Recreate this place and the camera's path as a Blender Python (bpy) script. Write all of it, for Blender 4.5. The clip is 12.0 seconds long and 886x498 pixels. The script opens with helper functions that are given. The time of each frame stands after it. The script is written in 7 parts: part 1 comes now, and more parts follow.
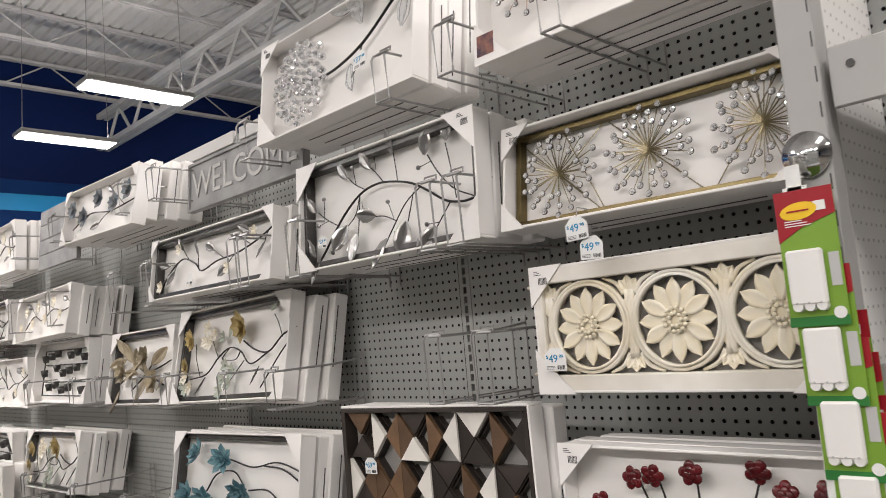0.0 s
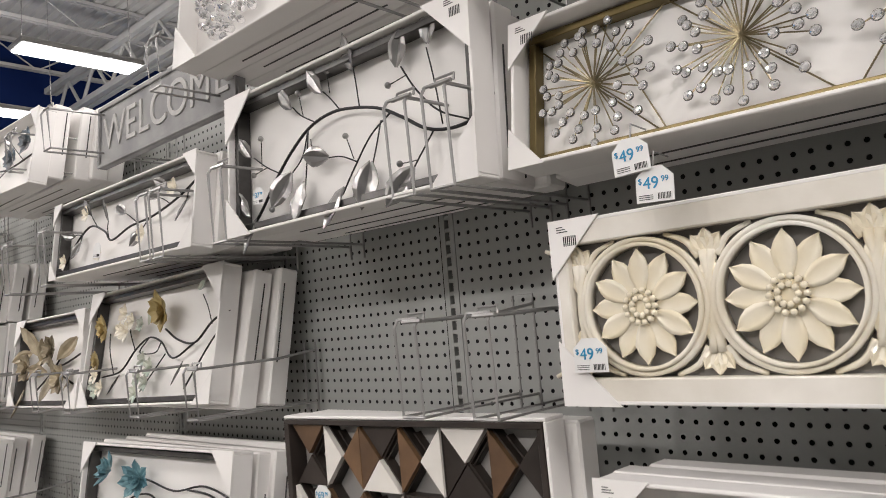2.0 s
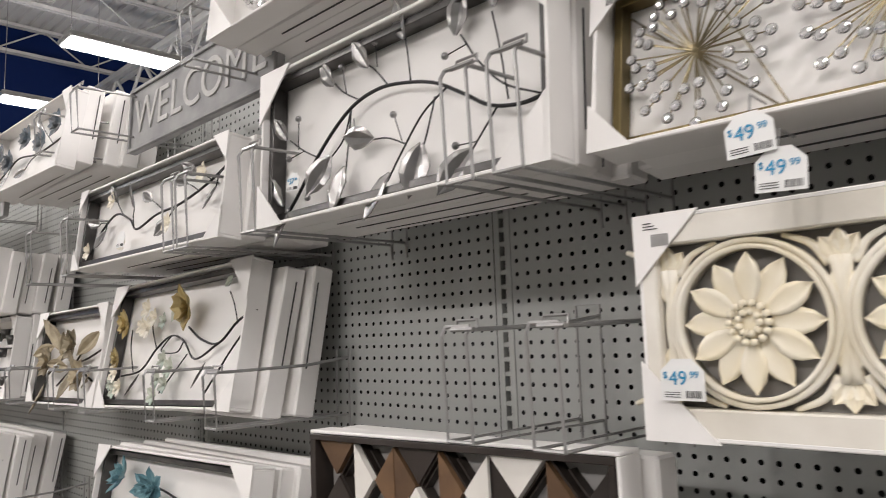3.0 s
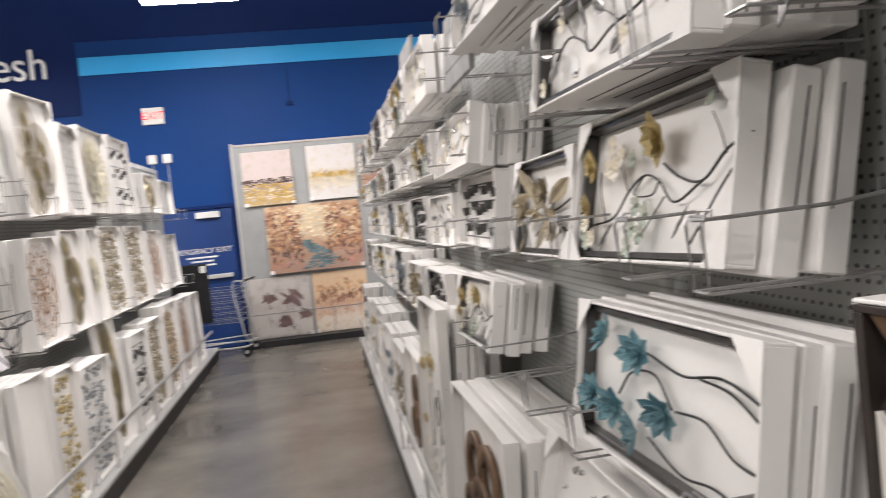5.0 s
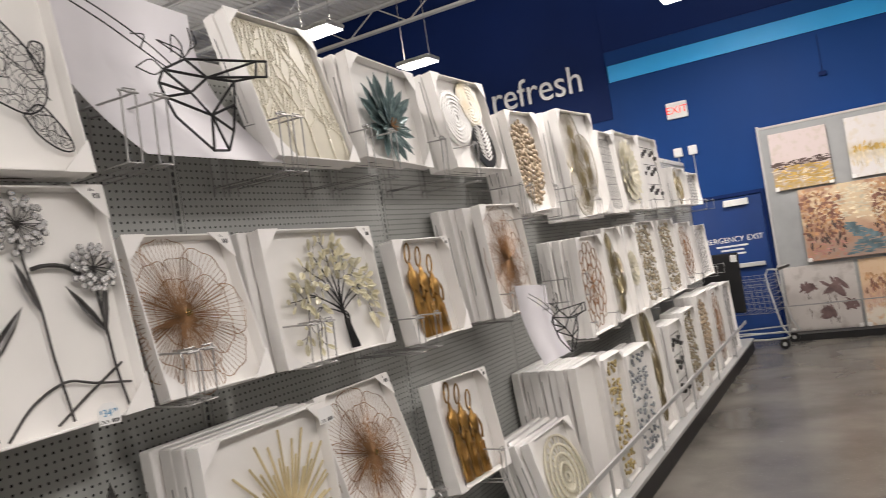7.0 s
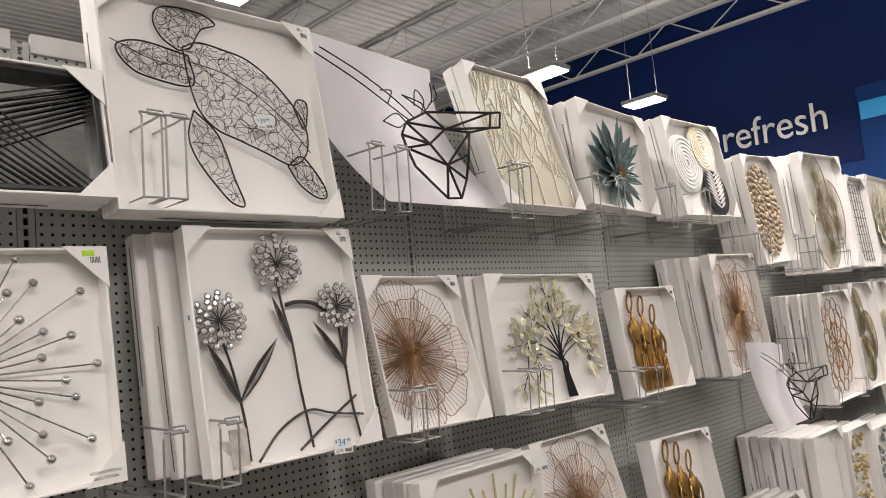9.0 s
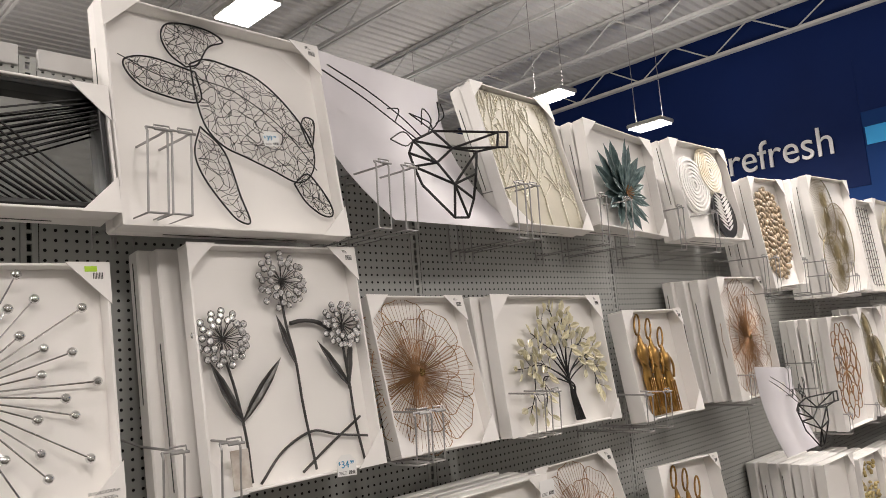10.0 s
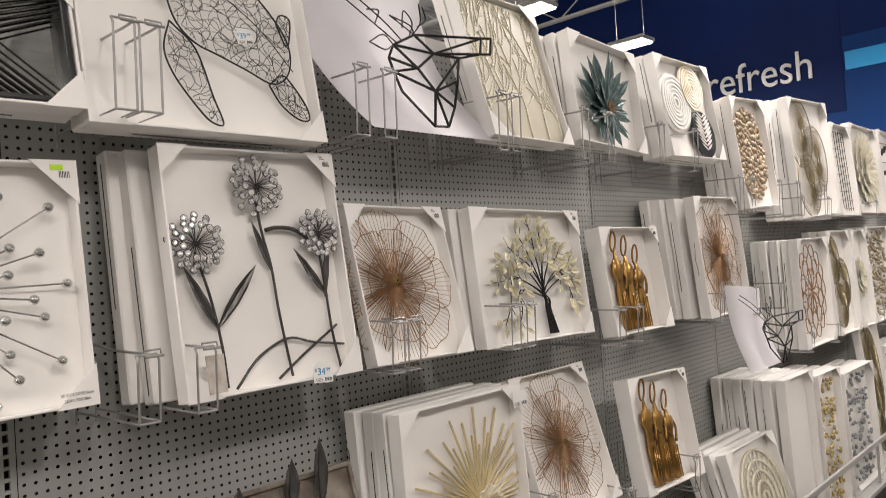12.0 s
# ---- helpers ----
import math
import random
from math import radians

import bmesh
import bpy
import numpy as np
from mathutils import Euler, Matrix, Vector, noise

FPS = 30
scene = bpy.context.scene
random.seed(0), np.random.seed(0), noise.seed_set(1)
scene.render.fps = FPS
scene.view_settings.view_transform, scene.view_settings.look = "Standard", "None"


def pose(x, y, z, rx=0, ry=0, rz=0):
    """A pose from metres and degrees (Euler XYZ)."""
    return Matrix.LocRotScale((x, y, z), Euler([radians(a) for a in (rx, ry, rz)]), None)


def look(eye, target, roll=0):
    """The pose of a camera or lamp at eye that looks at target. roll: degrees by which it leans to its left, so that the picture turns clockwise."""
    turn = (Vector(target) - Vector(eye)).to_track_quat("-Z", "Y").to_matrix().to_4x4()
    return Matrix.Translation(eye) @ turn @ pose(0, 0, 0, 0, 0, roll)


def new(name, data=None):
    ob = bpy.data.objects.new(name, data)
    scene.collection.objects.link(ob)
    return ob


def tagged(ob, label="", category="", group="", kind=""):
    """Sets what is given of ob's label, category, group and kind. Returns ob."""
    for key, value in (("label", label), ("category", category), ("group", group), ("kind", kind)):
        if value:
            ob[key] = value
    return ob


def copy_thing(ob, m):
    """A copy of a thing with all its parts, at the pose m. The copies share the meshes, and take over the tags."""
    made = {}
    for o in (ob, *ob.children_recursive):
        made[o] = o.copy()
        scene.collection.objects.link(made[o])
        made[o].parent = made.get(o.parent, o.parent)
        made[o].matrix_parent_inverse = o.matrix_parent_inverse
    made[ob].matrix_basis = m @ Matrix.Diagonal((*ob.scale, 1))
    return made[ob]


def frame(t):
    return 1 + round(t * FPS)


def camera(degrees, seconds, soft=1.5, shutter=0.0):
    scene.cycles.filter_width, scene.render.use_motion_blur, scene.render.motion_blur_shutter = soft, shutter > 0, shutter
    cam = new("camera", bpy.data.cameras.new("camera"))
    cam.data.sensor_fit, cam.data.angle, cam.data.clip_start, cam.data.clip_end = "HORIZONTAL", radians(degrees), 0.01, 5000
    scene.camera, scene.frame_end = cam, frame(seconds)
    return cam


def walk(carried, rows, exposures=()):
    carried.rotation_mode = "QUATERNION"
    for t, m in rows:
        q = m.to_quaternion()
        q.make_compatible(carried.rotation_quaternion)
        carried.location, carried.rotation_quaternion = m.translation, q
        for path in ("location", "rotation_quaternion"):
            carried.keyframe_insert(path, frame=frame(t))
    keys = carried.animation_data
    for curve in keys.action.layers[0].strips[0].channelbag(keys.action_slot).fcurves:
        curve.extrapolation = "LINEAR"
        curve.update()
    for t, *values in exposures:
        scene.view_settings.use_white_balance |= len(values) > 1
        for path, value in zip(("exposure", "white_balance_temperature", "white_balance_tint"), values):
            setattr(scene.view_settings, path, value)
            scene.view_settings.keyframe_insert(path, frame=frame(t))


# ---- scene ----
cam = camera(60.7, 12.0, soft=0.45, shutter=0.35)
PATH = [
    (0, (0.392, 0.187, 1.667), (1.804, 1.585, 1.895), -4.7),
    (0.5, (0.453, 0.27, 1.662), (1.839, 1.696, 1.873), -3.4),
    (1, (0.509, 0.401, 1.659), (1.942, 1.782, 1.863), -4.3),
    (1.5, (0.577, 0.491, 1.66), (2.067, 1.815, 1.826), -6.3),
    (2, (0.734, 0.555, 1.662), (2.202, 1.899, 1.856), -4.7),
    (2.5, (0.83, 0.606, 1.665), (2.257, 1.989, 1.894), -2.7),
    (2.7, (0.834, 0.634, 1.66), (2.253, 2.022, 1.905), -2.3),
    (4.3, (0.947, 1.006, 1.655), (1.87, 2.78, 1.631), -3.9),
    (4.5, (0.972, 1.026, 1.655), (1.725, 2.878, 1.597), -4.4),
    (5, (1.018, 1.039, 1.657), (1.334, 3.012, 1.556), -5.7),
    (5.5, (1.026, 1.038, 1.671), (0.92, 3.032, 1.563), -7.4),
    (6, (1.014, 1.022, 1.676), (0.545, 2.965, 1.615), -8.4),
    (6.5, (0.984, 1.026, 1.683), (0.229, 2.878, 1.684), -9.2),
    (7, (0.977, 0.991, 1.694), (0.008, 2.74, 1.735), -8.8),
    (7.5, (0.976, 0.974, 1.7), (-0.152, 2.623, 1.772), -8.1),
    (9.3, (0.949, 0.968, 1.745), (-0.459, 2.37, 1.967), -4.8),
    (9.5, (0.94, 0.971, 1.745), (-0.464, 2.375, 1.986), -4.7),
    (10, (0.938, 0.981, 1.736), (-0.461, 2.387, 1.996), -4.7),
    (10.5, (0.934, 0.987, 1.74), (-0.462, 2.4, 1.977), -4.4),
    (11, (0.925, 0.993, 1.744), (-0.465, 2.419, 1.936), -4.1),
    (11.5, (0.924, 0.993, 1.734), (-0.457, 2.434, 1.868), -3.5),
    (12, (0.898, 0.994, 1.713), (-0.472, 2.451, 1.757), -3.7),
]
walk(cam, [(t, look(eye, target, roll)) for t, eye, target, roll in PATH],
     [(0.0, -0.12, 6380, 11), (2.7, -0.04, 6340, 11), (4.5, 0.12, 6280, 11.5), (5.2, -0.02, 6380, 11.5), (7.5, -0.17, 6550, 11), (9.5, -0.20, 6650, 11.5), (12.0, -0.20, 6700, 11.5)])

# ---- world and light ----
world = bpy.data.worlds.new("world")
scene.world = world
world.use_nodes = True
world.node_tree.nodes["Background"].inputs[0].default_value = (0.9, 0.95, 1.0, 1)
world.node_tree.nodes["Background"].inputs[1].default_value = 0.01


# ---- materials ----
def mat(name, colour, rough=0.6, metal=0.0, vary=0.08, scale=6.0, bump=0.0, bscale=60.0, second=None, trans=0.0, emit=0.0,
        spread=0.0, coat=0.0):
    m = bpy.data.materials.new(name)
    m.use_nodes = True
    nt = m.node_tree
    b = nt.nodes["Principled BSDF"]
    b.inputs["Roughness"].default_value = rough
    b.inputs["Metallic"].default_value = metal
    b.inputs["Transmission Weight"].default_value = trans
    b.inputs["Coat Weight"].default_value = coat
    if emit:
        b.inputs["Emission Color"].default_value = (*colour, 1)
        b.inputs["Emission Strength"].default_value = emit
    geo = nt.nodes.new("ShaderNodeTexCoord")
    n1 = nt.nodes.new("ShaderNodeTexNoise")
    n1.inputs["Scale"].default_value = scale
    n1.inputs["Detail"].default_value = 6
    nt.links.new(geo.outputs["Object"], n1.inputs["Vector"])
    ramp = nt.nodes.new("ShaderNodeMix")
    ramp.data_type = "RGBA"
    lo = tuple(max(0, c * (1 - vary)) for c in colour) if second is None else second
    ramp.inputs[6].default_value = (*lo, 1)
    ramp.inputs[7].default_value = (*(min(1, c * (1 + vary * 0.5)) for c in colour), 1)
    curve = nt.nodes.new("ShaderNodeMapRange")
    curve.inputs[1].default_value, curve.inputs[2].default_value = 0.35, 0.65
    nt.links.new(n1.outputs["Fac"], curve.inputs[0])
    nt.links.new(curve.outputs[0], ramp.inputs[0])
    out = ramp.outputs[2]
    if spread:
        oi = nt.nodes.new("ShaderNodeObjectInfo")
        hsv = nt.nodes.new("ShaderNodeHueSaturation")
        rng = nt.nodes.new("ShaderNodeMapRange")
        rng.inputs[3].default_value, rng.inputs[4].default_value = 1 - spread, 1 + spread
        nt.links.new(oi.outputs["Random"], rng.inputs[0])
        nt.links.new(rng.outputs[0], hsv.inputs["Value"])
        nt.links.new(out, hsv.inputs["Color"])
        out = hsv.outputs[0]
    nt.links.new(out, b.inputs["Base Color"])
    if bump:
        n2 = nt.nodes.new("ShaderNodeTexNoise")
        n2.inputs["Scale"].default_value = bscale
        n2.inputs["Detail"].default_value = 4
        nt.links.new(geo.outputs["Object"], n2.inputs["Vector"])
        bp = nt.nodes.new("ShaderNodeBump")
        bp.inputs["Strength"].default_value = bump
        bp.inputs["Distance"].default_value = 0.004
        nt.links.new(n2.outputs["Fac"], bp.inputs["Height"])
        nt.links.new(bp.outputs[0], b.inputs["Normal"])
        rr = nt.nodes.new("ShaderNodeMapRange")
        rr.inputs[3].default_value, rr.inputs[4].default_value = max(0.02, rough - 0.08), min(1, rough + 0.08)
        nt.links.new(n1.outputs["Fac"], rr.inputs[0])
        nt.links.new(rr.outputs[0], b.inputs["Roughness"])
    return m


CARD = mat("white_card", (0.87, 0.85, 0.83), 0.55, vary=0.05, scale=3, bump=0.08, bscale=25, spread=0.05)
CARDB = mat("card_inside", (0.89, 0.87, 0.845), 0.62, vary=0.04, scale=2.5, bump=0.05, bscale=18, spread=0.03)
# The dark grey holds the shade behind the openwork, not the card's own tone.
SHADECARD = mat("shade_grey_card", (0.25, 0.235, 0.22), 0.7, vary=0.1, scale=5, bump=0.1)
PEG = mat("pegboard_paint", (0.37, 0.38, 0.365), 0.5, vary=0.06, scale=1.5, bump=0.03, bscale=80)
# Near-black for the shade seen through the pegboard holes and slots.
PEGSHADE = mat("hole_shade", (0.02, 0.02, 0.02), 0.9)
BAYGREY = mat("bay_paint", (0.37, 0.365, 0.355), 0.45, vary=0.05, scale=2, bump=0.03)
BAYPALE = mat("bay_board_paint", (0.82, 0.81, 0.79), 0.5, vary=0.05, scale=2, bump=0.03)
STEEL = mat("shelf_paint", (0.52, 0.52, 0.515), 0.42, vary=0.05, scale=2, bump=0.03)
PALE = mat("pale_paint", (0.54, 0.535, 0.525), 0.45, vary=0.05, scale=2, bump=0.03)
WIRE = mat("wire", (0.36, 0.355, 0.35), 0.38, metal=0.55, vary=0.12, scale=30)
BLACK = mat("black_metal", (0.012, 0.012, 0.013), 0.38, metal=0.3, vary=0.3, scale=20)
DARK = mat("dark_bronze", (0.035, 0.03, 0.027), 0.4, metal=0.6, vary=0.3, scale=25)
GUN = mat("gunmetal", (0.10, 0.097, 0.095), 0.33, metal=0.85, vary=0.25, scale=20)
SILVER = mat("silver", (0.33, 0.325, 0.32), 0.30, metal=0.95, vary=0.2, scale=18, spread=0.12)
PEWTER = mat("pewter", (0.26, 0.255, 0.25), 0.36, metal=0.8, vary=0.3, scale=40, spread=0.2)
GOLD = mat("gold", (0.33, 0.225, 0.085), 0.24, metal=0.95, vary=0.3, scale=22, spread=0.1)
PALEGOLD = mat("pale_gold", (0.30, 0.25, 0.15), 0.33, metal=0.85, vary=0.25, scale=22)
BRASSF = mat("brass_frame", (0.17, 0.132, 0.06), 0.35, metal=0.9, vary=0.2, scale=12)
COPPER = mat("copper_wire", (0.33, 0.185, 0.09), 0.55, metal=0.5, vary=0.3, scale=25)
CRYSTAL = mat("crystal", (0.95, 0.95, 0.96), 0.07, metal=0.75, vary=0.02, spread=0.15)
GLASS = mat("clear_glass", (0.93, 0.94, 0.95), 0.05, vary=0.02, trans=0.85)
CREAM = mat("cream_petal", (0.70, 0.66, 0.53), 0.38, vary=0.16, scale=14, spread=0.08)
CORALM = mat("coral_relief_paint", (0.80, 0.77, 0.66), 0.35, second=(0.70, 0.64, 0.50), scale=12)
CORALP = mat("coral_panel_paint", (0.58, 0.54, 0.43), 0.5, vary=0.08, scale=8, bump=0.08)
LEAFP = mat("pale_leaf_enamel", (0.74, 0.70, 0.53), 0.32, second=(0.50, 0.45, 0.28), scale=30, spread=0.2)
SIGNL = mat("chalky_letter", (0.54, 0.535, 0.52), 0.7, vary=0.12, scale=25)
BRONZEG = mat("bronze_gold", (0.37, 0.215, 0.065), 0.30, metal=0.95, vary=0.35, scale=16)
IVORY = mat("ivory_wash", (0.88, 0.855, 0.79), 0.36, second=(0.76, 0.68, 0.51), scale=7, bump=0.12, bscale=40)
PEARL = mat("pearl_petal", (0.88, 0.85, 0.77), 0.25, second=(0.82, 0.72, 0.50), scale=5, bump=0.1, bscale=40, coat=0.3)
LIME = mat("lime_wash_wood", (0.86, 0.83, 0.77), 0.55, second=(0.68, 0.64, 0.56), scale=5, bump=0.12, bscale=35)
WOOD = mat("walnut", (0.15, 0.085, 0.042), 0.5, second=(0.10, 0.055, 0.028), scale=14, bump=0.1, spread=0.3)
ESPRESSO = mat("espresso_wood", (0.032, 0.024, 0.020), 0.45, vary=0.25, scale=14, bump=0.1, spread=0.35)
WHITEWOOD = mat("white_wood", (0.78, 0.75, 0.70), 0.5, vary=0.06, scale=10, spread=0.04)
MINT = mat("mint_patina", (0.36, 0.44, 0.38), 0.5, second=(0.50, 0.50, 0.42), scale=20, spread=0.2)
TEAL = mat("teal_patina", (0.085, 0.20, 0.245), 0.5, second=(0.21, 0.355, 0.39), scale=22, bump=0.1, spread=0.2)
TEALDK = mat("dark_teal", (0.05, 0.09, 0.095), 0.45, metal=0.3, second=(0.17, 0.24, 0.235), scale=20, spread=0.25)
BLUEGR = mat("blue_grey_petal", (0.16, 0.21, 0.26), 0.5, second=(0.30, 0.30, 0.30), scale=20, spread=0.2)
RED = mat("red_enamel", (0.105, 0.004, 0.007), 0.26, vary=0.4, scale=30, spread=0.2)
OCHRE = mat("ochre_petal", (0.36, 0.26, 0.09), 0.55, second=(0.52, 0.42, 0.20), scale=20, spread=0.2)
TAUPE = mat("taupe_petal", (0.21, 0.17, 0.11), 0.5, second=(0.42, 0.36, 0.25), scale=20, spread=0.3)
SHELL = mat("shell_bead", (0.31, 0.22, 0.14), 0.4, second=(0.46, 0.37, 0.26), scale=30, spread=0.3)
RUST = mat("rusty_metal", (0.13, 0.10, 0.08), 0.6, metal=0.4, second=(0.30, 0.27, 0.23), scale=12, bump=0.3)
STONE = mat("grey_plank", (0.24, 0.24, 0.245), 0.7, second=(0.36, 0.36, 0.355), scale=9, bump=0.2)
LETTER = mat("white_letter", (0.80, 0.79, 0.77), 0.5, vary=0.03)
TAGM = mat("tag_white", (0.82, 0.82, 0.81), 0.45, vary=0.02)
TAGBLUE = mat("tag_blue_ink", (0.02, 0.27, 0.50), 0.5)
INK = mat("ink", (0.06, 0.06, 0.06), 0.6)
PINK = mat("rose_rod", (0.46, 0.30, 0.24), 0.33, metal=0.8, vary=0.2, scale=18)
BLUEW = mat("blue_wall_paint", (0.005, 0.047, 0.205), 0.6, vary=0.08, scale=0.7, bump=0.06, bscale=30)
BLUEW.node_tree.nodes["Principled BSDF"].inputs["Specular IOR Level"].default_value = 0.2
# Navy paint; on the upper far wall it stands for fading light.
NAVYW = mat("navy_paint_and_shade", (0.0052, 0.020, 0.105), 0.6, vary=0.1, scale=1)
NAVYW.node_tree.nodes["Principled BSDF"].inputs["Specular IOR Level"].default_value = 0.15
CYANW = mat("cyan_stripe_paint", (0.025, 0.44, 0.95), 0.45, vary=0.04, scale=2)
DOORB = mat("blue_door_paint", (0.010, 0.045, 0.19), 0.4, vary=0.1, scale=2)
DECK = mat("deck_paint", (0.67, 0.67, 0.655), 0.6, vary=0.08, scale=1.5)
TRUSS = mat("truss_paint", (0.62, 0.62, 0.61), 0.5, vary=0.08, scale=4)
DIFF = mat("lamp_diffuser", (1.0, 0.985, 0.95), 0.5, emit=9.0)
LIMEG = mat("green_print", (0.20, 0.36, 0.04), 0.35, vary=0.06)
DGREEN = mat("deep_green_print", (0.03, 0.19, 0.04), 0.35)
REDP = mat("red_print", (0.34, 0.010, 0.02), 0.35)
YELLOW = mat("yellow_print", (0.85, 0.55, 0.02), 0.35)
LIMES = mat("lime_sticker", (0.45, 0.72, 0.03), 0.4)
BLACKP = mat("black_plastic", (0.012, 0.012, 0.013), 0.5, vary=0.2)
CHROME = mat("chrome", (0.7, 0.7, 0.7), 0.12, metal=1.0, vary=0.05)
SIGNRED = mat("exit_sign_letter", (0.9, 0.06, 0.04), 0.5, emit=0.8)
MIRROR = mat("mirror_glass", (0.62, 0.64, 0.63), 0.03, metal=1.0, vary=0.01)


def concrete():
    m = mat("polished_concrete", (0.22, 0.203, 0.18), 0.24, second=(0.115, 0.108, 0.097), scale=1.1, bump=0.05, bscale=6)
    nt = m.node_tree
    b = nt.nodes["Principled BSDF"]
    mix = [n for n in nt.nodes if n.type == "MIX"][0]
    n = nt.nodes.new("ShaderNodeTexNoise")
    n.inputs["Scale"].default_value, n.inputs["Detail"].default_value = 55, 5
    tc = [k for k in nt.nodes if k.type == "TEX_COORD"][0]
    nt.links.new(tc.outputs["Object"], n.inputs["Vector"])
    ramp = nt.nodes.new("ShaderNodeMapRange")
    ramp.inputs[1].default_value, ramp.inputs[2].default_value = 0.62, 0.74
    ramp.inputs[3].default_value, ramp.inputs[4].default_value = 0.0, 0.6
    nt.links.new(n.outputs["Fac"], ramp.inputs[0])
    m2 = nt.nodes.new("ShaderNodeMix")
    m2.data_type = "RGBA"
    m2.inputs[7].default_value = (0.30, 0.29, 0.27, 1)
    nt.links.new(ramp.outputs[0], m2.inputs[0])
    nt.links.new(mix.outputs[2], m2.inputs[6])
    nt.links.new(m2.outputs[2], b.inputs["Base Color"])
    return m


CONC = concrete()


def canvas(name, sky, mid, low, spot, cut=0.5, scale=5.0, contrast=0.18, sides=0.0):
    """A painted canvas: a pale upper field, a broken band, a lower field and splashes, all from noise."""
    m = bpy.data.materials.new(name)
    m.use_nodes = True
    nt = m.node_tree
    b = nt.nodes["Principled BSDF"]
    b.inputs["Roughness"].default_value = 0.55
    tc = nt.nodes.new("ShaderNodeTexCoord")
    sep = nt.nodes.new("ShaderNodeSeparateXYZ")
    nt.links.new(tc.outputs["Generated"], sep.inputs[0])
    n = nt.nodes.new("ShaderNodeTexNoise")
    n.inputs["Scale"].default_value, n.inputs["Detail"].default_value = scale, 8
    nt.links.new(tc.outputs["Generated"], n.inputs["Vector"])
    ad = nt.nodes.new("ShaderNodeMath")
    ad.operation = "MULTIPLY_ADD"
    ad.inputs[1].default_value = contrast * 2.2
    nt.links.new(n.outputs["Fac"], ad.inputs[0])
    nt.links.new(sep.outputs["Y"], ad.inputs[2])
    cr = nt.nodes.new("ShaderNodeValToRGB")
    e = cr.color_ramp
    off = contrast * 1.1
    e.elements[0].position, e.elements[0].color = max(0, cut - 0.25 + off), (*low, 1)
    e.elements[1].position, e.elements[1].color = min(1, cut + 0.14 + off), (*sky, 1)
    k = e.elements.new(cut + off - 0.03)
    k.color = (*mid, 1)
    nt.links.new(ad.outputs[0], cr.inputs[0])
    n2 = nt.nodes.new("ShaderNodeTexNoise")
    n2.inputs["Scale"].default_value, n2.inputs["Detail"].default_value = scale * 2.6, 6
    nt.links.new(tc.outputs["Generated"], n2.inputs["Vector"])
    mr = nt.nodes.new("ShaderNodeMapRange")
    mr.inputs[1].default_value, mr.inputs[2].default_value = 0.52, 0.66
    off_x = nt.nodes.new("ShaderNodeMath")
    off_x.operation = "SUBTRACT"
    off_x.inputs[1].default_value = 0.5
    nt.links.new(sep.outputs["X"], off_x.inputs[0])
    ab = nt.nodes.new("ShaderNodeMath")
    ab.operation = "ABSOLUTE"
    nt.links.new(off_x.outputs[0], ab.inputs[0])
    sd = nt.nodes.new("ShaderNodeMath")
    sd.operation = "MULTIPLY_ADD"
    sd.inputs[1].default_value = sides
    nt.links.new(ab.outputs[0], sd.inputs[0])
    nt.links.new(n2.outputs["Fac"], sd.inputs[2])
    nt.links.new(sd.outputs[0], mr.inputs[0])
    mx = nt.nodes.new("ShaderNodeMix")
    mx.data_type = "RGBA"
    mx.inputs[7].default_value = (*spot, 1)
    nt.links.new(mr.outputs[0], mx.inputs[0])
    nt.links.new(cr.outputs[0], mx.inputs[6])
    nt.links.new(mx.outputs[2], b.inputs["Base Color"])
    return m


# ---- mesh helpers ----
def mesh_of(name, bm, material, smooth=False):
    me = bpy.data.meshes.new(name)
    bm.normal_update()
    bm.to_mesh(me)
    bm.free()
    me.materials.append(material)
    if smooth:
        me.polygons.foreach_set("use_smooth", [True] * len(me.polygons))
    return me


def part(name, bm, material, parent=None, label="", smooth=False):
    ob = new(name, mesh_of(name, bm, material, smooth))
    ob.parent = parent
    if label:
        tagged(ob, label)
    return ob


def piece(name, me, parent, m):
    """One of many alike pieces on a shared mesh."""
    ob = new(name, me)
    ob.parent = parent
    ob.matrix_basis = m
    return ob


def root(name, m, label, category, group="", kind=""):
    ob = new(name)
    ob.empty_display_size = 0.05
    ob.matrix_basis = m
    return tagged(ob, label, category, group, kind)


def box(bm, x0, x1, y0, y1, z0, z1, bevel=0.0):
    r = bmesh.ops.create_cube(bm, size=1)
    vs = r["verts"]
    for v in vs:
        v.co = Vector((x0 + (v.co.x + 0.5) * (x1 - x0), y0 + (v.co.y + 0.5) * (y1 - y0), z0 + (v.co.z + 0.5) * (z1 - z0)))
    if bevel:
        es = list({e for v in vs for e in v.link_edges})
        bmesh.ops.bevel(bm, geom=es, offset=bevel, segments=1, affect="EDGES")


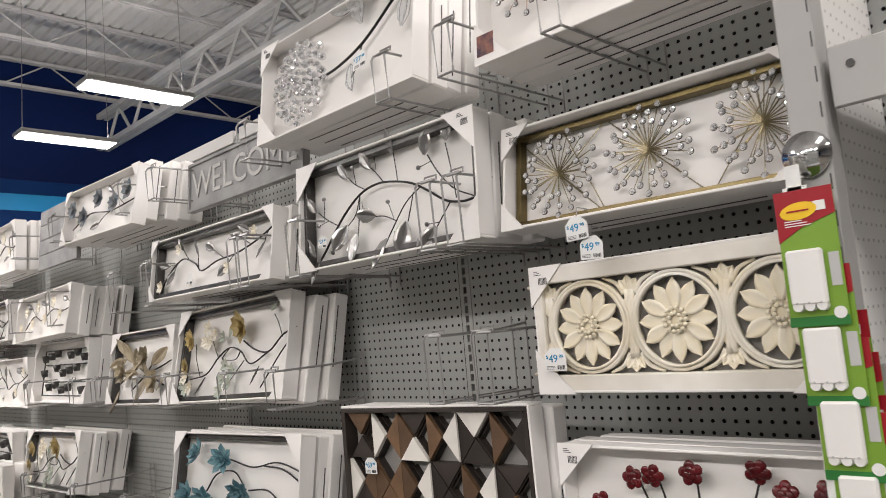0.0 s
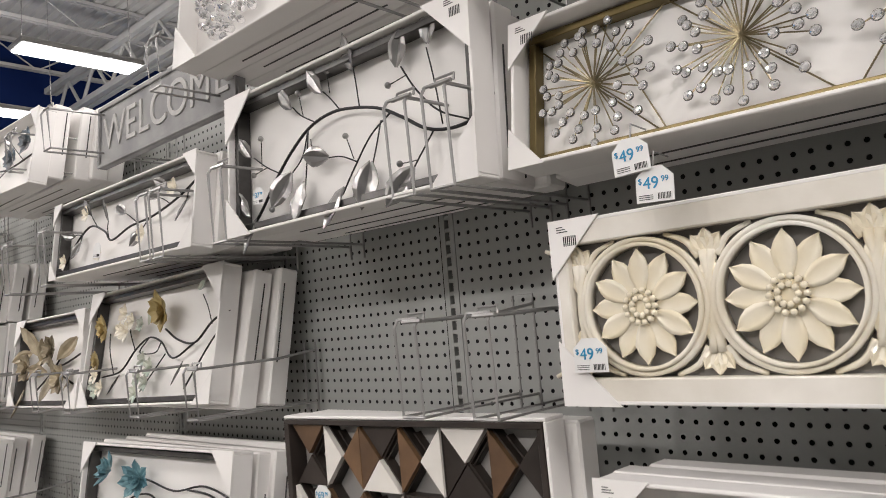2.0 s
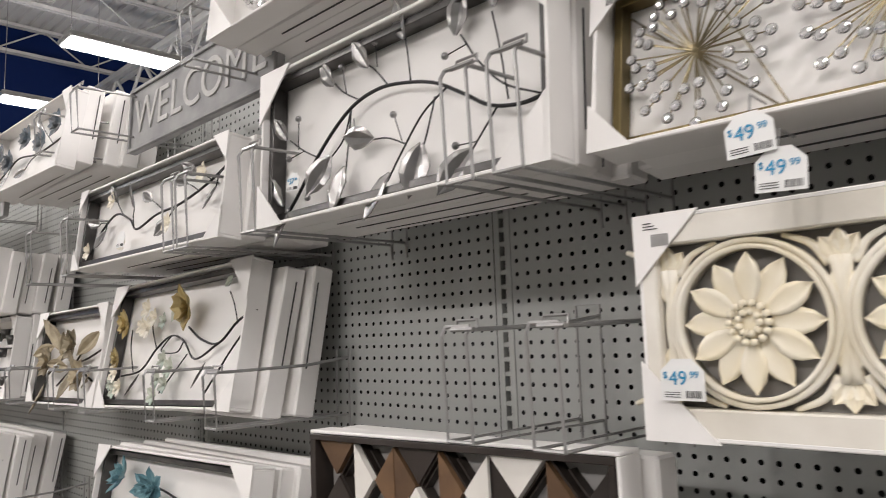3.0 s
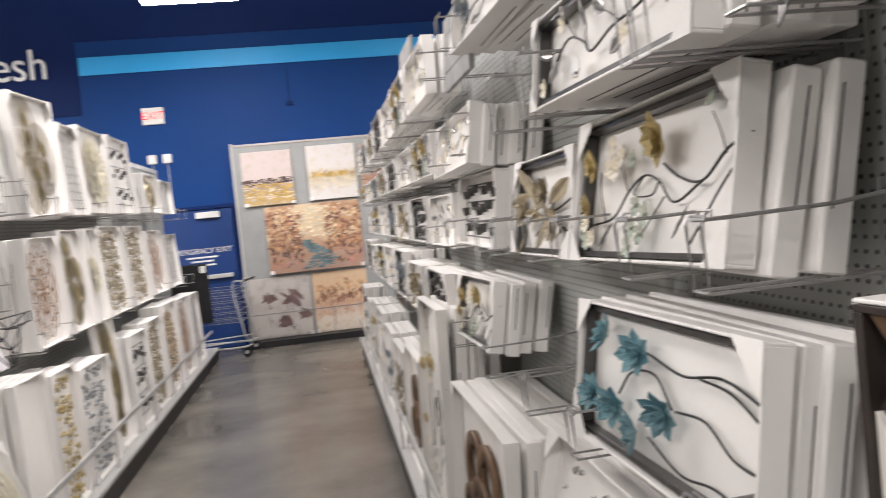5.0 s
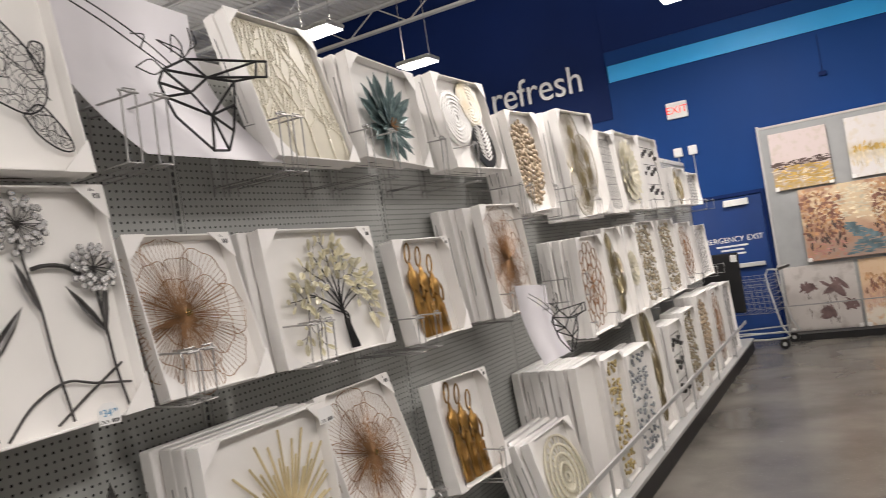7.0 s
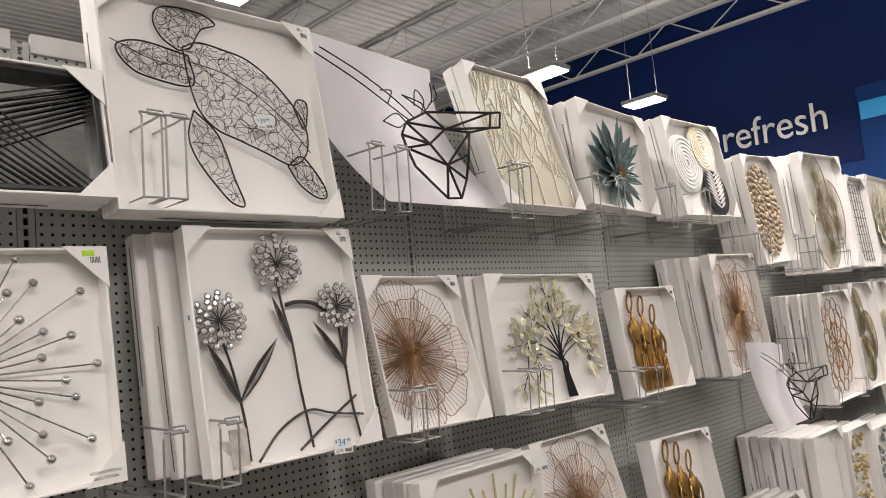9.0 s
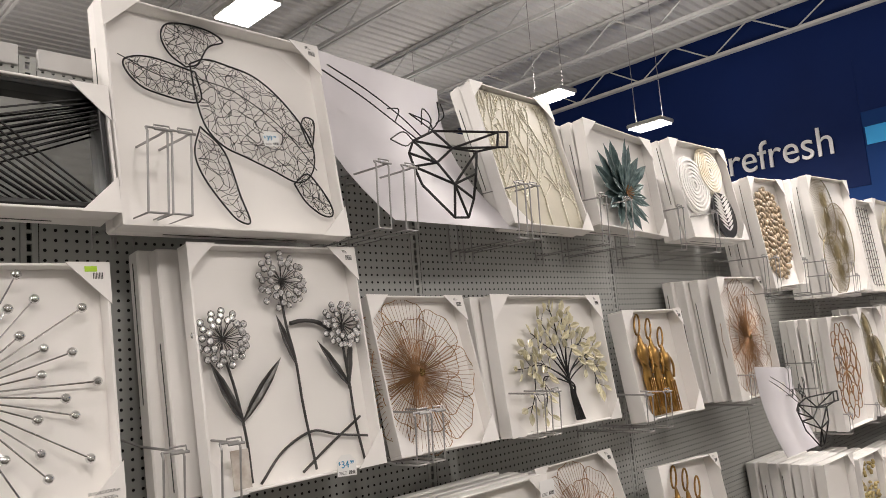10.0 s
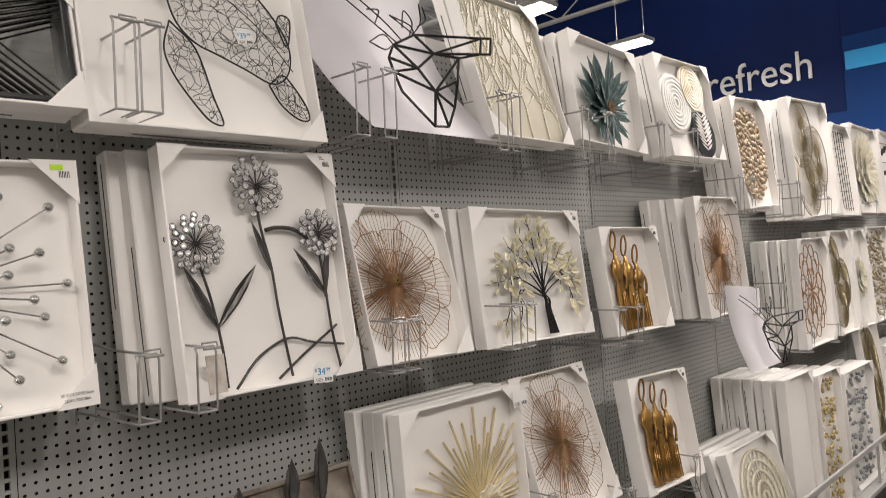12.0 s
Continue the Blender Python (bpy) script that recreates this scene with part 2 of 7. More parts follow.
def tube(bm, pts, r=0.003, n=6, closed=False, taper=1.0):
    """A round rod along a line of points."""
    pts = [Vector(p) for p in pts]
    rings = []
    k = len(pts)
    up = Vector((0.13, 0.31, 0.94))
    for i, p in enumerate(pts):
        a = pts[(i - 1) % k] if closed or i else pts[0]
        b = pts[(i + 1) % k] if closed or i < k - 1 else pts[-1]
        d = (b - a).normalized() if (b - a).length > 1e-9 else Vector((1, 0, 0))
        s = d.cross(up)
        if s.length < 0.05:
            s = d.cross(Vector((1, 0, 0)))
        s.normalize()
        t = d.cross(s)
        q = r * (1 + (taper - 1) * i / max(1, k - 1))
        rings.append([bm.verts.new(p + q * (math.cos(2 * math.pi * j / n) * s + math.sin(2 * math.pi * j / n) * t)) for j in range(n)])
    for i in range(k if closed else k - 1):
        a, b = rings[i], rings[(i + 1) % k]
        for j in range(n):
            bm.faces.new((a[j], a[(j + 1) % n], b[(j + 1) % n], b[j]))
    if not closed:
        bm.faces.new(rings[0][::-1])
        bm.faces.new(rings[-1])


def smooth_line(pts, steps=6):
    """Catmull-Rom through the points."""
    p = [Vector(q) for q in pts]
    p = [2 * p[0] - p[1]] + p + [2 * p[-1] - p[-2]]
    out = []
    for i in range(1, len(p) - 2):
        for s in range(steps):
            t = s / steps
            a, b, c, d = p[i - 1:i + 3]
            out.append(0.5 * (2 * b + (c - a) * t + (2 * a - 5 * b + 4 * c - d) * t * t + (3 * b - a - 3 * c + d) * t ** 3))
    return out + [p[-2]]


def ball(bm, c, r, sub=1):
    bmesh.ops.create_icosphere(bm, subdivisions=sub, radius=r, matrix=Matrix.Translation(c))


def leaf_shape(bm, length, width, curl=0.15, thick=0.0012, rows=5, blunt=1.0):
    """A leaf or petal along +x from the origin, lying in x, y, with a midrib and pleats."""
    top, bot = [], []
    for i in range(rows + 1):
        t = i / rows
        w = width / 2 * (math.sin(math.pi * min(1, t ** blunt * 0.97 + 0.02))) ** 0.8
        z = curl * length * (t * t - 0.3 * t)
        row = [(length * (t - 0.05 * abs(a)), a * w, z + c * w + 0.10 * w * (i % 2) * abs(a)) for a, c in ((-1, 0.20), (-0.55, 0.28), (0, 0), (0.55, 0.28), (1, 0.20))]
        top.append([bm.verts.new(q) for q in row])
        bot.append([bm.verts.new((q[0], q[1], q[2] - thick)) for q in row])
    for i in range(rows):
        for j in range(4):
            bm.faces.new((top[i][j], top[i + 1][j], top[i + 1][j + 1], top[i][j + 1]))
            bm.faces.new((bot[i][j], bot[i][j + 1], bot[i + 1][j + 1], bot[i + 1][j]))
        bm.faces.new((top[i][0], bot[i][0], bot[i + 1][0], top[i + 1][0]))
        bm.faces.new((top[i][4], top[i + 1][4], bot[i + 1][4], bot[i][4]))


def leaf_mesh(name, length, width, material, **k):
    bm = bmesh.new()
    leaf_shape(bm, length, width, **k)
    return mesh_of(name, bm, material)


def prism(bm, poly, w0, w1):
    """A flat polygon in u, v given thickness from w0 to w1."""
    a = [bm.verts.new((p[0], p[1], w0)) for p in poly]
    b = [bm.verts.new((p[0], p[1], w1)) for p in poly]
    bm.faces.new(a[::-1])
    bm.faces.new(b)
    for i in range(len(poly)):
        j = (i + 1) % len(poly)
        bm.faces.new((a[i], a[j], b[j], b[i]))


def ring(bm, c, r0, r1, w0, w1, n=40):
    vs = []
    for i in range(n):
        a = 2 * math.pi * i / n
        ca, sa = math.cos(a), math.sin(a)
        m = (r0 + r1) / 2
        vs.append([bm.verts.new((c[0] + r * ca, c[1] + r * sa, w)) for r, w in ((r0, w0), (r0, w1 * 0.8), (m, w1), (r1, w1 * 0.8), (r1, w0))])
    for i in range(n):
        a, b = vs[i], vs[(i + 1) % n]
        for j in range(5):
            bm.faces.new((a[j], b[j], b[(j + 1) % 5], a[(j + 1) % 5]))


def text_part(s, size, material, parent, m, name="lettering", depth=0.001, label=""):
    cu = bpy.data.curves.new(name, "FONT")
    cu.body, cu.size, cu.extrude, cu.align_x, cu.align_y = s, size, depth, "CENTER", "CENTER"
    tmp = bpy.data.objects.new(name, cu)
    scene.collection.objects.link(tmp)
    me = bpy.data.meshes.new_from_object(tmp.evaluated_get(bpy.context.evaluated_depsgraph_get()))
    bpy.data.objects.remove(tmp)
    bpy.data.curves.remove(cu)
    me.materials.clear()
    me.materials.append(material)
    ob = new(name, me)
    ob.parent = parent
    ob.matrix_basis = m
    return tagged(ob, label) if label else ob


def M3(u, v, w, o):
    return Matrix(((u[0], v[0], w[0], o[0]), (u[1], v[1], w[1], o[1]), (u[2], v[2], w[2], o[2]), (0, 0, 0, 1)))


def facing(side, at, lean=0.0, turn=0.0):
    """u along the shelf to the viewer's right, v up, w out of the shelf; at: the lower left front corner."""
    m = {"R": M3((0, -1, 0), (0, 0, 1), (-1, 0, 0), at), "L": M3((0, 1, 0), (0, 0, 1), (1, 0, 0), at),
         "E": M3((1, 0, 0), (0, 0, 1), (0, -1, 0), at)}[side]
    return m @ pose(0, 0, 0, -lean, turn, 0)

# ---- structure ----
def slab(name, x0, x1, y0, y1, z0, z1, material, label, category):
    bm = bmesh.new()
    box(bm, x0, x1, y0, y1, z0, z1)
    ob = part(name, bm, material)
    return tagged(ob, label, category, kind="structure")


slab("floor", -14, 14, -12, 12.2, -0.1, 0, CONC, "grey-brown polished concrete floor with a dull sheen", "floor")
wall_far = slab("wall_north", -14, 14, 12.2, 12.45, 0, 7.0, BLUEW, "tall blue painted wall at the end of the aisle", "wall")
slab("wall_south", -14, 14, -12.2, -12, 0, 7.0, PALE, "plain pale wall closing the store", "wall")
slab("wall_west", -14.2, -14, -12, 12.2, 0, 7.0, NAVYW, "plain dark blue wall closing the store", "wall")
slab("wall_east", 14, 14.2, -12, 12.2, 0, 7.0, NAVYW, "plain dark blue wall closing the store", "wall")
part("wall_panel", (lambda b: (box(b, -9.0, -2.02, 12.185, 12.199, 3.45, 5.2), b)[1])(bmesh.new()), NAVYW, wall_far, "dark navy sign panel")
part("stripe", (lambda b: (box(b, -1.99, 9.0, 12.180, 12.199, 3.99, 4.235), b)[1])(bmesh.new()), CYANW, wall_far, "bright cyan painted stripe")
# Blue wall above the stripe, darkened by colour where the light falls off.
part("upper_wall", (lambda b: (box(b, -13.9, 13.9, 12.190, 12.199, 4.45, 6.9), b)[1])(bmesh.new()), NAVYW, wall_far, "upper wall with the light's fall-off put in as dark navy")

# corrugated roof deck
def deck():
    bm = bmesh.new()
    xs, p = [], 0.15
    x = -14.0
    while x < 14.0:
        xs += [(x, 0), (x + 0.09, 0), (x + 0.105, 0.04), (x + 0.135, 0.04)]
        x += p
    lo = [bm.verts.new((a, -12.1, 6.25 + b)) for a, b in xs]
    hi = [bm.verts.new((a, 12.3, 6.25 + b)) for a, b in xs]
    for i in range(len(xs) - 1):
        bm.faces.new((lo[i], hi[i], hi[i + 1], lo[i + 1]))
    box(bm, -14, 14, -12.1, 12.3, 6.33, 6.4)
    tagged(part("ceiling", bm, DECK), "white painted corrugated steel roof deck", "ceiling", kind="structure")


deck()


def joist(y, name="roof_truss"):
    r = root(name, pose(0, y, 0), "white open-web steel roof joist under the deck", "roof truss", "roof joists")
    bm = bmesh.new()
    for z0 in (5.80, 6.19):
        box(bm, -13.9, 13.9, -0.05, -0.012, z0, z0 + 0.045)
        box(bm, -13.9, 13.9, 0.012, 0.05, z0, z0 + 0.045)
    tagged(part("chord", bm, TRUSS, r), kind="stuff")
    bm = bmesh.new()
    x, k = -13.8, 0
    while x < 13.2:
        a, b = (5.82, 6.215) if k % 2 == 0 else (6.215, 5.82)
        tube(bm, [(x, 0, a), (x + 0.62, 0, b)], 0.012, 5)
        x, k = x + 0.62, k + 1
    tagged(part("web", bm, TRUSS, r), kind="stuff")
    return r


j0 = joist(-10.6)
for k in range(1, 14):
    copy_thing(j0, pose(0, -10.6 + k * 1.74, 0))
g = root("roof_girder", pose(5.0, 0, 0), "heavy white lattice girder across the joists", "roof truss")
bm = bmesh.new()
for z0 in (5.0, 5.5):
    box(bm, -0.09, -0.02, -12, 12.1, z0, z0 + 0.08)
    box(bm, 0.02, 0.09, -12, 12.1, z0, z0 + 0.08)
tagged(part("chord", bm, TRUSS, g), kind="stuff")
bm = bmesh.new()
for k in range(26):
    y = -11.5 + 0.9 * k
    tube(bm, [(0, y, 5.04), (0, y + 0.45, 5.54)], 0.025, 5)
    tube(bm, [(0, y + 0.45, 5.54), (0, y + 0.9, 5.04)], 0.025, 5)
tagged(part("web", bm, TRUSS, g), kind="stuff")


# hanging strip lamps
def strip_lamp(x, y, z=4.2, power=88, half=0.52):
    r = root("pendant_light", pose(x, y, z), "long white strip light hanging on thin wires", "ceiling light", "strip lights")
    bm = bmesh.new()
    box(bm, -half, half, -0.15, 0.15, 0.012, 0.06, 0.01)
    part("housing", bm, PALE, r)
    bm = bmesh.new()
    box(bm, 0.02 - half, half - 0.02, -0.135, 0.135, -0.004, 0.010, 0.004)
    part("diffuser", bm, DIFF, r, "glowing white diffuser")
    for s in (0.06 - half, half - 0.06):
        bm = bmesh.new()
        tube(bm, [(s, 0, 0.06), (s * 0.96, 0, 2.07)], 0.004, 5)
        part("hanging_wire", bm, WIRE, r)
    lamp = bpy.data.lights.new("strip", "AREA")
    lamp.shape, lamp.size, lamp.size_y, lamp.energy, lamp.color = "RECTANGLE", 2 * half - 0.04, 0.27, power, (1.0, 0.93, 0.875)
    lo = new("strip", lamp)
    lo.matrix_basis = pose(x, y, z - 0.012)
    # Fill lamp added above the closed housing to brighten the deck.
    glow = bpy.data.lights.new("deck_fill", "AREA")
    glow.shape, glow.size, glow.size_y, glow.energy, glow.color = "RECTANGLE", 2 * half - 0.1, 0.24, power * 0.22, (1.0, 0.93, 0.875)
    new("deck_fill", glow).matrix_basis = pose(x, y, z + 0.075, 180, 0, 0)
    if y > 8.5:
        # Extra lamp added on the +y side only, to brighten the far wall.
        side = bpy.data.lights.new("wall_fill", "AREA")
        side.shape, side.size, side.size_y, side.energy, side.color = "RECTANGLE", 2 * half - 0.1, 0.05, power * 0.16, (1.0, 0.93, 0.875)
        new("wall_fill", side).matrix_basis = pose(x, y + 0.17, z + 0.02, 78, 0, 0)


# First three hang in sight; the rest are unseen, added to even the light.
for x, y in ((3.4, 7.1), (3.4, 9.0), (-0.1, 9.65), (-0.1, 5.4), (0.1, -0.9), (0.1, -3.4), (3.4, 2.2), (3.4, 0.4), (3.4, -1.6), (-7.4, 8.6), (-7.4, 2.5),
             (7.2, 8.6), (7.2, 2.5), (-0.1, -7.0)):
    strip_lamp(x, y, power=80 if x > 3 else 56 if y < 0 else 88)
# Lamps at y below 3 are unseen, added to brighten the opposite boards.
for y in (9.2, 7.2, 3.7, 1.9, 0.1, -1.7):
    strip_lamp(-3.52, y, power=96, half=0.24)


# ---- shelving ----
def holed_panel(w, h, pitch, r):
    """A perforated board in y, z with octagonal holes, as one mesh."""
    nx, nz = int(round(w / pitch)), int(round(h / pitch))
    px, pz = w / nx, h / nz
    V, Fc = [], []
    for j in range(nz + 1):
        for i in range(nx + 1):
            V.append((0, i * px, j * pz))
    base = len(V)
    for j in range(nz):
        for i in range(nx):
            cy, cz = (i + 0.5) * px, (j + 0.5) * pz
            s = len(V)
            for k in range(8):
                a = math.pi / 8 + k * math.pi / 4
                V.append((0, cy + r * math.cos(a), cz + r * math.sin(a)))
            c00 = j * (nx + 1) + i
            c10, c01, c11 = c00 + 1, c00 + nx + 1, c00 + nx + 2
            Fc += [(c10, c11, s + 0, s + 7), (c11, s + 1, s + 0), (c11, c01, s + 2, s + 1), (c01, s + 3, s + 2), (c01, c00, s + 4, s + 3),
                   (c00, s + 5, s + 4), (c00, c10, s + 6, s + 5), (c10, s + 7, s + 6)]
    me = bpy.data.meshes.new("pegboard_panel")
    me.from_pydata(V, [], Fc)
    me.materials.append(PEG)
    return me


def slotted(h):
    """A slotted upright: a strip with two rows of slots, in y, z."""
    bm = bmesh.new()
    box(bm, -0.012, 0, -0.019, -0.006, 0, h)
    box(bm, -0.012, 0, 0.006, 0.019, 0, h)
    z = 0.0
    while z < h:
        box(bm, -0.012, -0.001, -0.006, 0.006, z, z + 0.008)
        z += 0.026
    return bm


def gondola(side, x, ups, height, base_front, label):
    """A run of pegboard bays at x with a base deck; side says which way it faces."""
    s = -1 if side == "R" else 1
    r = root("gondola_shelving", pose(x, ups[0], 0), label, "shelving")
    pitch = ups[1] - ups[0]
    me = holed_panel(pitch - 0.042, height - 0.2, 0.0242, 0.0042)
    upm = mesh_of("upright", slotted(height), PEG)
    hm = bmesh.new()
    box(hm, -0.010, 0.008, 0.022, pitch - 0.022, height - 0.028, height + 0.022, 0.002)
    railm = mesh_of("top_rail", hm, PALE)
    hm = bmesh.new()
    bf = abs(base_front - x)
    box(hm, 0, bf, 0.0, pitch - 0.002, 0.135, 0.165, 0.003)
    deckm = mesh_of("base_deck", hm, STEEL)
    hm = bmesh.new()
    box(hm, bf - 0.03, bf - 0.012, 0.0, pitch - 0.002, 0.0, 0.134)
    kickm = mesh_of("kick_plate", hm, BLACKP)
    # Dark sheet added behind the panel; it stands for shade in the holes.
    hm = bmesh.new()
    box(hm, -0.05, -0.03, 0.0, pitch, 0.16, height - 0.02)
    backm = mesh_of("back_board", hm, PEGSHADE)
    flip = Matrix.Diagonal((s, 1, 1, 1)) if s > 0 else Matrix.Diagonal((-1, 1, 1, 1))
    for i, y in enumerate(ups[:-1]):
        off = Matrix.Translation((0, y - ups[0], 0)) @ flip
        piece("pegboard_panel", me, r, off @ Matrix.Translation((0, 0.021, 0.18)))
        for n_, m_ in (("top_rail", railm), ("base_deck", deckm), ("kick_plate", kickm), ("back_board", backm)):
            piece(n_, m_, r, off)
    for y in ups:
        piece("upright", upm, r, Matrix.Translation((0, y - ups[0], 0)) @ flip)
    return r


UR = [0.46 + 1.13 * k for k in range(10)]
UL = [-0.905 + 1.219 * k for k in range(11)]
gondola("R", 1.88, UR, 2.50, 1.38, "tall grey pegboard shelving run with a steel base deck")
gondola("L", -0.96, UL, 2.51, -0.44, "tall grey pegboard shelving run with a low base deck")


# front rail over the base decks
def guard(x, z, y0, y1, s):
    r = root("guard_rail", pose(x, y0, 0), "low grey metal guard rail along the shelf base", "rail")
    bm = bmesh.new()
    box(bm, -0.008, 0.008, 0, y1 - y0, z - 0.018, z + 0.018, 0.004)
    part("rail", bm, STEEL, r)
    y = 0.02
    pm = bmesh.new()
    box(pm, -0.006, 0.006, -0.01, 0.01, 0.166, z - 0.02)
    me = mesh_of("post", pm, STEEL)
    while y < y1 - y0:
        piece("post", me, r, Matrix.Translation((s * 0.0, y, 0)))
        y += 1.2


guard(-0.46, 0.42, 3.9, 10.95, -1)
guard(1.40, 0.42, 2.2, 10.4, 1)

# ---- boxed wall art ----
# u to the right, v up, w out; w = 0 is the front rim, the tray goes back from it
def tray(name, m, W, H, D, label, group="", corners=True, inner=None, rim=None, category="wall art", rim_at=-0.012):
    r = root(name, m, label, category, group)
    bm = bmesh.new()
    t = 0.006
    box(bm, t, W - t, t, H - t, -D, -D + 0.006)
    part("back_card", bm, inner or CARDB, r)
    for q in ((0, W, 0, t), (0, W, H - t, H), (0, t, t, H - t), (W - t, W, t, H - t)):
        bm = bmesh.new()
        box(bm, *q, -D, 0, 0.0015)
        part("carton_wall", bm, CARD, r)
    if rim:
        bm = bmesh.new()
        a, b = t + 0.004, t + 0.016
        for q in ((a, W - a, a, b), (a, W - a, H - b, H - a), (a, b, b, H - b), (W - b, W - a, b, H - b)):
            box(bm, *q, -D + 0.008, rim_at, 0.001)
        part("frame", bm, rim, r, "slim frame of the picture")
    if corners:
        c = min(0.085, H * 0.3, W * 0.24)
        for (u, v, su, sv) in ((0, 0, 1, 1), (W, 0, -1, 1), (0, H, 1, -1), (W, H, -1, -1)):
            k = c * random.uniform(0.85, 1.15)
            pl = [(u - su * 0.002, v - sv * 0.002), (u + su * k, v - sv * 0.002), (u - su * 0.002, v + sv * k)]
            if su * sv < 0:
                pl = pl[::-1]
            bm = bmesh.new()
            prism(bm, pl, 0.0008, 0.0035)
            part("corner_protector", bm, CARD, r)
    return r


SLABS = {}


def carton_mesh(W, H, D):
    key = (round(W, 2), round(H, 2), round(D, 3))
    if key not in SLABS:
        bm = bmesh.new()
        box(bm, 0, W, 0, H, -D, 0, 0.004)
        a = mesh_of("carton", bm, CARD)
        bm = bmesh.new()
        box(bm, W - 0.003, W + 0.0012, H * 0.2, H * 0.78, -D * 0.545, -D * 0.485)
        c = mesh_of("slot", bm, INK)
        bm = bmesh.new()
        box(bm, -0.0012, 0.003, H * 0.2, H * 0.78, -D * 0.545, -D * 0.485)
        d = mesh_of("slot", bm, INK)
        bm = bmesh.new()
        box(bm, W * 0.2, W * 0.8, -0.0012, 0.003, -D * 0.545, -D * 0.485)
        SLABS[key] = (a, c, d, mesh_of("slot", bm, INK))
    return SLABS[key]


def stack(side, at, W, H, D, n, lean=0.0, slip=0.0, gap=0.0):
    """n more cartons of the same size behind a tray."""
    a, near_r, near_l, under = carton_mesh(W, H, D)
    s = 1 if side == "R" else -1
    for k in range(n):
        o = Vector(at) + Vector((s * ((D + 0.005) * (k + 1) + gap), slip * (k + 1) + random.uniform(-0.02, 0.02), 0))
        r = root("boxed_wall_art", facing(side, o, lean + random.uniform(-0.8, 1.2), random.uniform(-1.2, 1.2)), "closed white carton of wall art in a stack on the shelf",
                 "carton", "stacked cartons")
        piece("carton", a, r, Matrix())
        piece("slot", near_r if side == "R" else near_l, r, Matrix.Translation((0, H * random.uniform(-0.18, 0.18), D * random.uniform(-0.35, 0.35))))
        if at[2] > 1.8:
            piece("slot", under, r, Matrix())


def tag(parent, u, v, w, s, text="", tilt=0.0, pennant=True):
    """A white price label, house-shaped, with blue figures and a bar code; s: its width."""
    m = Matrix.Translation((u, v, w)) @ pose(0, 0, 0, 0, 0, tilt)
    bm = bmesh.new()
    prism(bm, [(-s / 2, 0), (s / 2, 0), (s / 2, s * 0.62), (s * 0.22, s * 0.88), (-s * 0.22, s * 0.88), (-s / 2, s * 0.62)] if pennant else
          [(-s / 2, 0), (s / 2, 0), (s / 2, s * 0.7), (-s / 2, s * 0.7)], 0, 0.0012)
    ob = part("price_tag", bm, TAGM, parent, "white price tag with blue figures")
    ob.matrix_basis = m
    if text:
        d, c = text.split(".")
        text_part("$", s * 0.2, TAGBLUE, ob, pose(-s * 0.38, s * 0.53, 0.0018), depth=0.0004)
        text_part(d, s * 0.42, TAGBLUE, ob, pose(-s * 0.09, s * 0.46, 0.0018), depth=0.0004)
        text_part(c, s * 0.2, TAGBLUE, ob, pose(s * 0.28, s * 0.54, 0.0018), depth=0.0004)
    bm = bmesh.new()
    for k in range(9):
        u0 = s * 0.08 + k * s * 0.04
        box(bm, u0, u0 + s * (0.014 if k % 3 else 0.024), s * 0.06, s * 0.21, 0.0012, 0.0018)
    for k in range(3):
        box(bm, -s * 0.42, -s * 0.05, s * (0.07 + 0.05 * k), s * (0.085 + 0.05 * k), 0.0012, 0.0018)
    tagged(part("bar_code", bm, INK, ob), kind="stuff")
    return ob


def sticker(parent, W, H, su=1):
    """The small printed label on a corner protector."""
    bm = bmesh.new()
    u = W - 0.045 if su > 0 else 0.012
    for k in range(7):
        box(bm, u + 0.010 + k * 0.0032, u + 0.0115 + k * 0.0032, H - 0.036, H - 0.022, 0.0036, 0.0042)
    for k in range(3):
        box(bm, u, u + 0.018 - 0.004 * k, H - 0.016 + 0.0034 * k, H - 0.0148 + 0.0034 * k, 0.0036, 0.0042)
    tagged(part("label_print", bm, INK, parent), kind="stuff")


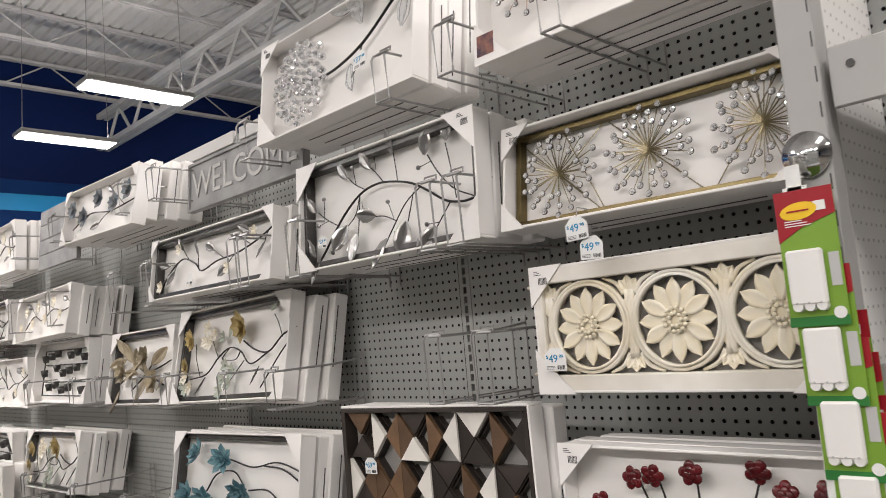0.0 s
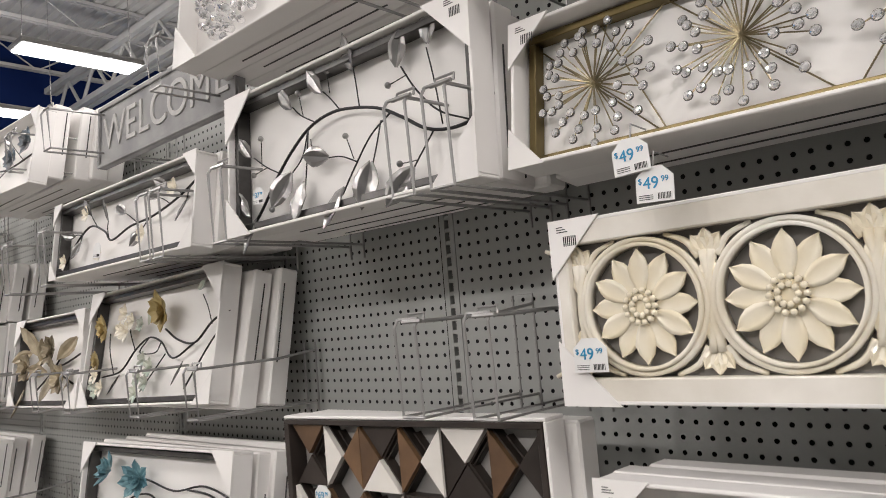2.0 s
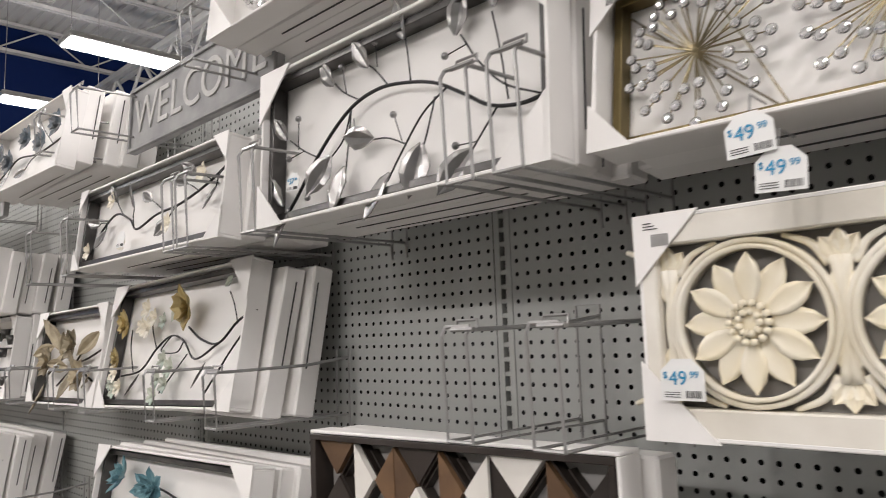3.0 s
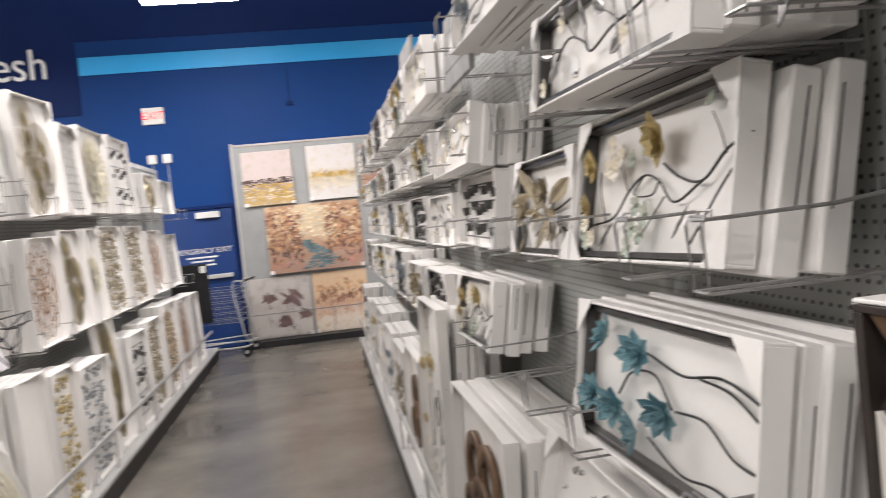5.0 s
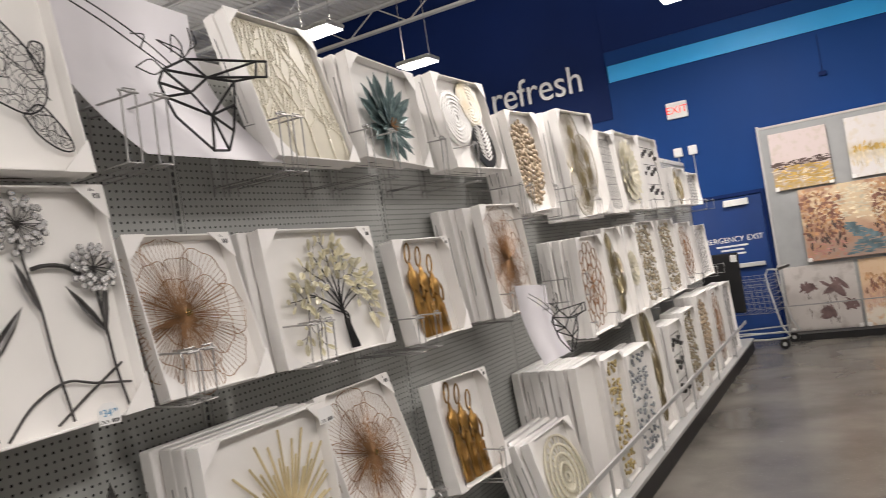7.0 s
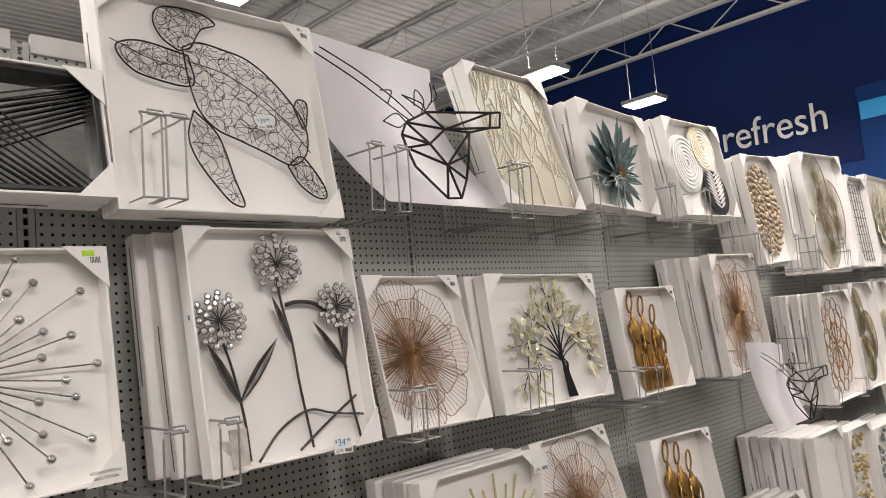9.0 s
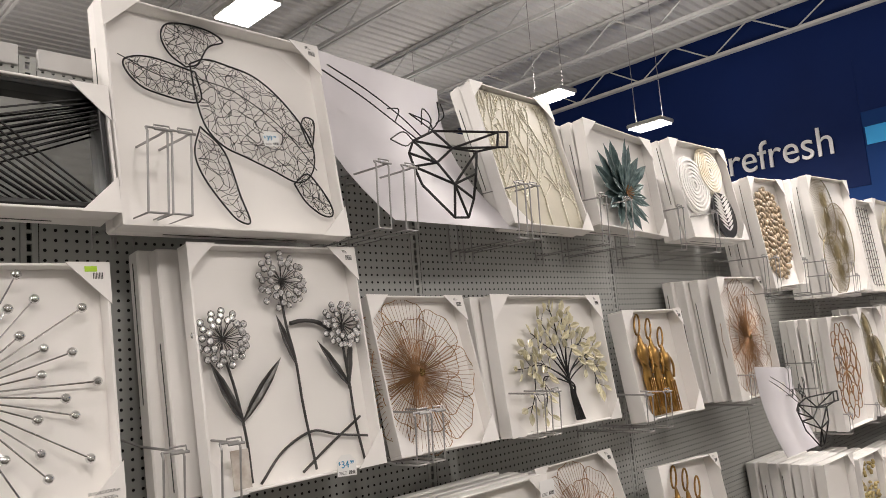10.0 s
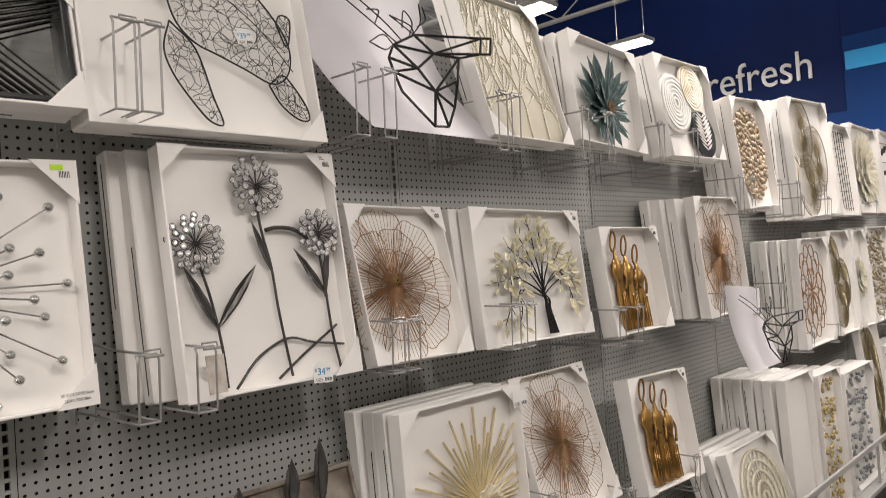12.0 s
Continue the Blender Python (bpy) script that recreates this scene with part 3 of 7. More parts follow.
def wire_bracket(side, x_peg, x_front, y, z, h=0.11, w=0.045):
    """A pair of bent wires on a pegboard plate: bottom arms, an upturned front and a top bar."""
    L = abs(x_front - x_peg)
    r = root("wire_bracket", facing(side, (x_peg, y, z)), "bent grey wire display bracket hooked into the pegboard", "bracket", "wire brackets")
    for u in (-w / 2, w / 2):
        bm = bmesh.new()
        tube(bm, [(u, -0.03, 0.004), (u, 0.0, 0.010), (u, 0.0, L), (u, h - 0.012, L + 0.006), (u, h, L - 0.002)], 0.0028, 6)
        part("arm", bm, WIRE, r)
    bm = bmesh.new()
    tube(bm, [(-w / 2, h, L - 0.002), (w / 2, h, L - 0.002)], 0.0028, 6)
    part("front_bar", bm, WIRE, r)
    bm = bmesh.new()
    tube(bm, [(-w / 2, 0, L), (w / 2, 0, L)], 0.0028, 6)
    part("front_bar", bm, WIRE, r)
    bm = bmesh.new()
    u = w / 2
    tube(bm, [(u, h + 0.012, 0.006), (u, h, L * 0.35), (u, h - 0.004, L - 0.03), (u - 0.002, h - 0.004, L + 0.002)], 0.0032, 6)
    tube(bm, [(u - 0.028, h - 0.004, L + 0.004), (u + 0.012, h - 0.004, L + 0.004)], 0.0034, 6)
    tube(bm, [(u - 0.026, h - 0.002, L - 0.004), (u - 0.026, h + 0.008, L - 0.006), (u + 0.010, h + 0.008, L - 0.006), (u + 0.010, h - 0.002, L - 0.004)], 0.0022, 5)
    part("top_bar", bm, WIRE, r)
    bm = bmesh.new()
    tube(bm, [(-w / 2, -0.03, 0.004), (-w / 2, h + 0.03, 0.004), (w / 2, h + 0.03, 0.004), (w / 2, -0.03, 0.004)], 0.0026, 6)
    part("hanger", bm, WIRE, r)
    return r

# ---- pictures in the cartons ----
def along(W, H, w, pts, steps=6):
    return smooth_line([(p[0] * W, p[1] * H, w + (p[2] if len(p) > 2 else 0)) for p in pts], steps)


def aim(p, d, tip=0.0, roll=0.0, s=1.0):
    """Places a leaf made along +x so that it points along the angle d in the picture's plane."""
    return Matrix.Translation(p) @ pose(0, 0, 0, 0, 0, d) @ pose(0, 0, 0, roll, -tip, 0) @ Matrix.Scale(s, 4)


def blossom(name, R, n, material, cup=0.25, width=0.7, centre=None, layers=1):
    bm = bmesh.new()
    for q in range(layers):
        for i in range(n):
            t = bmesh.new()
            leaf_shape(t, R * (1 - 0.3 * q), R * width * (1 - 0.2 * q), curl=cup + 0.25 * q, rows=4, blunt=1.5)
            m = Matrix.Translation((0, 0, 0.002 * q)) @ pose(0, 0, 0, 0, -8 - 14 * q, 360 / n * (i + 0.5 * q))
            bmesh.ops.transform(t, matrix=m, verts=t.verts)
            me = bpy.data.meshes.new("tmp")
            t.to_mesh(me)
            t.free()
            bm.from_mesh(me)
            bpy.data.meshes.remove(me)
    if centre:
        ball(bm, (0, 0, 0.004), R * centre)
    return mesh_of(name, bm, material)


def sprig(r, W, H, w, stem, twigs, material, leaf, berries=0, thick=0.0028, label="curving dark stem", bmesh_leaf="leaf"):
    """A stem with side twigs that end in leaves; twigs: (u, v, size)."""
    line = along(W, H, w, stem)
    bm = bmesh.new()
    tube(bm, line, thick, 6)
    ends = []
    for u, v, s in twigs:
        e = Vector((u * W, v * H, w + 0.008))
        k = min(range(len(line)), key=lambda i: (line[i] - e).length)
        k = max(0, k - 3)
        b = line[k]
        d = (e - b).normalized()
        root_ = e - d * 0.022 * s
        mid = (b + root_) / 2 + Vector((0.003, 0.002, 0.004))
        tube(bm, smooth_line([b, mid, root_], 3), thick * 0.5, 5)
        ends.append((root_, math.degrees(math.atan2(d.y, d.x)), s, mid))
    part("stem", bm, material, r, label, True)
    for e, d, s, mid in ends:
        piece(bmesh_leaf, leaf, r, aim(e, d + random.uniform(-18, 18), random.uniform(0, 20), random.uniform(-25, 25), s))
    if berries:
        bm = bmesh.new()
        ball(bm, (0, 0, 0), 0.0055)
        me = mesh_of("berry", bm, SILVER, True)
        for e, d, s, mid in ends[:berries]:
            q = mid + Vector((random.uniform(-0.02, 0.02), random.uniform(-0.02, 0.02), 0.004))
            piece("berry", me, r, Matrix.Translation(q))


LEAF_SILVER = leaf_mesh("leaf", 0.048, 0.029, SILVER, curl=0.1)
LEAF_PEWTER = leaf_mesh("leaf", 0.056, 0.029, PEWTER, curl=0.1)
LEAF_CREAM = leaf_mesh("leaf", 0.036, 0.018, LEAFP, curl=0.12)
LEAF_TAUPE = leaf_mesh("leaf", 0.075, 0.034, TAUPE, curl=0.2)
LEAF_MINT = leaf_mesh("leaf", 0.07, 0.024, MINT, curl=0.15)
LEAF_BLACK = leaf_mesh("leaf", 0.07, 0.020, DARK, curl=0.15)
FLW_WHITE = blossom("flower", 0.026, 5, IVORY, centre=0.2)
FLW_OCHRE = blossom("flower", 0.030, 6, OCHRE, layers=2, centre=0.2)
FLW_MINT = blossom("flower", 0.020, 5, MINT, centre=0.22)
FLW_TEAL = blossom("flower", 0.042, 7, TEAL, layers=3, cup=0.35, width=0.5, centre=0.2)
FLW_BLUE = blossom("flower", 0.046, 6, BLUEGR, layers=2, cup=0.3, centre=0.2)
def posy(R, n, material):
    """A round flower of plump petals in two rings."""
    bm = bmesh.new()
    for q, m_, size, lift in ((0.58, n, 0.46, 0.0), (0.28, n - 1, 0.34, 0.003)):
        for i in range(m_):
            a = 2 * math.pi * (i + lift * 60) / m_
            bmesh.ops.create_icosphere(bm, subdivisions=2, radius=R * size, matrix=Matrix.Translation((R * q * math.cos(a), R * q * math.sin(a), lift)) @ Matrix.Diagonal((1, 1, 0.32, 1)))
    ball(bm, (0, 0, 0.005), R * 0.14)
    return mesh_of("flower", bm, material, True)


FLW_RED = posy(0.022, 5, RED)
FLW_TAUPE = blossom("flower", 0.055, 6, TAUPE, layers=2, cup=0.3)


def vine(r, W, H, w):
    """An arched black stem with pleated silver leaves and small silver balls on side twigs."""
    z = w + 0.018
    bm = bmesh.new()
    for q, th in ((((0.97, 0.33), (0.90, 0.32), (0.82, 0.36), (0.74, 0.47), (0.66, 0.57), (0.57, 0.63), (0.47, 0.66), (0.37, 0.62), (0.28, 0.50), (0.20, 0.34), (0.13, 0.17), (0.07, 0.05)), 0.0030),
                  (((0.95, 0.34), (0.86, 0.44), (0.79, 0.60), (0.74, 0.77)), 0.0016), (((0.70, 0.53), (0.62, 0.43), (0.55, 0.26), (0.50, 0.12)), 0.0016),
                  (((0.22, 0.38), (0.15, 0.46), (0.09, 0.55)), 0.0014), (((0.40, 0.63), (0.33, 0.72), (0.29, 0.80)), 0.0014), (((0.50, 0.66), (0.46, 0.76), (0.43, 0.82)), 0.0014),
                  (((0.58, 0.63), (0.57, 0.78), (0.56, 0.90)), 0.0014), (((0.87, 0.36), (0.85, 0.62), (0.83, 0.82)), 0.0014), (((0.36, 0.61), (0.33, 0.44), (0.27, 0.34)), 0.0014),
                  (((0.36, 0.61), (0.35, 0.40), (0.34, 0.24)), 0.0014), (((0.56, 0.30), (0.50, 0.36), (0.44, 0.38)), 0.0014), (((0.66, 0.50), (0.64, 0.36), (0.62, 0.24)), 0.0014),
                  (((0.84, 0.34), (0.80, 0.24), (0.76, 0.14)), 0.0014)):
        tube(bm, along(W, H, z, q), th, 6)
    part("stem", bm, BLACK, r, "arched black stem with side twigs", True)
    for u, v, a, q in ((0.29, 0.79, 125, 1.15), (0.43, 0.81, 118, 1.15), (0.56, 0.88, 92, 1.35), (0.73, 0.78, 72, 1.3), (0.84, 0.84, 80, 1.2), (0.08, 0.56, 118, 1.0), (0.28, 0.35, 235, 1.6),
                       (0.34, 0.26, 262, 1.6), (0.45, 0.38, 168, 1.3), (0.51, 0.15, 238, 1.7), (0.62, 0.26, 256, 1.7), (0.77, 0.16, 232, 1.6), (0.07, 0.14, 120, 1.3), (0.10, 0.10, 255, 1.5)):
        piece("leaf", LEAF_SILVER, r, aim((u * W, v * H, z + 0.004), a, random.uniform(2, 12), random.uniform(-20, 20), q))
    bm = bmesh.new()
    ball(bm, (0, 0, 0), 0.0058, 2)
    me = mesh_of("berry", bm, SILVER, True)
    tw = bmesh.new()
    for u, v, du, dv in ((0.14, 0.66, -0.01, -0.19), (0.10, 0.42, 0.06, 0.03), (0.33, 0.87, 0.01, -0.17), (0.46, 0.93, 0.0, -0.14), (0.53, 0.47, 0.02, -0.15), (0.19, 0.14, -0.01, 0.16),
                         (0.39, 0.36, -0.02, 0.18), (0.55, 0.03, 0.0, 0.18), (0.70, 0.68, 0.06, 0.03), (0.73, 0.20, 0.05, 0.0)):
        piece("berry", me, r, Matrix.Translation((u * W, v * H, z + 0.006)))
        tube(tw, [(u * W, v * H, z + 0.005), ((u + du) * W, (v + dv) * H, z)], 0.0010, 5)
    part("berry_stalk", tw, BLACK, r, "thin black stalks")
    tag(r, 0.135 * W, 0.20 * H, w + 0.03, 0.036, "37.99", -4)
    sticker(r, W, H)


def vine_b(r, W, H, w):
    stem = ((0.97, 0.78), (0.85, 0.62), (0.70, 0.5), (0.55, 0.46), (0.42, 0.36), (0.36, 0.5), (0.24, 0.62), (0.12, 0.42), (0.06, 0.2))
    tw = [(0.10, 0.55, 1), (0.24, 0.84, 1), (0.17, 0.35, 1), (0.40, 0.72, 1.1), (0.5, 0.68, 1), (0.62, 0.28, 1.1), (0.78, 0.78, 1), (0.9, 0.45, 1), (0.72, 0.72, 0.9)]
    sprig(r, W, H, w + 0.018, stem, tw, BLACK, LEAF_PEWTER)
    for u, v in ((0.07, 0.22), (0.23, 0.78), (0.36, 0.22), (0.66, 0.3), (0.84, 0.72)):
        piece("flower", FLW_WHITE, r, Matrix.Translation((u * W, v * H, w + 0.026)))
    tag(r, 0.36 * W, 0.16 * H, w + 0.034, 0.045, "", -4)


def white_flowers(r, W, H, w):
    stem = ((0.98, 0.6), (0.8, 0.52), (0.6, 0.6), (0.42, 0.42), (0.25, 0.55), (0.1, 0.3))
    sprig(r, W, H, w + 0.016, stem, [(0.2, 0.8, 1), (0.5, 0.75, 1), (0.7, 0.3, 1), (0.85, 0.75, 1)], DARK, LEAF_PEWTER)
    for u, v in ((0.1, 0.3), (0.18, 0.65), (0.32, 0.35), (0.4, 0.7), (0.55, 0.4), (0.68, 0.72), (0.82, 0.42)):
        piece("flower", FLW_WHITE, r, Matrix.Translation((u * W, v * H, w + 0.03)) @ Matrix.Scale(1.2, 4))


def mixed_flowers(r, W, H, w):
    z = w + 0.016
    bm = bmesh.new()
    for q, th in ((((1.0, 0.66), (0.90, 0.60), (0.80, 0.46), (0.68, 0.50), (0.58, 0.60)), 0.0028), (((0.99, 0.60), (0.90, 0.44), (0.82, 0.26), (0.76, 0.12)), 0.0022),
                  (((0.80, 0.46), (0.66, 0.36), (0.56, 0.50), (0.46, 0.55), (0.36, 0.46), (0.26, 0.30), (0.10, 0.26)), 0.0026), (((0.46, 0.55), (0.40, 0.44), (0.52, 0.42), (0.56, 0.50)), 0.0018),
                  (((0.60, 0.40), (0.52, 0.26), (0.44, 0.12)), 0.0016), (((0.36, 0.46), (0.30, 0.62), (0.28, 0.74)), 0.0016), (((0.20, 0.28), (0.14, 0.48), (0.12, 0.64)), 0.0016),
                  (((0.90, 0.58), (0.86, 0.72), (0.82, 0.82)), 0.0014)):
        tube(bm, along(W, H, z, q), th, 6)
    part("stem", bm, BLACK, r, "curling black stems", True)
    for u, v, q in ((0.60, 0.74, 1.55), (0.13, 0.68, 1.2), (0.10, 0.40, 0.9)):
        piece("flower", FLW_OCHRE, r, Matrix.Translation((u * W, v * H, w + 0.034)) @ pose(0, 0, 0, 12, -14, 40 * u) @ Matrix.Scale(q * 1.25, 4))
    for u, v, q in ((0.27, 0.78, 0.9), (0.30, 0.62, 1.0), (0.25, 0.64, 0.8), (0.34, 0.70, 0.8), (0.08, 0.28, 0.9), (0.14, 0.16, 0.8)):
        piece("flower", FLW_WHITE, r, Matrix.Translation((u * W, v * H, w + 0.028)) @ Matrix.Scale(q * 1.3, 4))
    for u, v, q in ((0.47, 0.36, 1.0), (0.53, 0.30, 1.1), (0.45, 0.22, 1.0), (0.51, 0.18, 1.0), (0.44, 0.10, 1.1), (0.10, 0.14, 1.0), (0.06, 0.20, 0.9), (0.42, 0.66, 0.9)):
        piece("flower", FLW_MINT, r, Matrix.Translation((u * W, v * H, w + 0.028)) @ Matrix.Scale(q * 1.3, 4))
    for u, v, a, q in ((0.80, 0.86, 20, 0.75), (0.46, 0.66, 60, 0.7)):
        piece("leaf", LEAF_MINT, r, aim((u * W, v * H, w + 0.022), a, 6, 15, q))
    for u, v, a, q in ((0.74, 0.32, 250, 0.9), (0.26, 0.26, 240, 0.9)):
        piece("leaf", LEAF_BLACK, r, aim((u * W, v * H, w + 0.020), a, 6, 15, q))


def gold_leaves(r, W, H, w):
    bm = bmesh.new()
    for q in (((0.1, 0.3), (0.35, 0.5), (0.6, 0.45), (0.95, 0.6)), ((0.3, 0.2), (0.5, 0.4), (0.7, 0.7)), ((0.15, 0.7), (0.4, 0.5), (0.8, 0.25))):
        tube(bm, along(W, H, w + 0.014, q), 0.003, 6)
    part("stem", bm, DARK, r, "crossing dark stems", True)
    for i in range(13):
        u, v = 0.14 + 0.72 * ((i * 0.37) % 1), 0.2 + 0.6 * ((i * 0.61) % 1)
        piece("leaf", LEAF_TAUPE, r, aim((u * W, v * H, w + 0.024), random.uniform(0, 360), 10, random.uniform(-30, 30), 1.3))
    for u, v in ((0.2, 0.45), (0.55, 0.62), (0.72, 0.3)):
        piece("flower", FLW_TAUPE, r, Matrix.Translation((u * W, v * H, w + 0.03)))


def blue_grey(r, W, H, w):
    for i, (u, v) in enumerate(((0.12, 0.62), (0.3, 0.42), (0.5, 0.66), (0.72, 0.48), (0.88, 0.62))):
        piece("flower", FLW_BLUE, r, Matrix.Translation((u * W, v * H, w + 0.03)) @ pose(0, 0, 0, 0, 0, 31 * i))
    sprig(r, W, H, w + 0.014, ((0.95, 0.5), (0.6, 0.42), (0.3, 0.5), (0.06, 0.3)), [(0.2, 0.2, 1), (0.45, 0.2, 1), (0.6, 0.8, 1)], DARK, LEAF_PEWTER)


def blue_flowers(r, W, H, w):
    bm = bmesh.new()
    for q in (((0.98, 0.66), (0.8, 0.74), (0.62, 0.68), (0.42, 0.74), (0.28, 0.72)), ((0.98, 0.56), (0.84, 0.68), (0.7, 0.7)),
              ((0.98, 0.34), (0.86, 0.36), (0.74, 0.48), (0.60, 0.46)), ((0.98, 0.10), (0.80, 0.16), (0.64, 0.12), (0.46, 0.22)),
              ((0.58, 0.46), (0.48, 0.62), (0.34, 0.58), (0.26, 0.40))):
        tube(bm, along(W, H, w + 0.016, q), 0.0026, 6)
    part("stem", bm, BLACK, r, "wavy black stems", True)
    for i, (u, v) in enumerate(((0.20, 0.78), (0.42, 0.74), (0.13, 0.34), (0.28, 0.33), (0.43, 0.24), (0.58, 0.44))):
        piece("flower", FLW_TEAL, r, Matrix.Translation((u * W, v * H, w + 0.034)) @ pose(0, 0, 0, random.uniform(-25, 25), random.uniform(-25, 25), 40 * i) @ Matrix.Scale(1.25, 4))


def red_flowers(r, W, H, w):
    heads = ((0.14, 0.66), (0.26, 0.82), (0.33, 0.84), (0.46, 0.87), (0.66, 0.90), (0.73, 0.80), (0.84, 0.82), (0.90, 0.6), (0.2, 0.4), (0.55, 0.5), (0.75, 0.45))
    bm = bmesh.new()
    for u, v in heads:
        tube(bm, along(W, H, w + 0.014, ((0.48 + (u - 0.48) * 0.2, -0.0 + 0.03), (0.48 + (u - 0.48) * 0.55, v * 0.5), (u, v))), 0.002, 5)
    part("stem", bm, DARK, r, "fan of dark stems", True)
    for i, (u, v) in enumerate(heads):
        piece("flower", FLW_RED, r, Matrix.Translation((u * W, v * H, w + 0.032)) @ pose(0, 0, 0, random.uniform(-15, 15), random.uniform(-15, 15), 33 * i))
    sticker(r, W, H, -1)


def cups(r, W, H, w):
    bm = bmesh.new()
    for v in (0.12, 0.34, 0.62, 0.86):
        tube(bm, [(0.08 * W, v * H, w + 0.012), (0.92 * W, v * H, w + 0.012)], 0.003, 6)
    for u in (0.08, 0.92):
        tube(bm, [(u * W, 0.12 * H, w + 0.012), (u * W, 0.86 * H, w + 0.012)], 0.003, 6)
    part("rail_frame", bm, BLACK, r, "black metal rail frame")
    bm = bmesh.new()
    bmesh.ops.create_cone(bm, segments=10, radius1=0.013, radius2=0.019, depth=0.034, cap_ends=True, matrix=pose(0, 0, 0, -80, 0, 0))
    me = mesh_of("cup", bm, GUN, True)
    for i in range(7):
        for v in (0.25, 0.52, 0.76):
            if (i * 3 + int(v * 100)) % 5:
                piece("cup", me, r, Matrix.Translation(((0.14 + 0.12 * i) * W, (v + 0.04 * ((i * 7) % 3 - 1)) * H, w + 0.024)))


def jewel_mesh(R, material=None):
    bm = bmesh.new()
    bmesh.ops.create_icosphere(bm, subdivisions=2, radius=R, matrix=Matrix.Diagonal((1, 1, 0.6, 1)))
    return mesh_of("jewel", bm, material or CRYSTAL)


JEWEL = jewel_mesh(0.0058)
SETTING_BM = bmesh.new()
bmesh.ops.create_cone(SETTING_BM, segments=10, radius1=0.0052, radius2=0.0068, depth=0.0035, cap_ends=True)
SETTING = mesh_of("setting", SETTING_BM, GUN)


def burst(r, c, R, n, rod, jewels=True, seed=0, thick=0.0010, flat=0.32, s=1.0):
    rng = random.Random(seed)
    bm = bmesh.new()
    ball(bm, (c[0], c[1], c[2] + 0.012), 0.0045)
    tips = []
    for i in range(n):
        a = 2 * math.pi * (i + rng.uniform(-0.3, 0.3)) / n * 1.0
        q = R * (1.0 if i % 3 == 0 else 0.82 if i % 3 == 1 else 0.6) * rng.uniform(0.92, 1.05)
        e = Vector((c[0] + q * math.cos(a), c[1] + q * math.sin(a), c[2] + 0.012 + (R - q) * flat * 2 * rng.uniform(0.3, 1)))
        tube(bm, [(c[0], c[1], c[2] + 0.012), e], thick, 5)
        tips.append(e)
    tagged(part("rod_burst", bm, rod, r, "thin metal rods radiating from a centre"), kind="stuff")
    if jewels:
        for e in tips:
            piece("jewel_setting", SETTING, r, Matrix.Translation(e) @ Matrix.Scale(s, 4))
            piece("jewel", JEWEL, r, Matrix.Translation(e + Vector((0, 0, 0.003))) @ Matrix.Scale(s, 4))
    return tips


def gold_bursts(r, W, H, w):
    for i, (u, v) in enumerate(((0.19, 0.5), (0.52, 0.52), (0.86, 0.52))):
        burst(r, (u * W, v * H, w + 0.008), 0.088, 44, PALEGOLD, seed=i + 3, s=1.05)
    bm = bmesh.new()
    for a, b in (((0.02, 0.9), (0.36, 0.05)), ((0.36, 0.92), (0.7, 0.05)), ((0.36, 0.05), (0.2, 0.9)), ((0.7, 0.05), (0.9, 0.92)), ((0.36, 0.92), (0.19, 0.5))):
        tube(bm, [(a[0] * W, a[1] * H, w + 0.006), (b[0] * W, b[1] * H, w + 0.006)], 0.0012, 5)
    part("tie_rod", bm, PALEGOLD, r)
    sticker(r, W, H, -1)


def pink_bursts(r, W, H, w):
    for i, u in enumerate((0.2, 0.52, 0.84)):
        burst(r, (u * W, 0.62 * H, w + 0.008), 0.085, 32, PINK, seed=i + 20, s=1.05)
    bm = bmesh.new()
    box(bm, 0.006, 0.05, 0.015, 0.06, 0.0037, 0.0047)
    part("photo_label", bm, mat("photo_print", (0.03, 0.02, 0.05), 0.4, second=(0.30, 0.12, 0.08), scale=40), r, "small dark photo label")


def crystal_spray(r, W, H, w):
    bm = bmesh.new()
    tube(bm, along(W, H, w + 0.016, ((0.99, 1.0), (0.86, 0.86), (0.66, 0.58), (0.45, 0.46), (0.26, 0.5))), 0.0035, 6)
    tube(bm, along(W, H, w + 0.016, ((0.66, 0.58), (0.64, 0.44), (0.6, 0.3))), 0.002, 6)
    part("stem", bm, BLACK, r, "black bent stem", True)
    rng = random.Random(5)
    big = jewel_mesh(0.012)
    for i in range(75):
        q, a = 0.118 * math.sqrt((i + 0.5) / 75), i * 2.39996
        piece("jewel", big, r, Matrix.Translation((0.25 * W + q * math.cos(a), 0.5 * H + q * math.sin(a), w + 0.018 + 0.02 * (1 - (q / 0.118) ** 2))) @
              pose(0, 0, 0, rng.uniform(0, 90), rng.uniform(0, 90), 0) @ Matrix.Scale(rng.uniform(0.8, 1.15), 4))
    glass = leaf_mesh("glass_leaf", 0.10, 0.05, GLASS, curl=0.05, thick=0.003)
    for u, v, a, s in ((0.66, 0.78, 100, 1.0), (0.60, 0.42, -70, 0.9), (0.9, 0.55, 60, 0.8), (0.62, 0.95, 170, 0.9)):
        piece("glass_leaf", glass, r, aim((u * W, v * H, w + 0.022), a, 8, 10, s))
    tag(r, 0.70 * W, 0.30 * H, w + 0.04, 0.05, "37.99", 3)
    sticker(r, W, H, -1)


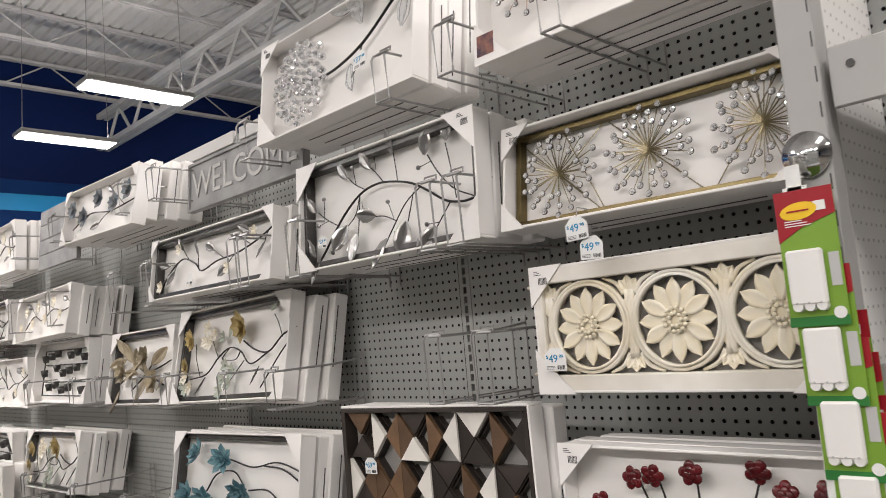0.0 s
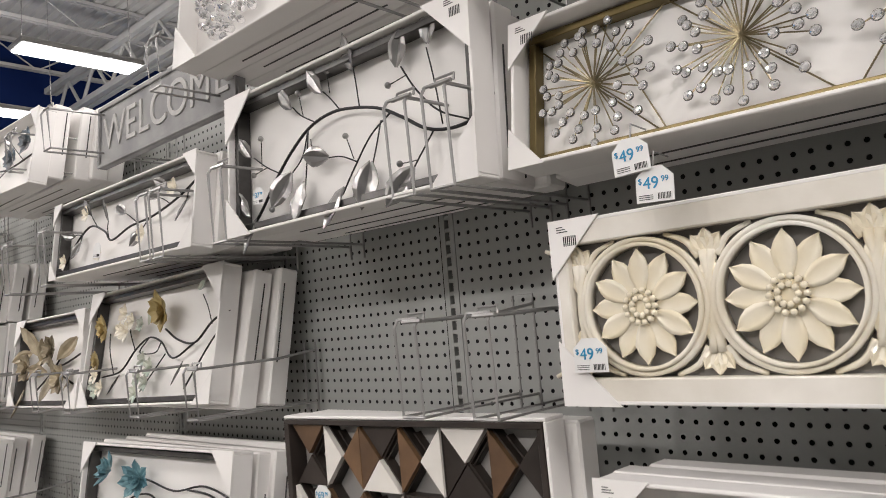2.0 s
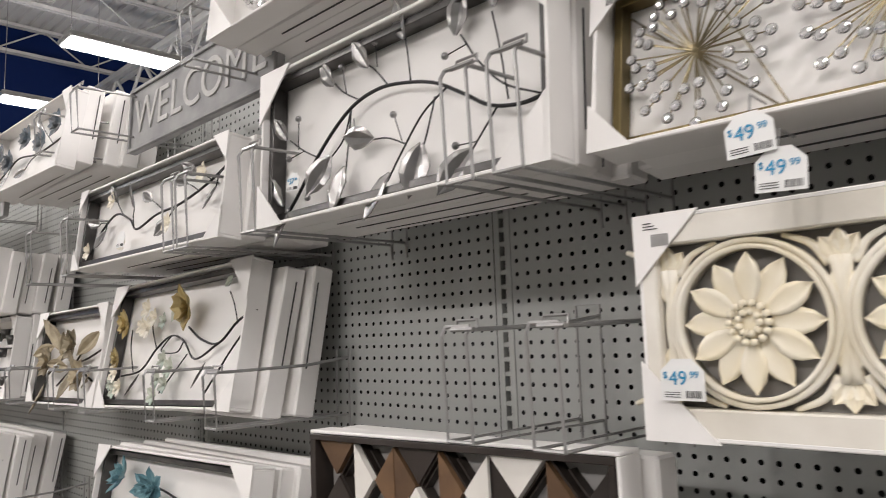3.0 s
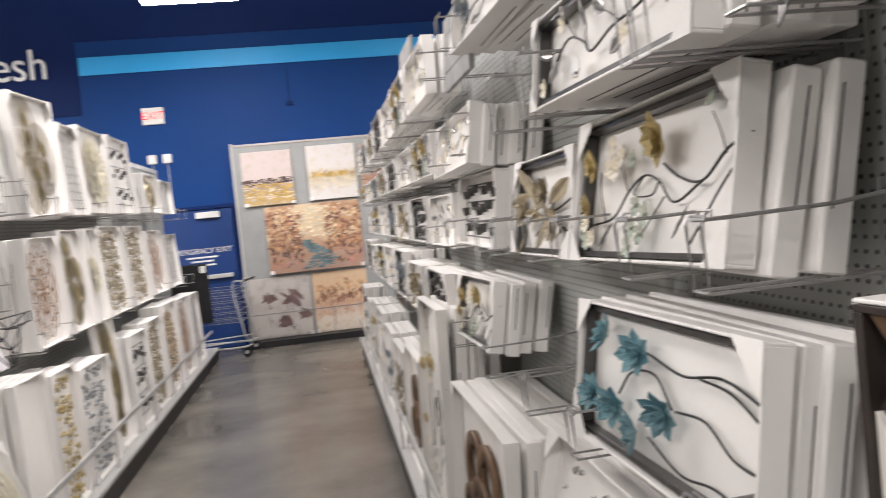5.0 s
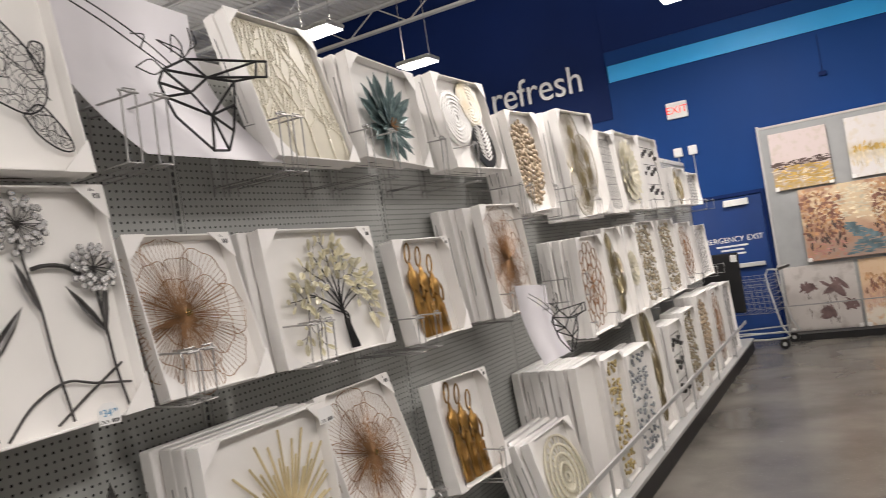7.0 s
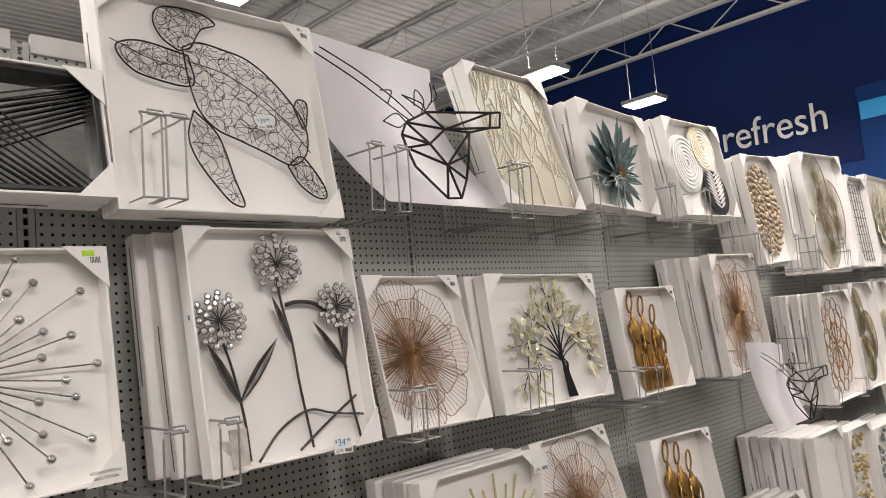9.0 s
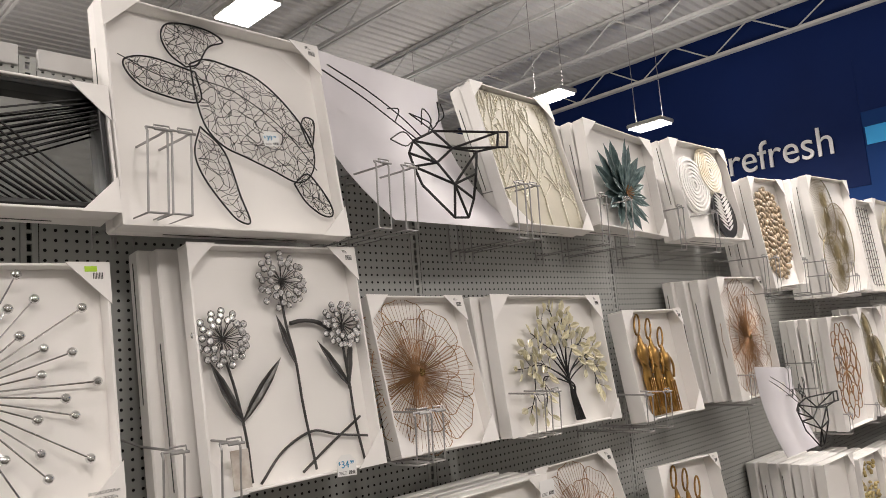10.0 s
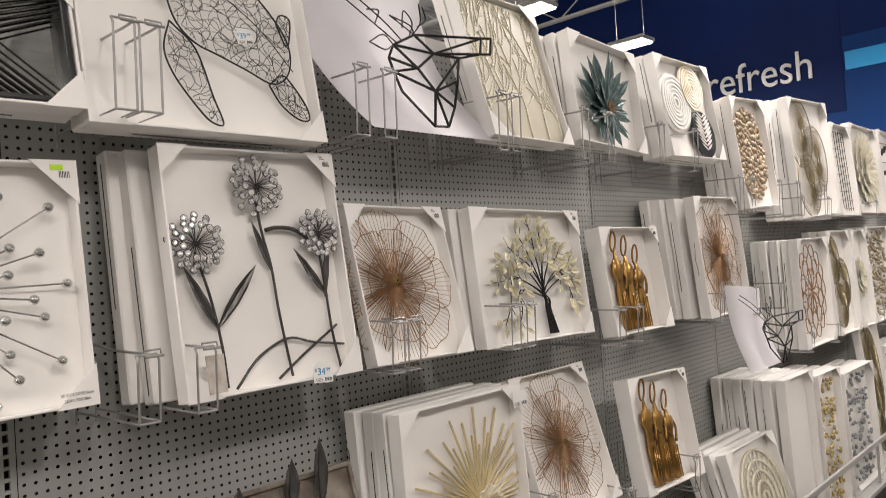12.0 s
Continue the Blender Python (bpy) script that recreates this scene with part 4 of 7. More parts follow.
def medallions(r, W, H, w):
    fr = bmesh.new()
    f, e = 0.035, 0.022
    for q in ((0, W, 0, f), (0, W, H - f, H), (0, e, f, H - f), (W - e, W, f, H - f)):
        box(fr, *q, w - 0.002, -0.0005, 0.002)
    part("frame", fr, LIME, r, "lime-washed white wood frame")
    R = 0.0905
    step = 0.186
    u0 = 0.125
    # Backing in a dark grey that stands for shade between the carvings.
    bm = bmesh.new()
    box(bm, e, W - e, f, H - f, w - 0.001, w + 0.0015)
    part("backing", bm, SHADECARD, r, "backing card with the shade put into its dark grey")
    pet = bmesh.new()
    leaf_shape(pet, R * 0.66, R * 0.325, curl=0.05, thick=0.004, rows=5, blunt=1.15)
    petal = mesh_of("petal", pet, PEARL, True)
    pb = bmesh.new()
    ball(pb, (0, 0, 0), R * 0.052)
    bead = mesh_of("bead", pb, PEARL, True)
    lb = bmesh.new()
    leaf_shape(lb, R * 0.36, R * 0.24, curl=0.1, thick=0.004)
    lily = mesh_of("carved_leaf", lb, PEARL)
    k = 0
    while u0 + k * step < W + R * 0.2 and k < 3:
        c = Vector((u0 + k * step, H / 2, w + 0.014))
        for q0, q1, q2 in ((0.95, 1.01, 0.020), (0.875, 0.93, 0.023), (0.925, 0.955, 0.015)):
            bm = bmesh.new()
            ring(bm, c, R * q0, R * q1, w + 0.004, w + q2, 48)
            part("ring", bm, IVORY, r, "carved ivory ring", True)
        for i in range(12):
            piece("petal", petal, r, aim(c + Vector((R * 0.2 * math.cos(i * math.pi / 6), R * 0.2 * math.sin(i * math.pi / 6), 0.002 * (i % 2))), 30 * i, 0, 0))
        bm = bmesh.new()
        bmesh.ops.create_uvsphere(bm, u_segments=16, v_segments=6, radius=R * 0.2, matrix=Matrix.Translation(c + Vector((0, 0, 0.002))) @ Matrix.Diagonal((1, 1, 0.3, 1)))
        part("boss", bm, PEARL, r, "domed flower centre", True)
        for q, n in ((R * 0.235, 14), (R * 0.13, 9)):
            for i in range(n):
                a = 2 * math.pi * i / n
                piece("bead", bead, r, Matrix.Translation(c + Vector((q * math.cos(a), q * math.sin(a), 0.010))))
        for s, up in ((-1, 1), (-1, -1)):
            b = Vector((c.x + s * step / 2, H / 2 + up * R * 0.66, w + 0.012))
            for d in (-38, 0, 38):
                piece("carved_leaf", lily, r, aim(b, up * 90 + d, 4, 0, 1.0 if d == 0 else 0.95))
            piece("carved_leaf", lily, r, aim(b + Vector((0, -up * 0.004, 0)), -up * 90, 4, 0, 1.1))
        bm = bmesh.new()
        for s in (-1, 1):
            tube(bm, smooth_line([(c.x - step / 2 + s * 0.006, H / 2 - R * 0.7, w + 0.012), (c.x - step / 2 - s * 0.002, H / 2, w + 0.014),
                                  (c.x - step / 2 + s * 0.006, H / 2 + R * 0.7, w + 0.012)], 5), 0.0065, 6)
            for up in (-1, 1):
                tube(bm, smooth_line([(c.x - step / 2 + s * 0.012, H / 2 + up * R * 0.62, w + 0.01), (c.x - step / 2 + s * R * 0.3, H / 2 + up * R * 0.86, w + 0.012),
                                      (c.x - step / 2 + s * R * 0.62, H / 2 + up * R * 1.0, w + 0.01)], 5), 0.0056, 6, taper=0.55)
        part("scroll", bm, IVORY, r, "carved ivory scrolls", True)
        k += 1
    tag(r, 0.075 * W + 0.01, 0.045, 0.012, 0.052, "49.99")
    sticker(r, W, H, -1)


PANELB = mat("grey_panel_card", (0.30, 0.29, 0.28), 0.65, vary=0.08, scale=6)


def triangles(r, W, H, w):
    """Solid wooden triangles and thin dark slats on a grey backing, with open cells between them."""
    bm = bmesh.new()
    g, t = 0.007, 0.017
    for q in ((0.001, W - g, g, t), (0.001, W - g, H - t, H - g), (0.001, t, t, H - t), (W - t, W - g, t, H - t)):
        box(bm, *q, w, 0.0015, 0.001)
    part("frame", bm, ESPRESSO, r, "narrow dark wood frame")
    bm = bmesh.new()
    box(bm, t, W - t, t, H - t, w, w + 0.003)
    part("backing", bm, PANELB, r, "grey backing board")
    nx, ny = 6, 4
    a, b = (W - 2 * t) / nx, (H - 2 * t) / ny
    kinds = {"W": (WOOD, 0.031), "E": (ESPRESSO, 0.026), "H": (WHITEWOOD, 0.032)}
    shapes = {}
    for q, ps in (("l", ((-a / 2, b / 2), (-a / 2, -b / 2), (0, 0))), ("r", ((a / 2, -b / 2), (a / 2, b / 2), (0, 0))),
                  ("t", ((a / 2, b / 2), (-a / 2, b / 2), (0, 0))), ("b", ((-a / 2, -b / 2), (a / 2, -b / 2), (0, 0)))):
        for k, (m_, h) in kinds.items():
            cx, cy = sum(p[0] for p in ps) / 3, sum(p[1] for p in ps) / 3
            bm = bmesh.new()
            prism(bm, [(cx + (p[0] - cx) * 0.95, cy + (p[1] - cy) * 0.95) for p in ps], 0, h)
            shapes[q + k] = mesh_of("triangle", bm, m_)
    slats = {}
    for q, (p0, p1) in {"up": ((-a / 2, -b / 2), (a / 2, b / 2)), "down": ((-a / 2, b / 2), (a / 2, -b / 2)), "side": ((a / 2, -b / 2), (a / 2, b / 2))}.items():
        d = Vector((p1[0] - p0[0], p1[1] - p0[1], 0)).normalized()
        n = Vector((-d.y, d.x, 0)) * 0.0018
        bm = bmesh.new()
        prism(bm, [(p0[0] - n.x, p0[1] - n.y), (p1[0] - n.x, p1[1] - n.y), (p1[0] + n.x, p1[1] + n.y), (p0[0] + n.x, p0[1] + n.y)], 0, 0.027 if q == "side" else 0.021)
        slats[q] = mesh_of("slat", bm, ESPRESSO)
    rows = (("MMWE", "HWMM", "WMEH", "WHMM", "EMHE", "WEMM"), ("HWME", "WWMW", "WHMM", "EMEE", "WHMM", "EMEW"))
    for j in range(ny):
        for i in range(nx):
            c = Vector((t + a * (i + 0.5), H - t - b * (j + 0.5), w + 0.003))
            cell = rows[j % 2][i if j < 2 else nx - 1 - i]
            for q, k in zip("lrtb", cell):
                if k != "M":
                    piece("triangle", shapes[q + k], r, Matrix.Translation(c))
            for q in ("up", "down") + (("side",) if i < nx - 1 else ()):
                piece("slat", slats[q], r, Matrix.Translation(c))
            if "M" in cell:
                piece("slat", slats["down" if (i + j) % 2 else "up"], r, Matrix.Translation(c + Vector((0.012, 0.004, 0))) @ Matrix.Diagonal((0.7, 0.7, 0.8, 1)))
    tag(r, 0.17 * W, 0.66 * H, w + 0.04, 0.046, "69.99")


def studs(r, W, H, w):
    bm = bmesh.new()
    ball(bm, (0, 0, 0), 0.011)
    me = mesh_of("stud", bm, CHROME, True)
    rng = random.Random(9)
    for i in range(60):
        piece("stud", me, r, Matrix.Translation((rng.uniform(0.08, 0.92) * W, rng.uniform(0.1, 0.9) * H, w + 0.016)) @ Matrix.Scale(rng.uniform(0.6, 1.2), 4))


def wreath(r, W, H, w):
    for i, (u, v, q) in enumerate(((0.35, 0.62, 0.16), (0.6, 0.62, 0.17), (0.48, 0.4, 0.18), (0.3, 0.35, 0.14), (0.66, 0.36, 0.15))):
        bm = bmesh.new()
        ring(bm, (u * W, v * H), q * W * 0.68, q * W, w + 0.004 + 0.004 * i, w + 0.022 + 0.003 * i, 24)
        part("ring", bm, WOOD, r, "brown wooden ring", True)


# left-hand run
def line_mirror(r, W, H, w):
    bm = bmesh.new()
    t = 0.022
    for q in ((0.01, W - 0.01, 0.01, t), (0.01, W - 0.01, H - t, H - 0.01), (0.01, t, t, H - t), (W - t, W - 0.01, t, H - t)):
        box(bm, *q, w, -0.004, 0.002)
    part("frame", bm, BLACK, r, "black metal frame")
    bm = bmesh.new()
    box(bm, t, W - t, t, H - t, w, w + 0.004)
    part("mirror", bm, MIRROR, r, "mirror glass")
    bm = bmesh.new()
    for k in range(8):
        d = k * 0.022
        tube(bm, [(W - t - d * 0.9, t, -0.012), (W * 0.42 - d * 1.4, H - t, -0.010)], 0.0024, 5)
        tube(bm, [(W - t, H - t - d * 0.5, -0.016), (t, H * 0.42 - d, -0.014)], 0.0024, 5)
        tube(bm, [(W * 0.62 - d * 0.5, t, -0.020), (t, H * 0.7 - d * 0.9, -0.018)], 0.0024, 5)
    tagged(part("rod_fan", bm, BLACK, r, "fans of straight black rods"), kind="stuff")


def inside(p, poly):
    k, n = False, len(poly)
    for i in range(n):
        a, b = poly[i], poly[(i + 1) % n]
        if (a[1] > p[1]) != (b[1] > p[1]) and p[0] < (b[0] - a[0]) * (p[1] - a[1]) / (b[1] - a[1]) + a[0]:
            k = not k
    return k


def turtle(r, W, H, w):
    shell = ((0.34, 0.79), (0.42, 0.83), (0.53, 0.82), (0.66, 0.79), (0.78, 0.70), (0.89, 0.56), (0.93, 0.44), (0.90, 0.32), (0.81, 0.26), (0.68, 0.31),
             (0.55, 0.36), (0.45, 0.40), (0.38, 0.48), (0.35, 0.61))
    head = ((0.37, 0.76), (0.18, 0.79), (0.08, 0.77), (0.05, 0.73), (0.09, 0.66), (0.17, 0.62), (0.37, 0.61))
    upper = ((0.33, 0.78), (0.26, 0.83), (0.23, 0.91), (0.26, 0.98), (0.35, 1.005), (0.46, 1.0), (0.53, 0.96), (0.45, 0.91), (0.39, 0.81))
    lower = ((0.36, 0.49), (0.32, 0.36), (0.35, 0.24), (0.44, 0.10), (0.49, 0.05), (0.54, 0.05), (0.51, 0.17), (0.46, 0.38))
    rear = ((0.80, 0.26), (0.85, 0.17), (0.93, 0.11), (0.99, 0.11), (0.99, 0.17), (0.94, 0.26), (0.88, 0.32))
    tail = ((0.89, 0.58), (0.92, 0.63), (0.97, 0.62), (0.96, 0.54), (0.93, 0.47))
    fine = bmesh.new()
    rng = random.Random(4)
    for name, q, lift in (("shell_outline", shell, 0.026), ("head_outline", head, 0.018), ("front_flipper_outline", upper, 0.016),
                          ("front_flipper_outline", lower, 0.016), ("rear_flipper_outline", rear, 0.016), ("rear_flipper_outline", tail, 0.016)):
        q = [((0.03 + 0.94 * a) * W, (0.01 + 0.96 * b) * H) for a, b in q]
        line = smooth_line([(a, b, w + lift) for a, b in q] + [(q[0][0], q[0][1], w + lift)], 5)
        bm = bmesh.new()
        tube(bm, line, 0.0023, 6)
        part(name, bm, BLACK, r, "black bent wire outline", True)
        us, vs = [p[0] for p in q], [p[1] for p in q]
        area = (max(us) - min(us)) * (max(vs) - min(vs))
        gap = 0.030 if area > 0.03 else 0.019
        mid = ((min(us) + max(us)) / 2, (min(vs) + max(vs)) / 2)
        span = 0.6 * math.hypot(max(us) - min(us), max(vs) - min(vs))
        for deg in (8, 52, 97, 143):
            d = (math.cos(math.radians(deg)), math.sin(math.radians(deg)))
            k = -span
            while k < span:
                off, ph, amp, fr = k + rng.uniform(-0.3, 0.3) * gap, rng.uniform(0, 6.28), gap * rng.uniform(0.35, 0.75), rng.uniform(45, 95)
                run, s_ = [], -span
                while s_ <= span:
                    o_ = off + amp * math.sin(s_ * fr + ph)
                    p = (mid[0] + d[0] * s_ - d[1] * o_, mid[1] + d[1] * s_ + d[0] * o_)
                    if inside(p, q) and rng.random() > 0.02:
                        run.append((p[0], p[1], w + lift + 0.003))
                    else:
                        if len(run) > 2:
                            tube(fine, run, 0.0008, 4)
                        run = []
                    s_ += 0.005
                if len(run) > 2:
                    tube(fine, run, 0.0008, 4)
                k += gap
    part("wire_filling", fine, BLACK, r, "thin looping wires filling the turtle")
    bm = bmesh.new()
    tube(bm, along(W, H, w + 0.03, ((0.36, 0.70), (0.55, 0.66), (0.75, 0.52), (0.90, 0.33))), 0.0014, 5)
    tube(bm, along(W, H, w + 0.03, ((0.05, 0.74), (0.2, 0.68), (0.36, 0.66))), 0.0012, 5)
    part("spine_wire", bm, BLACK, r)
    tag(r, 0.68 * W, 0.42 * H, w + 0.034, 0.048, "39.99", 8)
    sticker(r, W, H)


def deer_head(r, s, o):
    """A faceted wire deer head turned to the viewer's right; s: its size, o: where its card's corner lies."""
    N = {"br": (0.285, 0.247, 0.02), "bs": (0.345, 0.276, 0.05), "na": (0.565, 0.279, 0.12), "nb": (0.600, 0.281, 0.13), "nc": (0.585, 0.228, 0.13), "nd": (0.548, 0.226, 0.12),
         "ck": (0.260, 0.205, 0.02), "jl": (0.262, 0.160, 0.03), "jw": (0.370, 0.100, 0.08), "ch": (0.450, 0.135, 0.10), "ey": (0.385, 0.215, 0.08), "em": (0.320, 0.165, 0.07),
         "mi": (0.470, 0.208, 0.10), "bb": (0.380, 0.006, 0.05), "bc": (0.440, 0.010, 0.05), "nl": (0.285, 0.105, 0.03), "nr": (0.455, 0.065, 0.07)}
    E = ("br bs", "bs na", "na nb", "nb nc", "nc nd", "nd na", "nd mi", "mi ch", "ch jw", "jw jl", "jl ck", "ck br", "bs ey", "ey mi", "ey em", "em ck", "em jw", "mi jw",
         "br em", "ey nd", "jl nl", "nl bb", "bb bc", "bc nr", "nr ch", "jw bb", "jw bc", "nr jw", "br ey", "em jl", "ey na")
    O = Vector(o)
    P = {k: O + s * Vector(v) for k, v in N.items()}
    bm = bmesh.new()
    for e in E:
        a, b = e.split()
        tube(bm, [P[a], P[b]], 0.0040 * s, 6)
    part("head_frame", bm, BLACK, r, "faceted black wire deer head")
    for base, tip, d in (("br", (0.166, 0.224, 0.05), (0, 0.022)), ("bs", (0.285, 0.335, 0.02), (0.022, 0.0))):
        t_ = O + s * Vector(tip)
        m_ = (P[base] + t_) / 2
        bm = bmesh.new()
        for q in (-1, 1):
            tube(bm, smooth_line([P[base], m_ + s * Vector((q * d[0], q * d[1], 0.01)), t_], 4), 0.0022 * s, 5)
        part("ear", bm, BLACK, r, "wire ear")
    bm = bmesh.new()
    for q in (((0.290, 0.250), (0.215, 0.290), (0.10, 0.350), (-0.03, 0.405)), ((0.310, 0.262), (0.240, 0.312), (0.12, 0.375), (-0.01, 0.425)),
              ((0.345, 0.278), (0.365, 0.325), (0.335, 0.355), (0.320, 0.300)), ((0.350, 0.278), (0.400, 0.330), (0.405, 0.390)), ((0.215, 0.295), (0.235, 0.335), (0.190, 0.330)),
              ((0.385, 0.315), (0.425, 0.345), (0.418, 0.385))):
        tube(bm, smooth_line([O + s * Vector((a, b, 0.03)) for a, b in q], 4), 0.0022 * s, 5)
    part("antler", bm, BLACK, r, "looped wire antlers")


def deer_card(m, W, H, s, o, bow=0.05, lean=0.30, curl=0.10):
    r = root("wire_deer_head", m, "black wire deer head tied on a bowed white card", "wall art")
    bm = bmesh.new()
    n = 10
    rows = []
    for i in range(n + 1):
        t = i / n
        v = H * (1 - t)
        w = bow * math.sin(math.pi * t) * -0.7 + curl * t ** 2
        rows.append([(a * W + lean * W * t * t + 0.02 * t, v - 0.035 * a * (1 - t), w + d) for d in (0, 0.002) for a in (0, 0.5, 1)])
    vs = [[bm.verts.new(p) for p in q] for q in rows]
    for i in range(n):
        for a in (0, 1):
            bm.faces.new((vs[i][a + 3], vs[i + 1][a + 3], vs[i + 1][a + 4], vs[i][a + 4]))
            bm.faces.new((vs[i][a], vs[i][a + 1], vs[i + 1][a + 1], vs[i + 1][a]))
        bm.faces.new((vs[i][0], vs[i + 1][0], vs[i + 1][3], vs[i][3]))
        bm.faces.new((vs[i][2], vs[i][5], vs[i + 1][5], vs[i + 1][2]))
    part("card", bm, mat("lilac_white_card", (0.78, 0.76, 0.80), 0.5, vary=0.03), r, "curled glossy white backing card", True)
    deer_head(r, s, o)
    return r


def coral(r, W, H, w):
    """Low relief of thin trees that fork upwards until they fill the panel."""
    bm = bmesh.new()
    box(bm, 0.012, W - 0.012, 0.012, H - 0.012, w, -0.018, 0.003)
    part("panel", bm, CORALP, r, "cream painted panel")
    rng = random.Random(8)
    bm = bmesh.new()
    seen, queue = [], []
    for u in (0.07, 0.28, 0.52, 0.74, 0.92):
        a, b = Vector((u * W, 0.018, -0.0165)), Vector((u * W + 0.006, 0.17 * H, -0.0165))
        tube(bm, [a, b], 0.0040, 5)
        seen.append(b)
        queue.append((b, 90 + rng.uniform(-6, 6), 0.0038, 1, len(seen) - 1))
    while queue and len(seen) < 1500:
        p, a, q, side, k = queue.pop(0)
        for d in (rng.uniform(-9, 9), side * rng.uniform(26, 42), -side * rng.uniform(26, 42)):
            if abs(d) > 10 and rng.random() < 0.35:
                continue
            a1 = min(max(a + d, 12), 168)
            e = p + Vector((math.cos(math.radians(a1)), math.sin(math.radians(a1)), 0)) * 0.0155
            if not (0.018 < e.x < W - 0.018 and e.y < H - 0.018) or any((e - o).length < 0.0098 for o in seen):
                continue
            seen.append(e)
            q1 = max(0.0019, q * (0.965 if abs(d) < 10 else 0.8))
            tube(bm, [p, (p + e) / 2 + Vector((rng.uniform(-0.001, 0.001), 0, 0)), e + (e - p) * 0.06], q1, 5)
            queue.append((e, a1, q1, -side, len(seen) - 1))
    tagged(part("coral_relief", bm, CORALM, r, "raised cream branching relief", True), kind="stuff")


def teal_fan(r, W, H, w):
    blade = leaf_mesh("feather", 0.25, 0.055, TEALDK, curl=0.10, rows=9, blunt=1.5)
    rng = random.Random(3)
    c = Vector((0.46 * W, 0.36 * H, w + 0.012))
    for i in range(38):
        a = i * 137.5
        d = a % 360
        s = (0.95 if 30 < d < 170 else 0.7) * (1.0 if i < 20 else 0.62)
        piece("feather", blade, r, aim(c + Vector((0, 0, 0.0008 * i)), d, 4 + (6 if i > 18 else 0), rng.uniform(-20, 20), s))
    bm = bmesh.new()
    for i in range(14):
        tube(bm, [c + Vector((0, 0, 0.03)), c + Vector((0.03 * math.cos(i), 0.03 * math.sin(i), 0.05))], 0.002, 4)
    part("stamen", bm, COPPER, r, "copper stamens")


def discs(r, W, H, w):
    for i, (u, v, q, m_) in enumerate(((0.34, 0.56, 0.155, LETTER), (0.68, 0.74, 0.13, IVORY), (0.72, 0.26, 0.125, None))):
        c = (u * W, v * H)
        if m_:
            bm = bmesh.new()
            bmesh.ops.create_cone(bm, segments=40, radius1=q, radius2=q * 0.96, depth=0.008, cap_ends=True, matrix=Matrix.Translation((c[0], c[1], w + 0.012 + 0.006 * i)))
            d = part("disc", bm, m_, r, "round white carved disc")
            bm = bmesh.new()
            for k in range(6):
                ring(bm, c, q * (0.12 + 0.14 * k), q * (0.19 + 0.14 * k), w + 0.014 + 0.006 * i, w + 0.020 + 0.006 * i, 36)
            tagged(part("groove_relief", bm, m_, d, smooth=True), kind="stuff")
        else:
            bm = bmesh.new()
            bmesh.ops.create_cone(bm, segments=40, radius1=q, radius2=q * 0.96, depth=0.008, cap_ends=True, matrix=Matrix.Translation((c[0], c[1], w + 0.026)))
            d = part("disc", bm, BLACK, r, "black and white leaf-striped disc")
            for k in range(9):
                for s in (-1, 1):
                    t = bmesh.new()
                    leaf_shape(t, q * 0.82, 0.018, curl=0.0, rows=4)
                    ob = part("white_stripe", t, LETTER, d)
                    ob.matrix_basis = aim((c[0], c[1] + q * (0.72 - 0.17 * k), w + 0.032), 90 - s * 62, 0, 0, max(0.3, math.cos((k - 4) / 5.2)))


def mosaic(r, c, R, w, material, n, size, label, sq=(1, 1), flat=0.6):
    bm = bmesh.new()
    ball(bm, (0, 0, 0), size)
    for v in bm.verts:
        v.co.z *= flat
    me = mesh_of("bead", bm, material, True)
    rng = random.Random(n)
    for i in range(n):
        q, a = R * math.sqrt((i + 0.4) / n), i * 2.39996
        piece("bead", me, r, Matrix.Translation((c[0] + sq[0] * q * math.cos(a), c[1] + sq[1] * q * math.sin(a), w + 0.014)) @ pose(0, 0, 0, 0, 0, rng.uniform(0, 180)) @
              Matrix.Diagonal((rng.uniform(0.8, 1.2), rng.uniform(0.7, 1), rng.uniform(0.8, 1.3), 1)))


def shells(r, W, H, w):
    mosaic(r, (W / 2, H / 2), min(W, H) * 0.43, w, SHELL, 150, 0.021, "", (W / min(W, H) * 0.98, H / min(W, H) * 0.98))


def pebbles(material, n=120):
    def f(r, W, H, w):
        bm = bmesh.new()
        ball(bm, (0, 0, 0), 0.017)
        me = mesh_of("pebble", bm, material, True)
        rng = random.Random(n)
        for i in range(n):
            piece("pebble", me, r, Matrix.Translation((rng.uniform(0.12, 0.88) * W, rng.uniform(0.05, 0.95) * H, w + 0.014)) @ Matrix.Diagonal((rng.uniform(0.6, 1.3), rng.uniform(0.5, 1.1), 0.6, 1)))
    return f


def wire_disc(bm, c, R, w, n=44, inner=0.12, sq=1.0, r=0.0011):
    pts = [(c[0] + R * math.cos(2 * math.pi * i / 48), c[1] + R * sq * math.sin(2 * math.pi * i / 48), w + 0.004) for i in range(48)]
    tube(bm, pts, r * 2, 5, closed=True)
    for i in range(n):
        a = 2 * math.pi * i / n
        tube(bm, [(c[0] + R * inner * math.cos(a), c[1] + R * sq * inner * math.sin(a), w + 0.022), (c[0] + R * math.cos(a + 0.25), c[1] + R * sq * math.sin(a + 0.25), w + 0.004)], r, 4)
    pts = [(c[0] + R * inner * math.cos(2 * math.pi * i / 16), c[1] + R * sq * inner * math.sin(2 * math.pi * i / 16), w + 0.022) for i in range(16)]
    tube(bm, pts, r * 3, 5, closed=True)


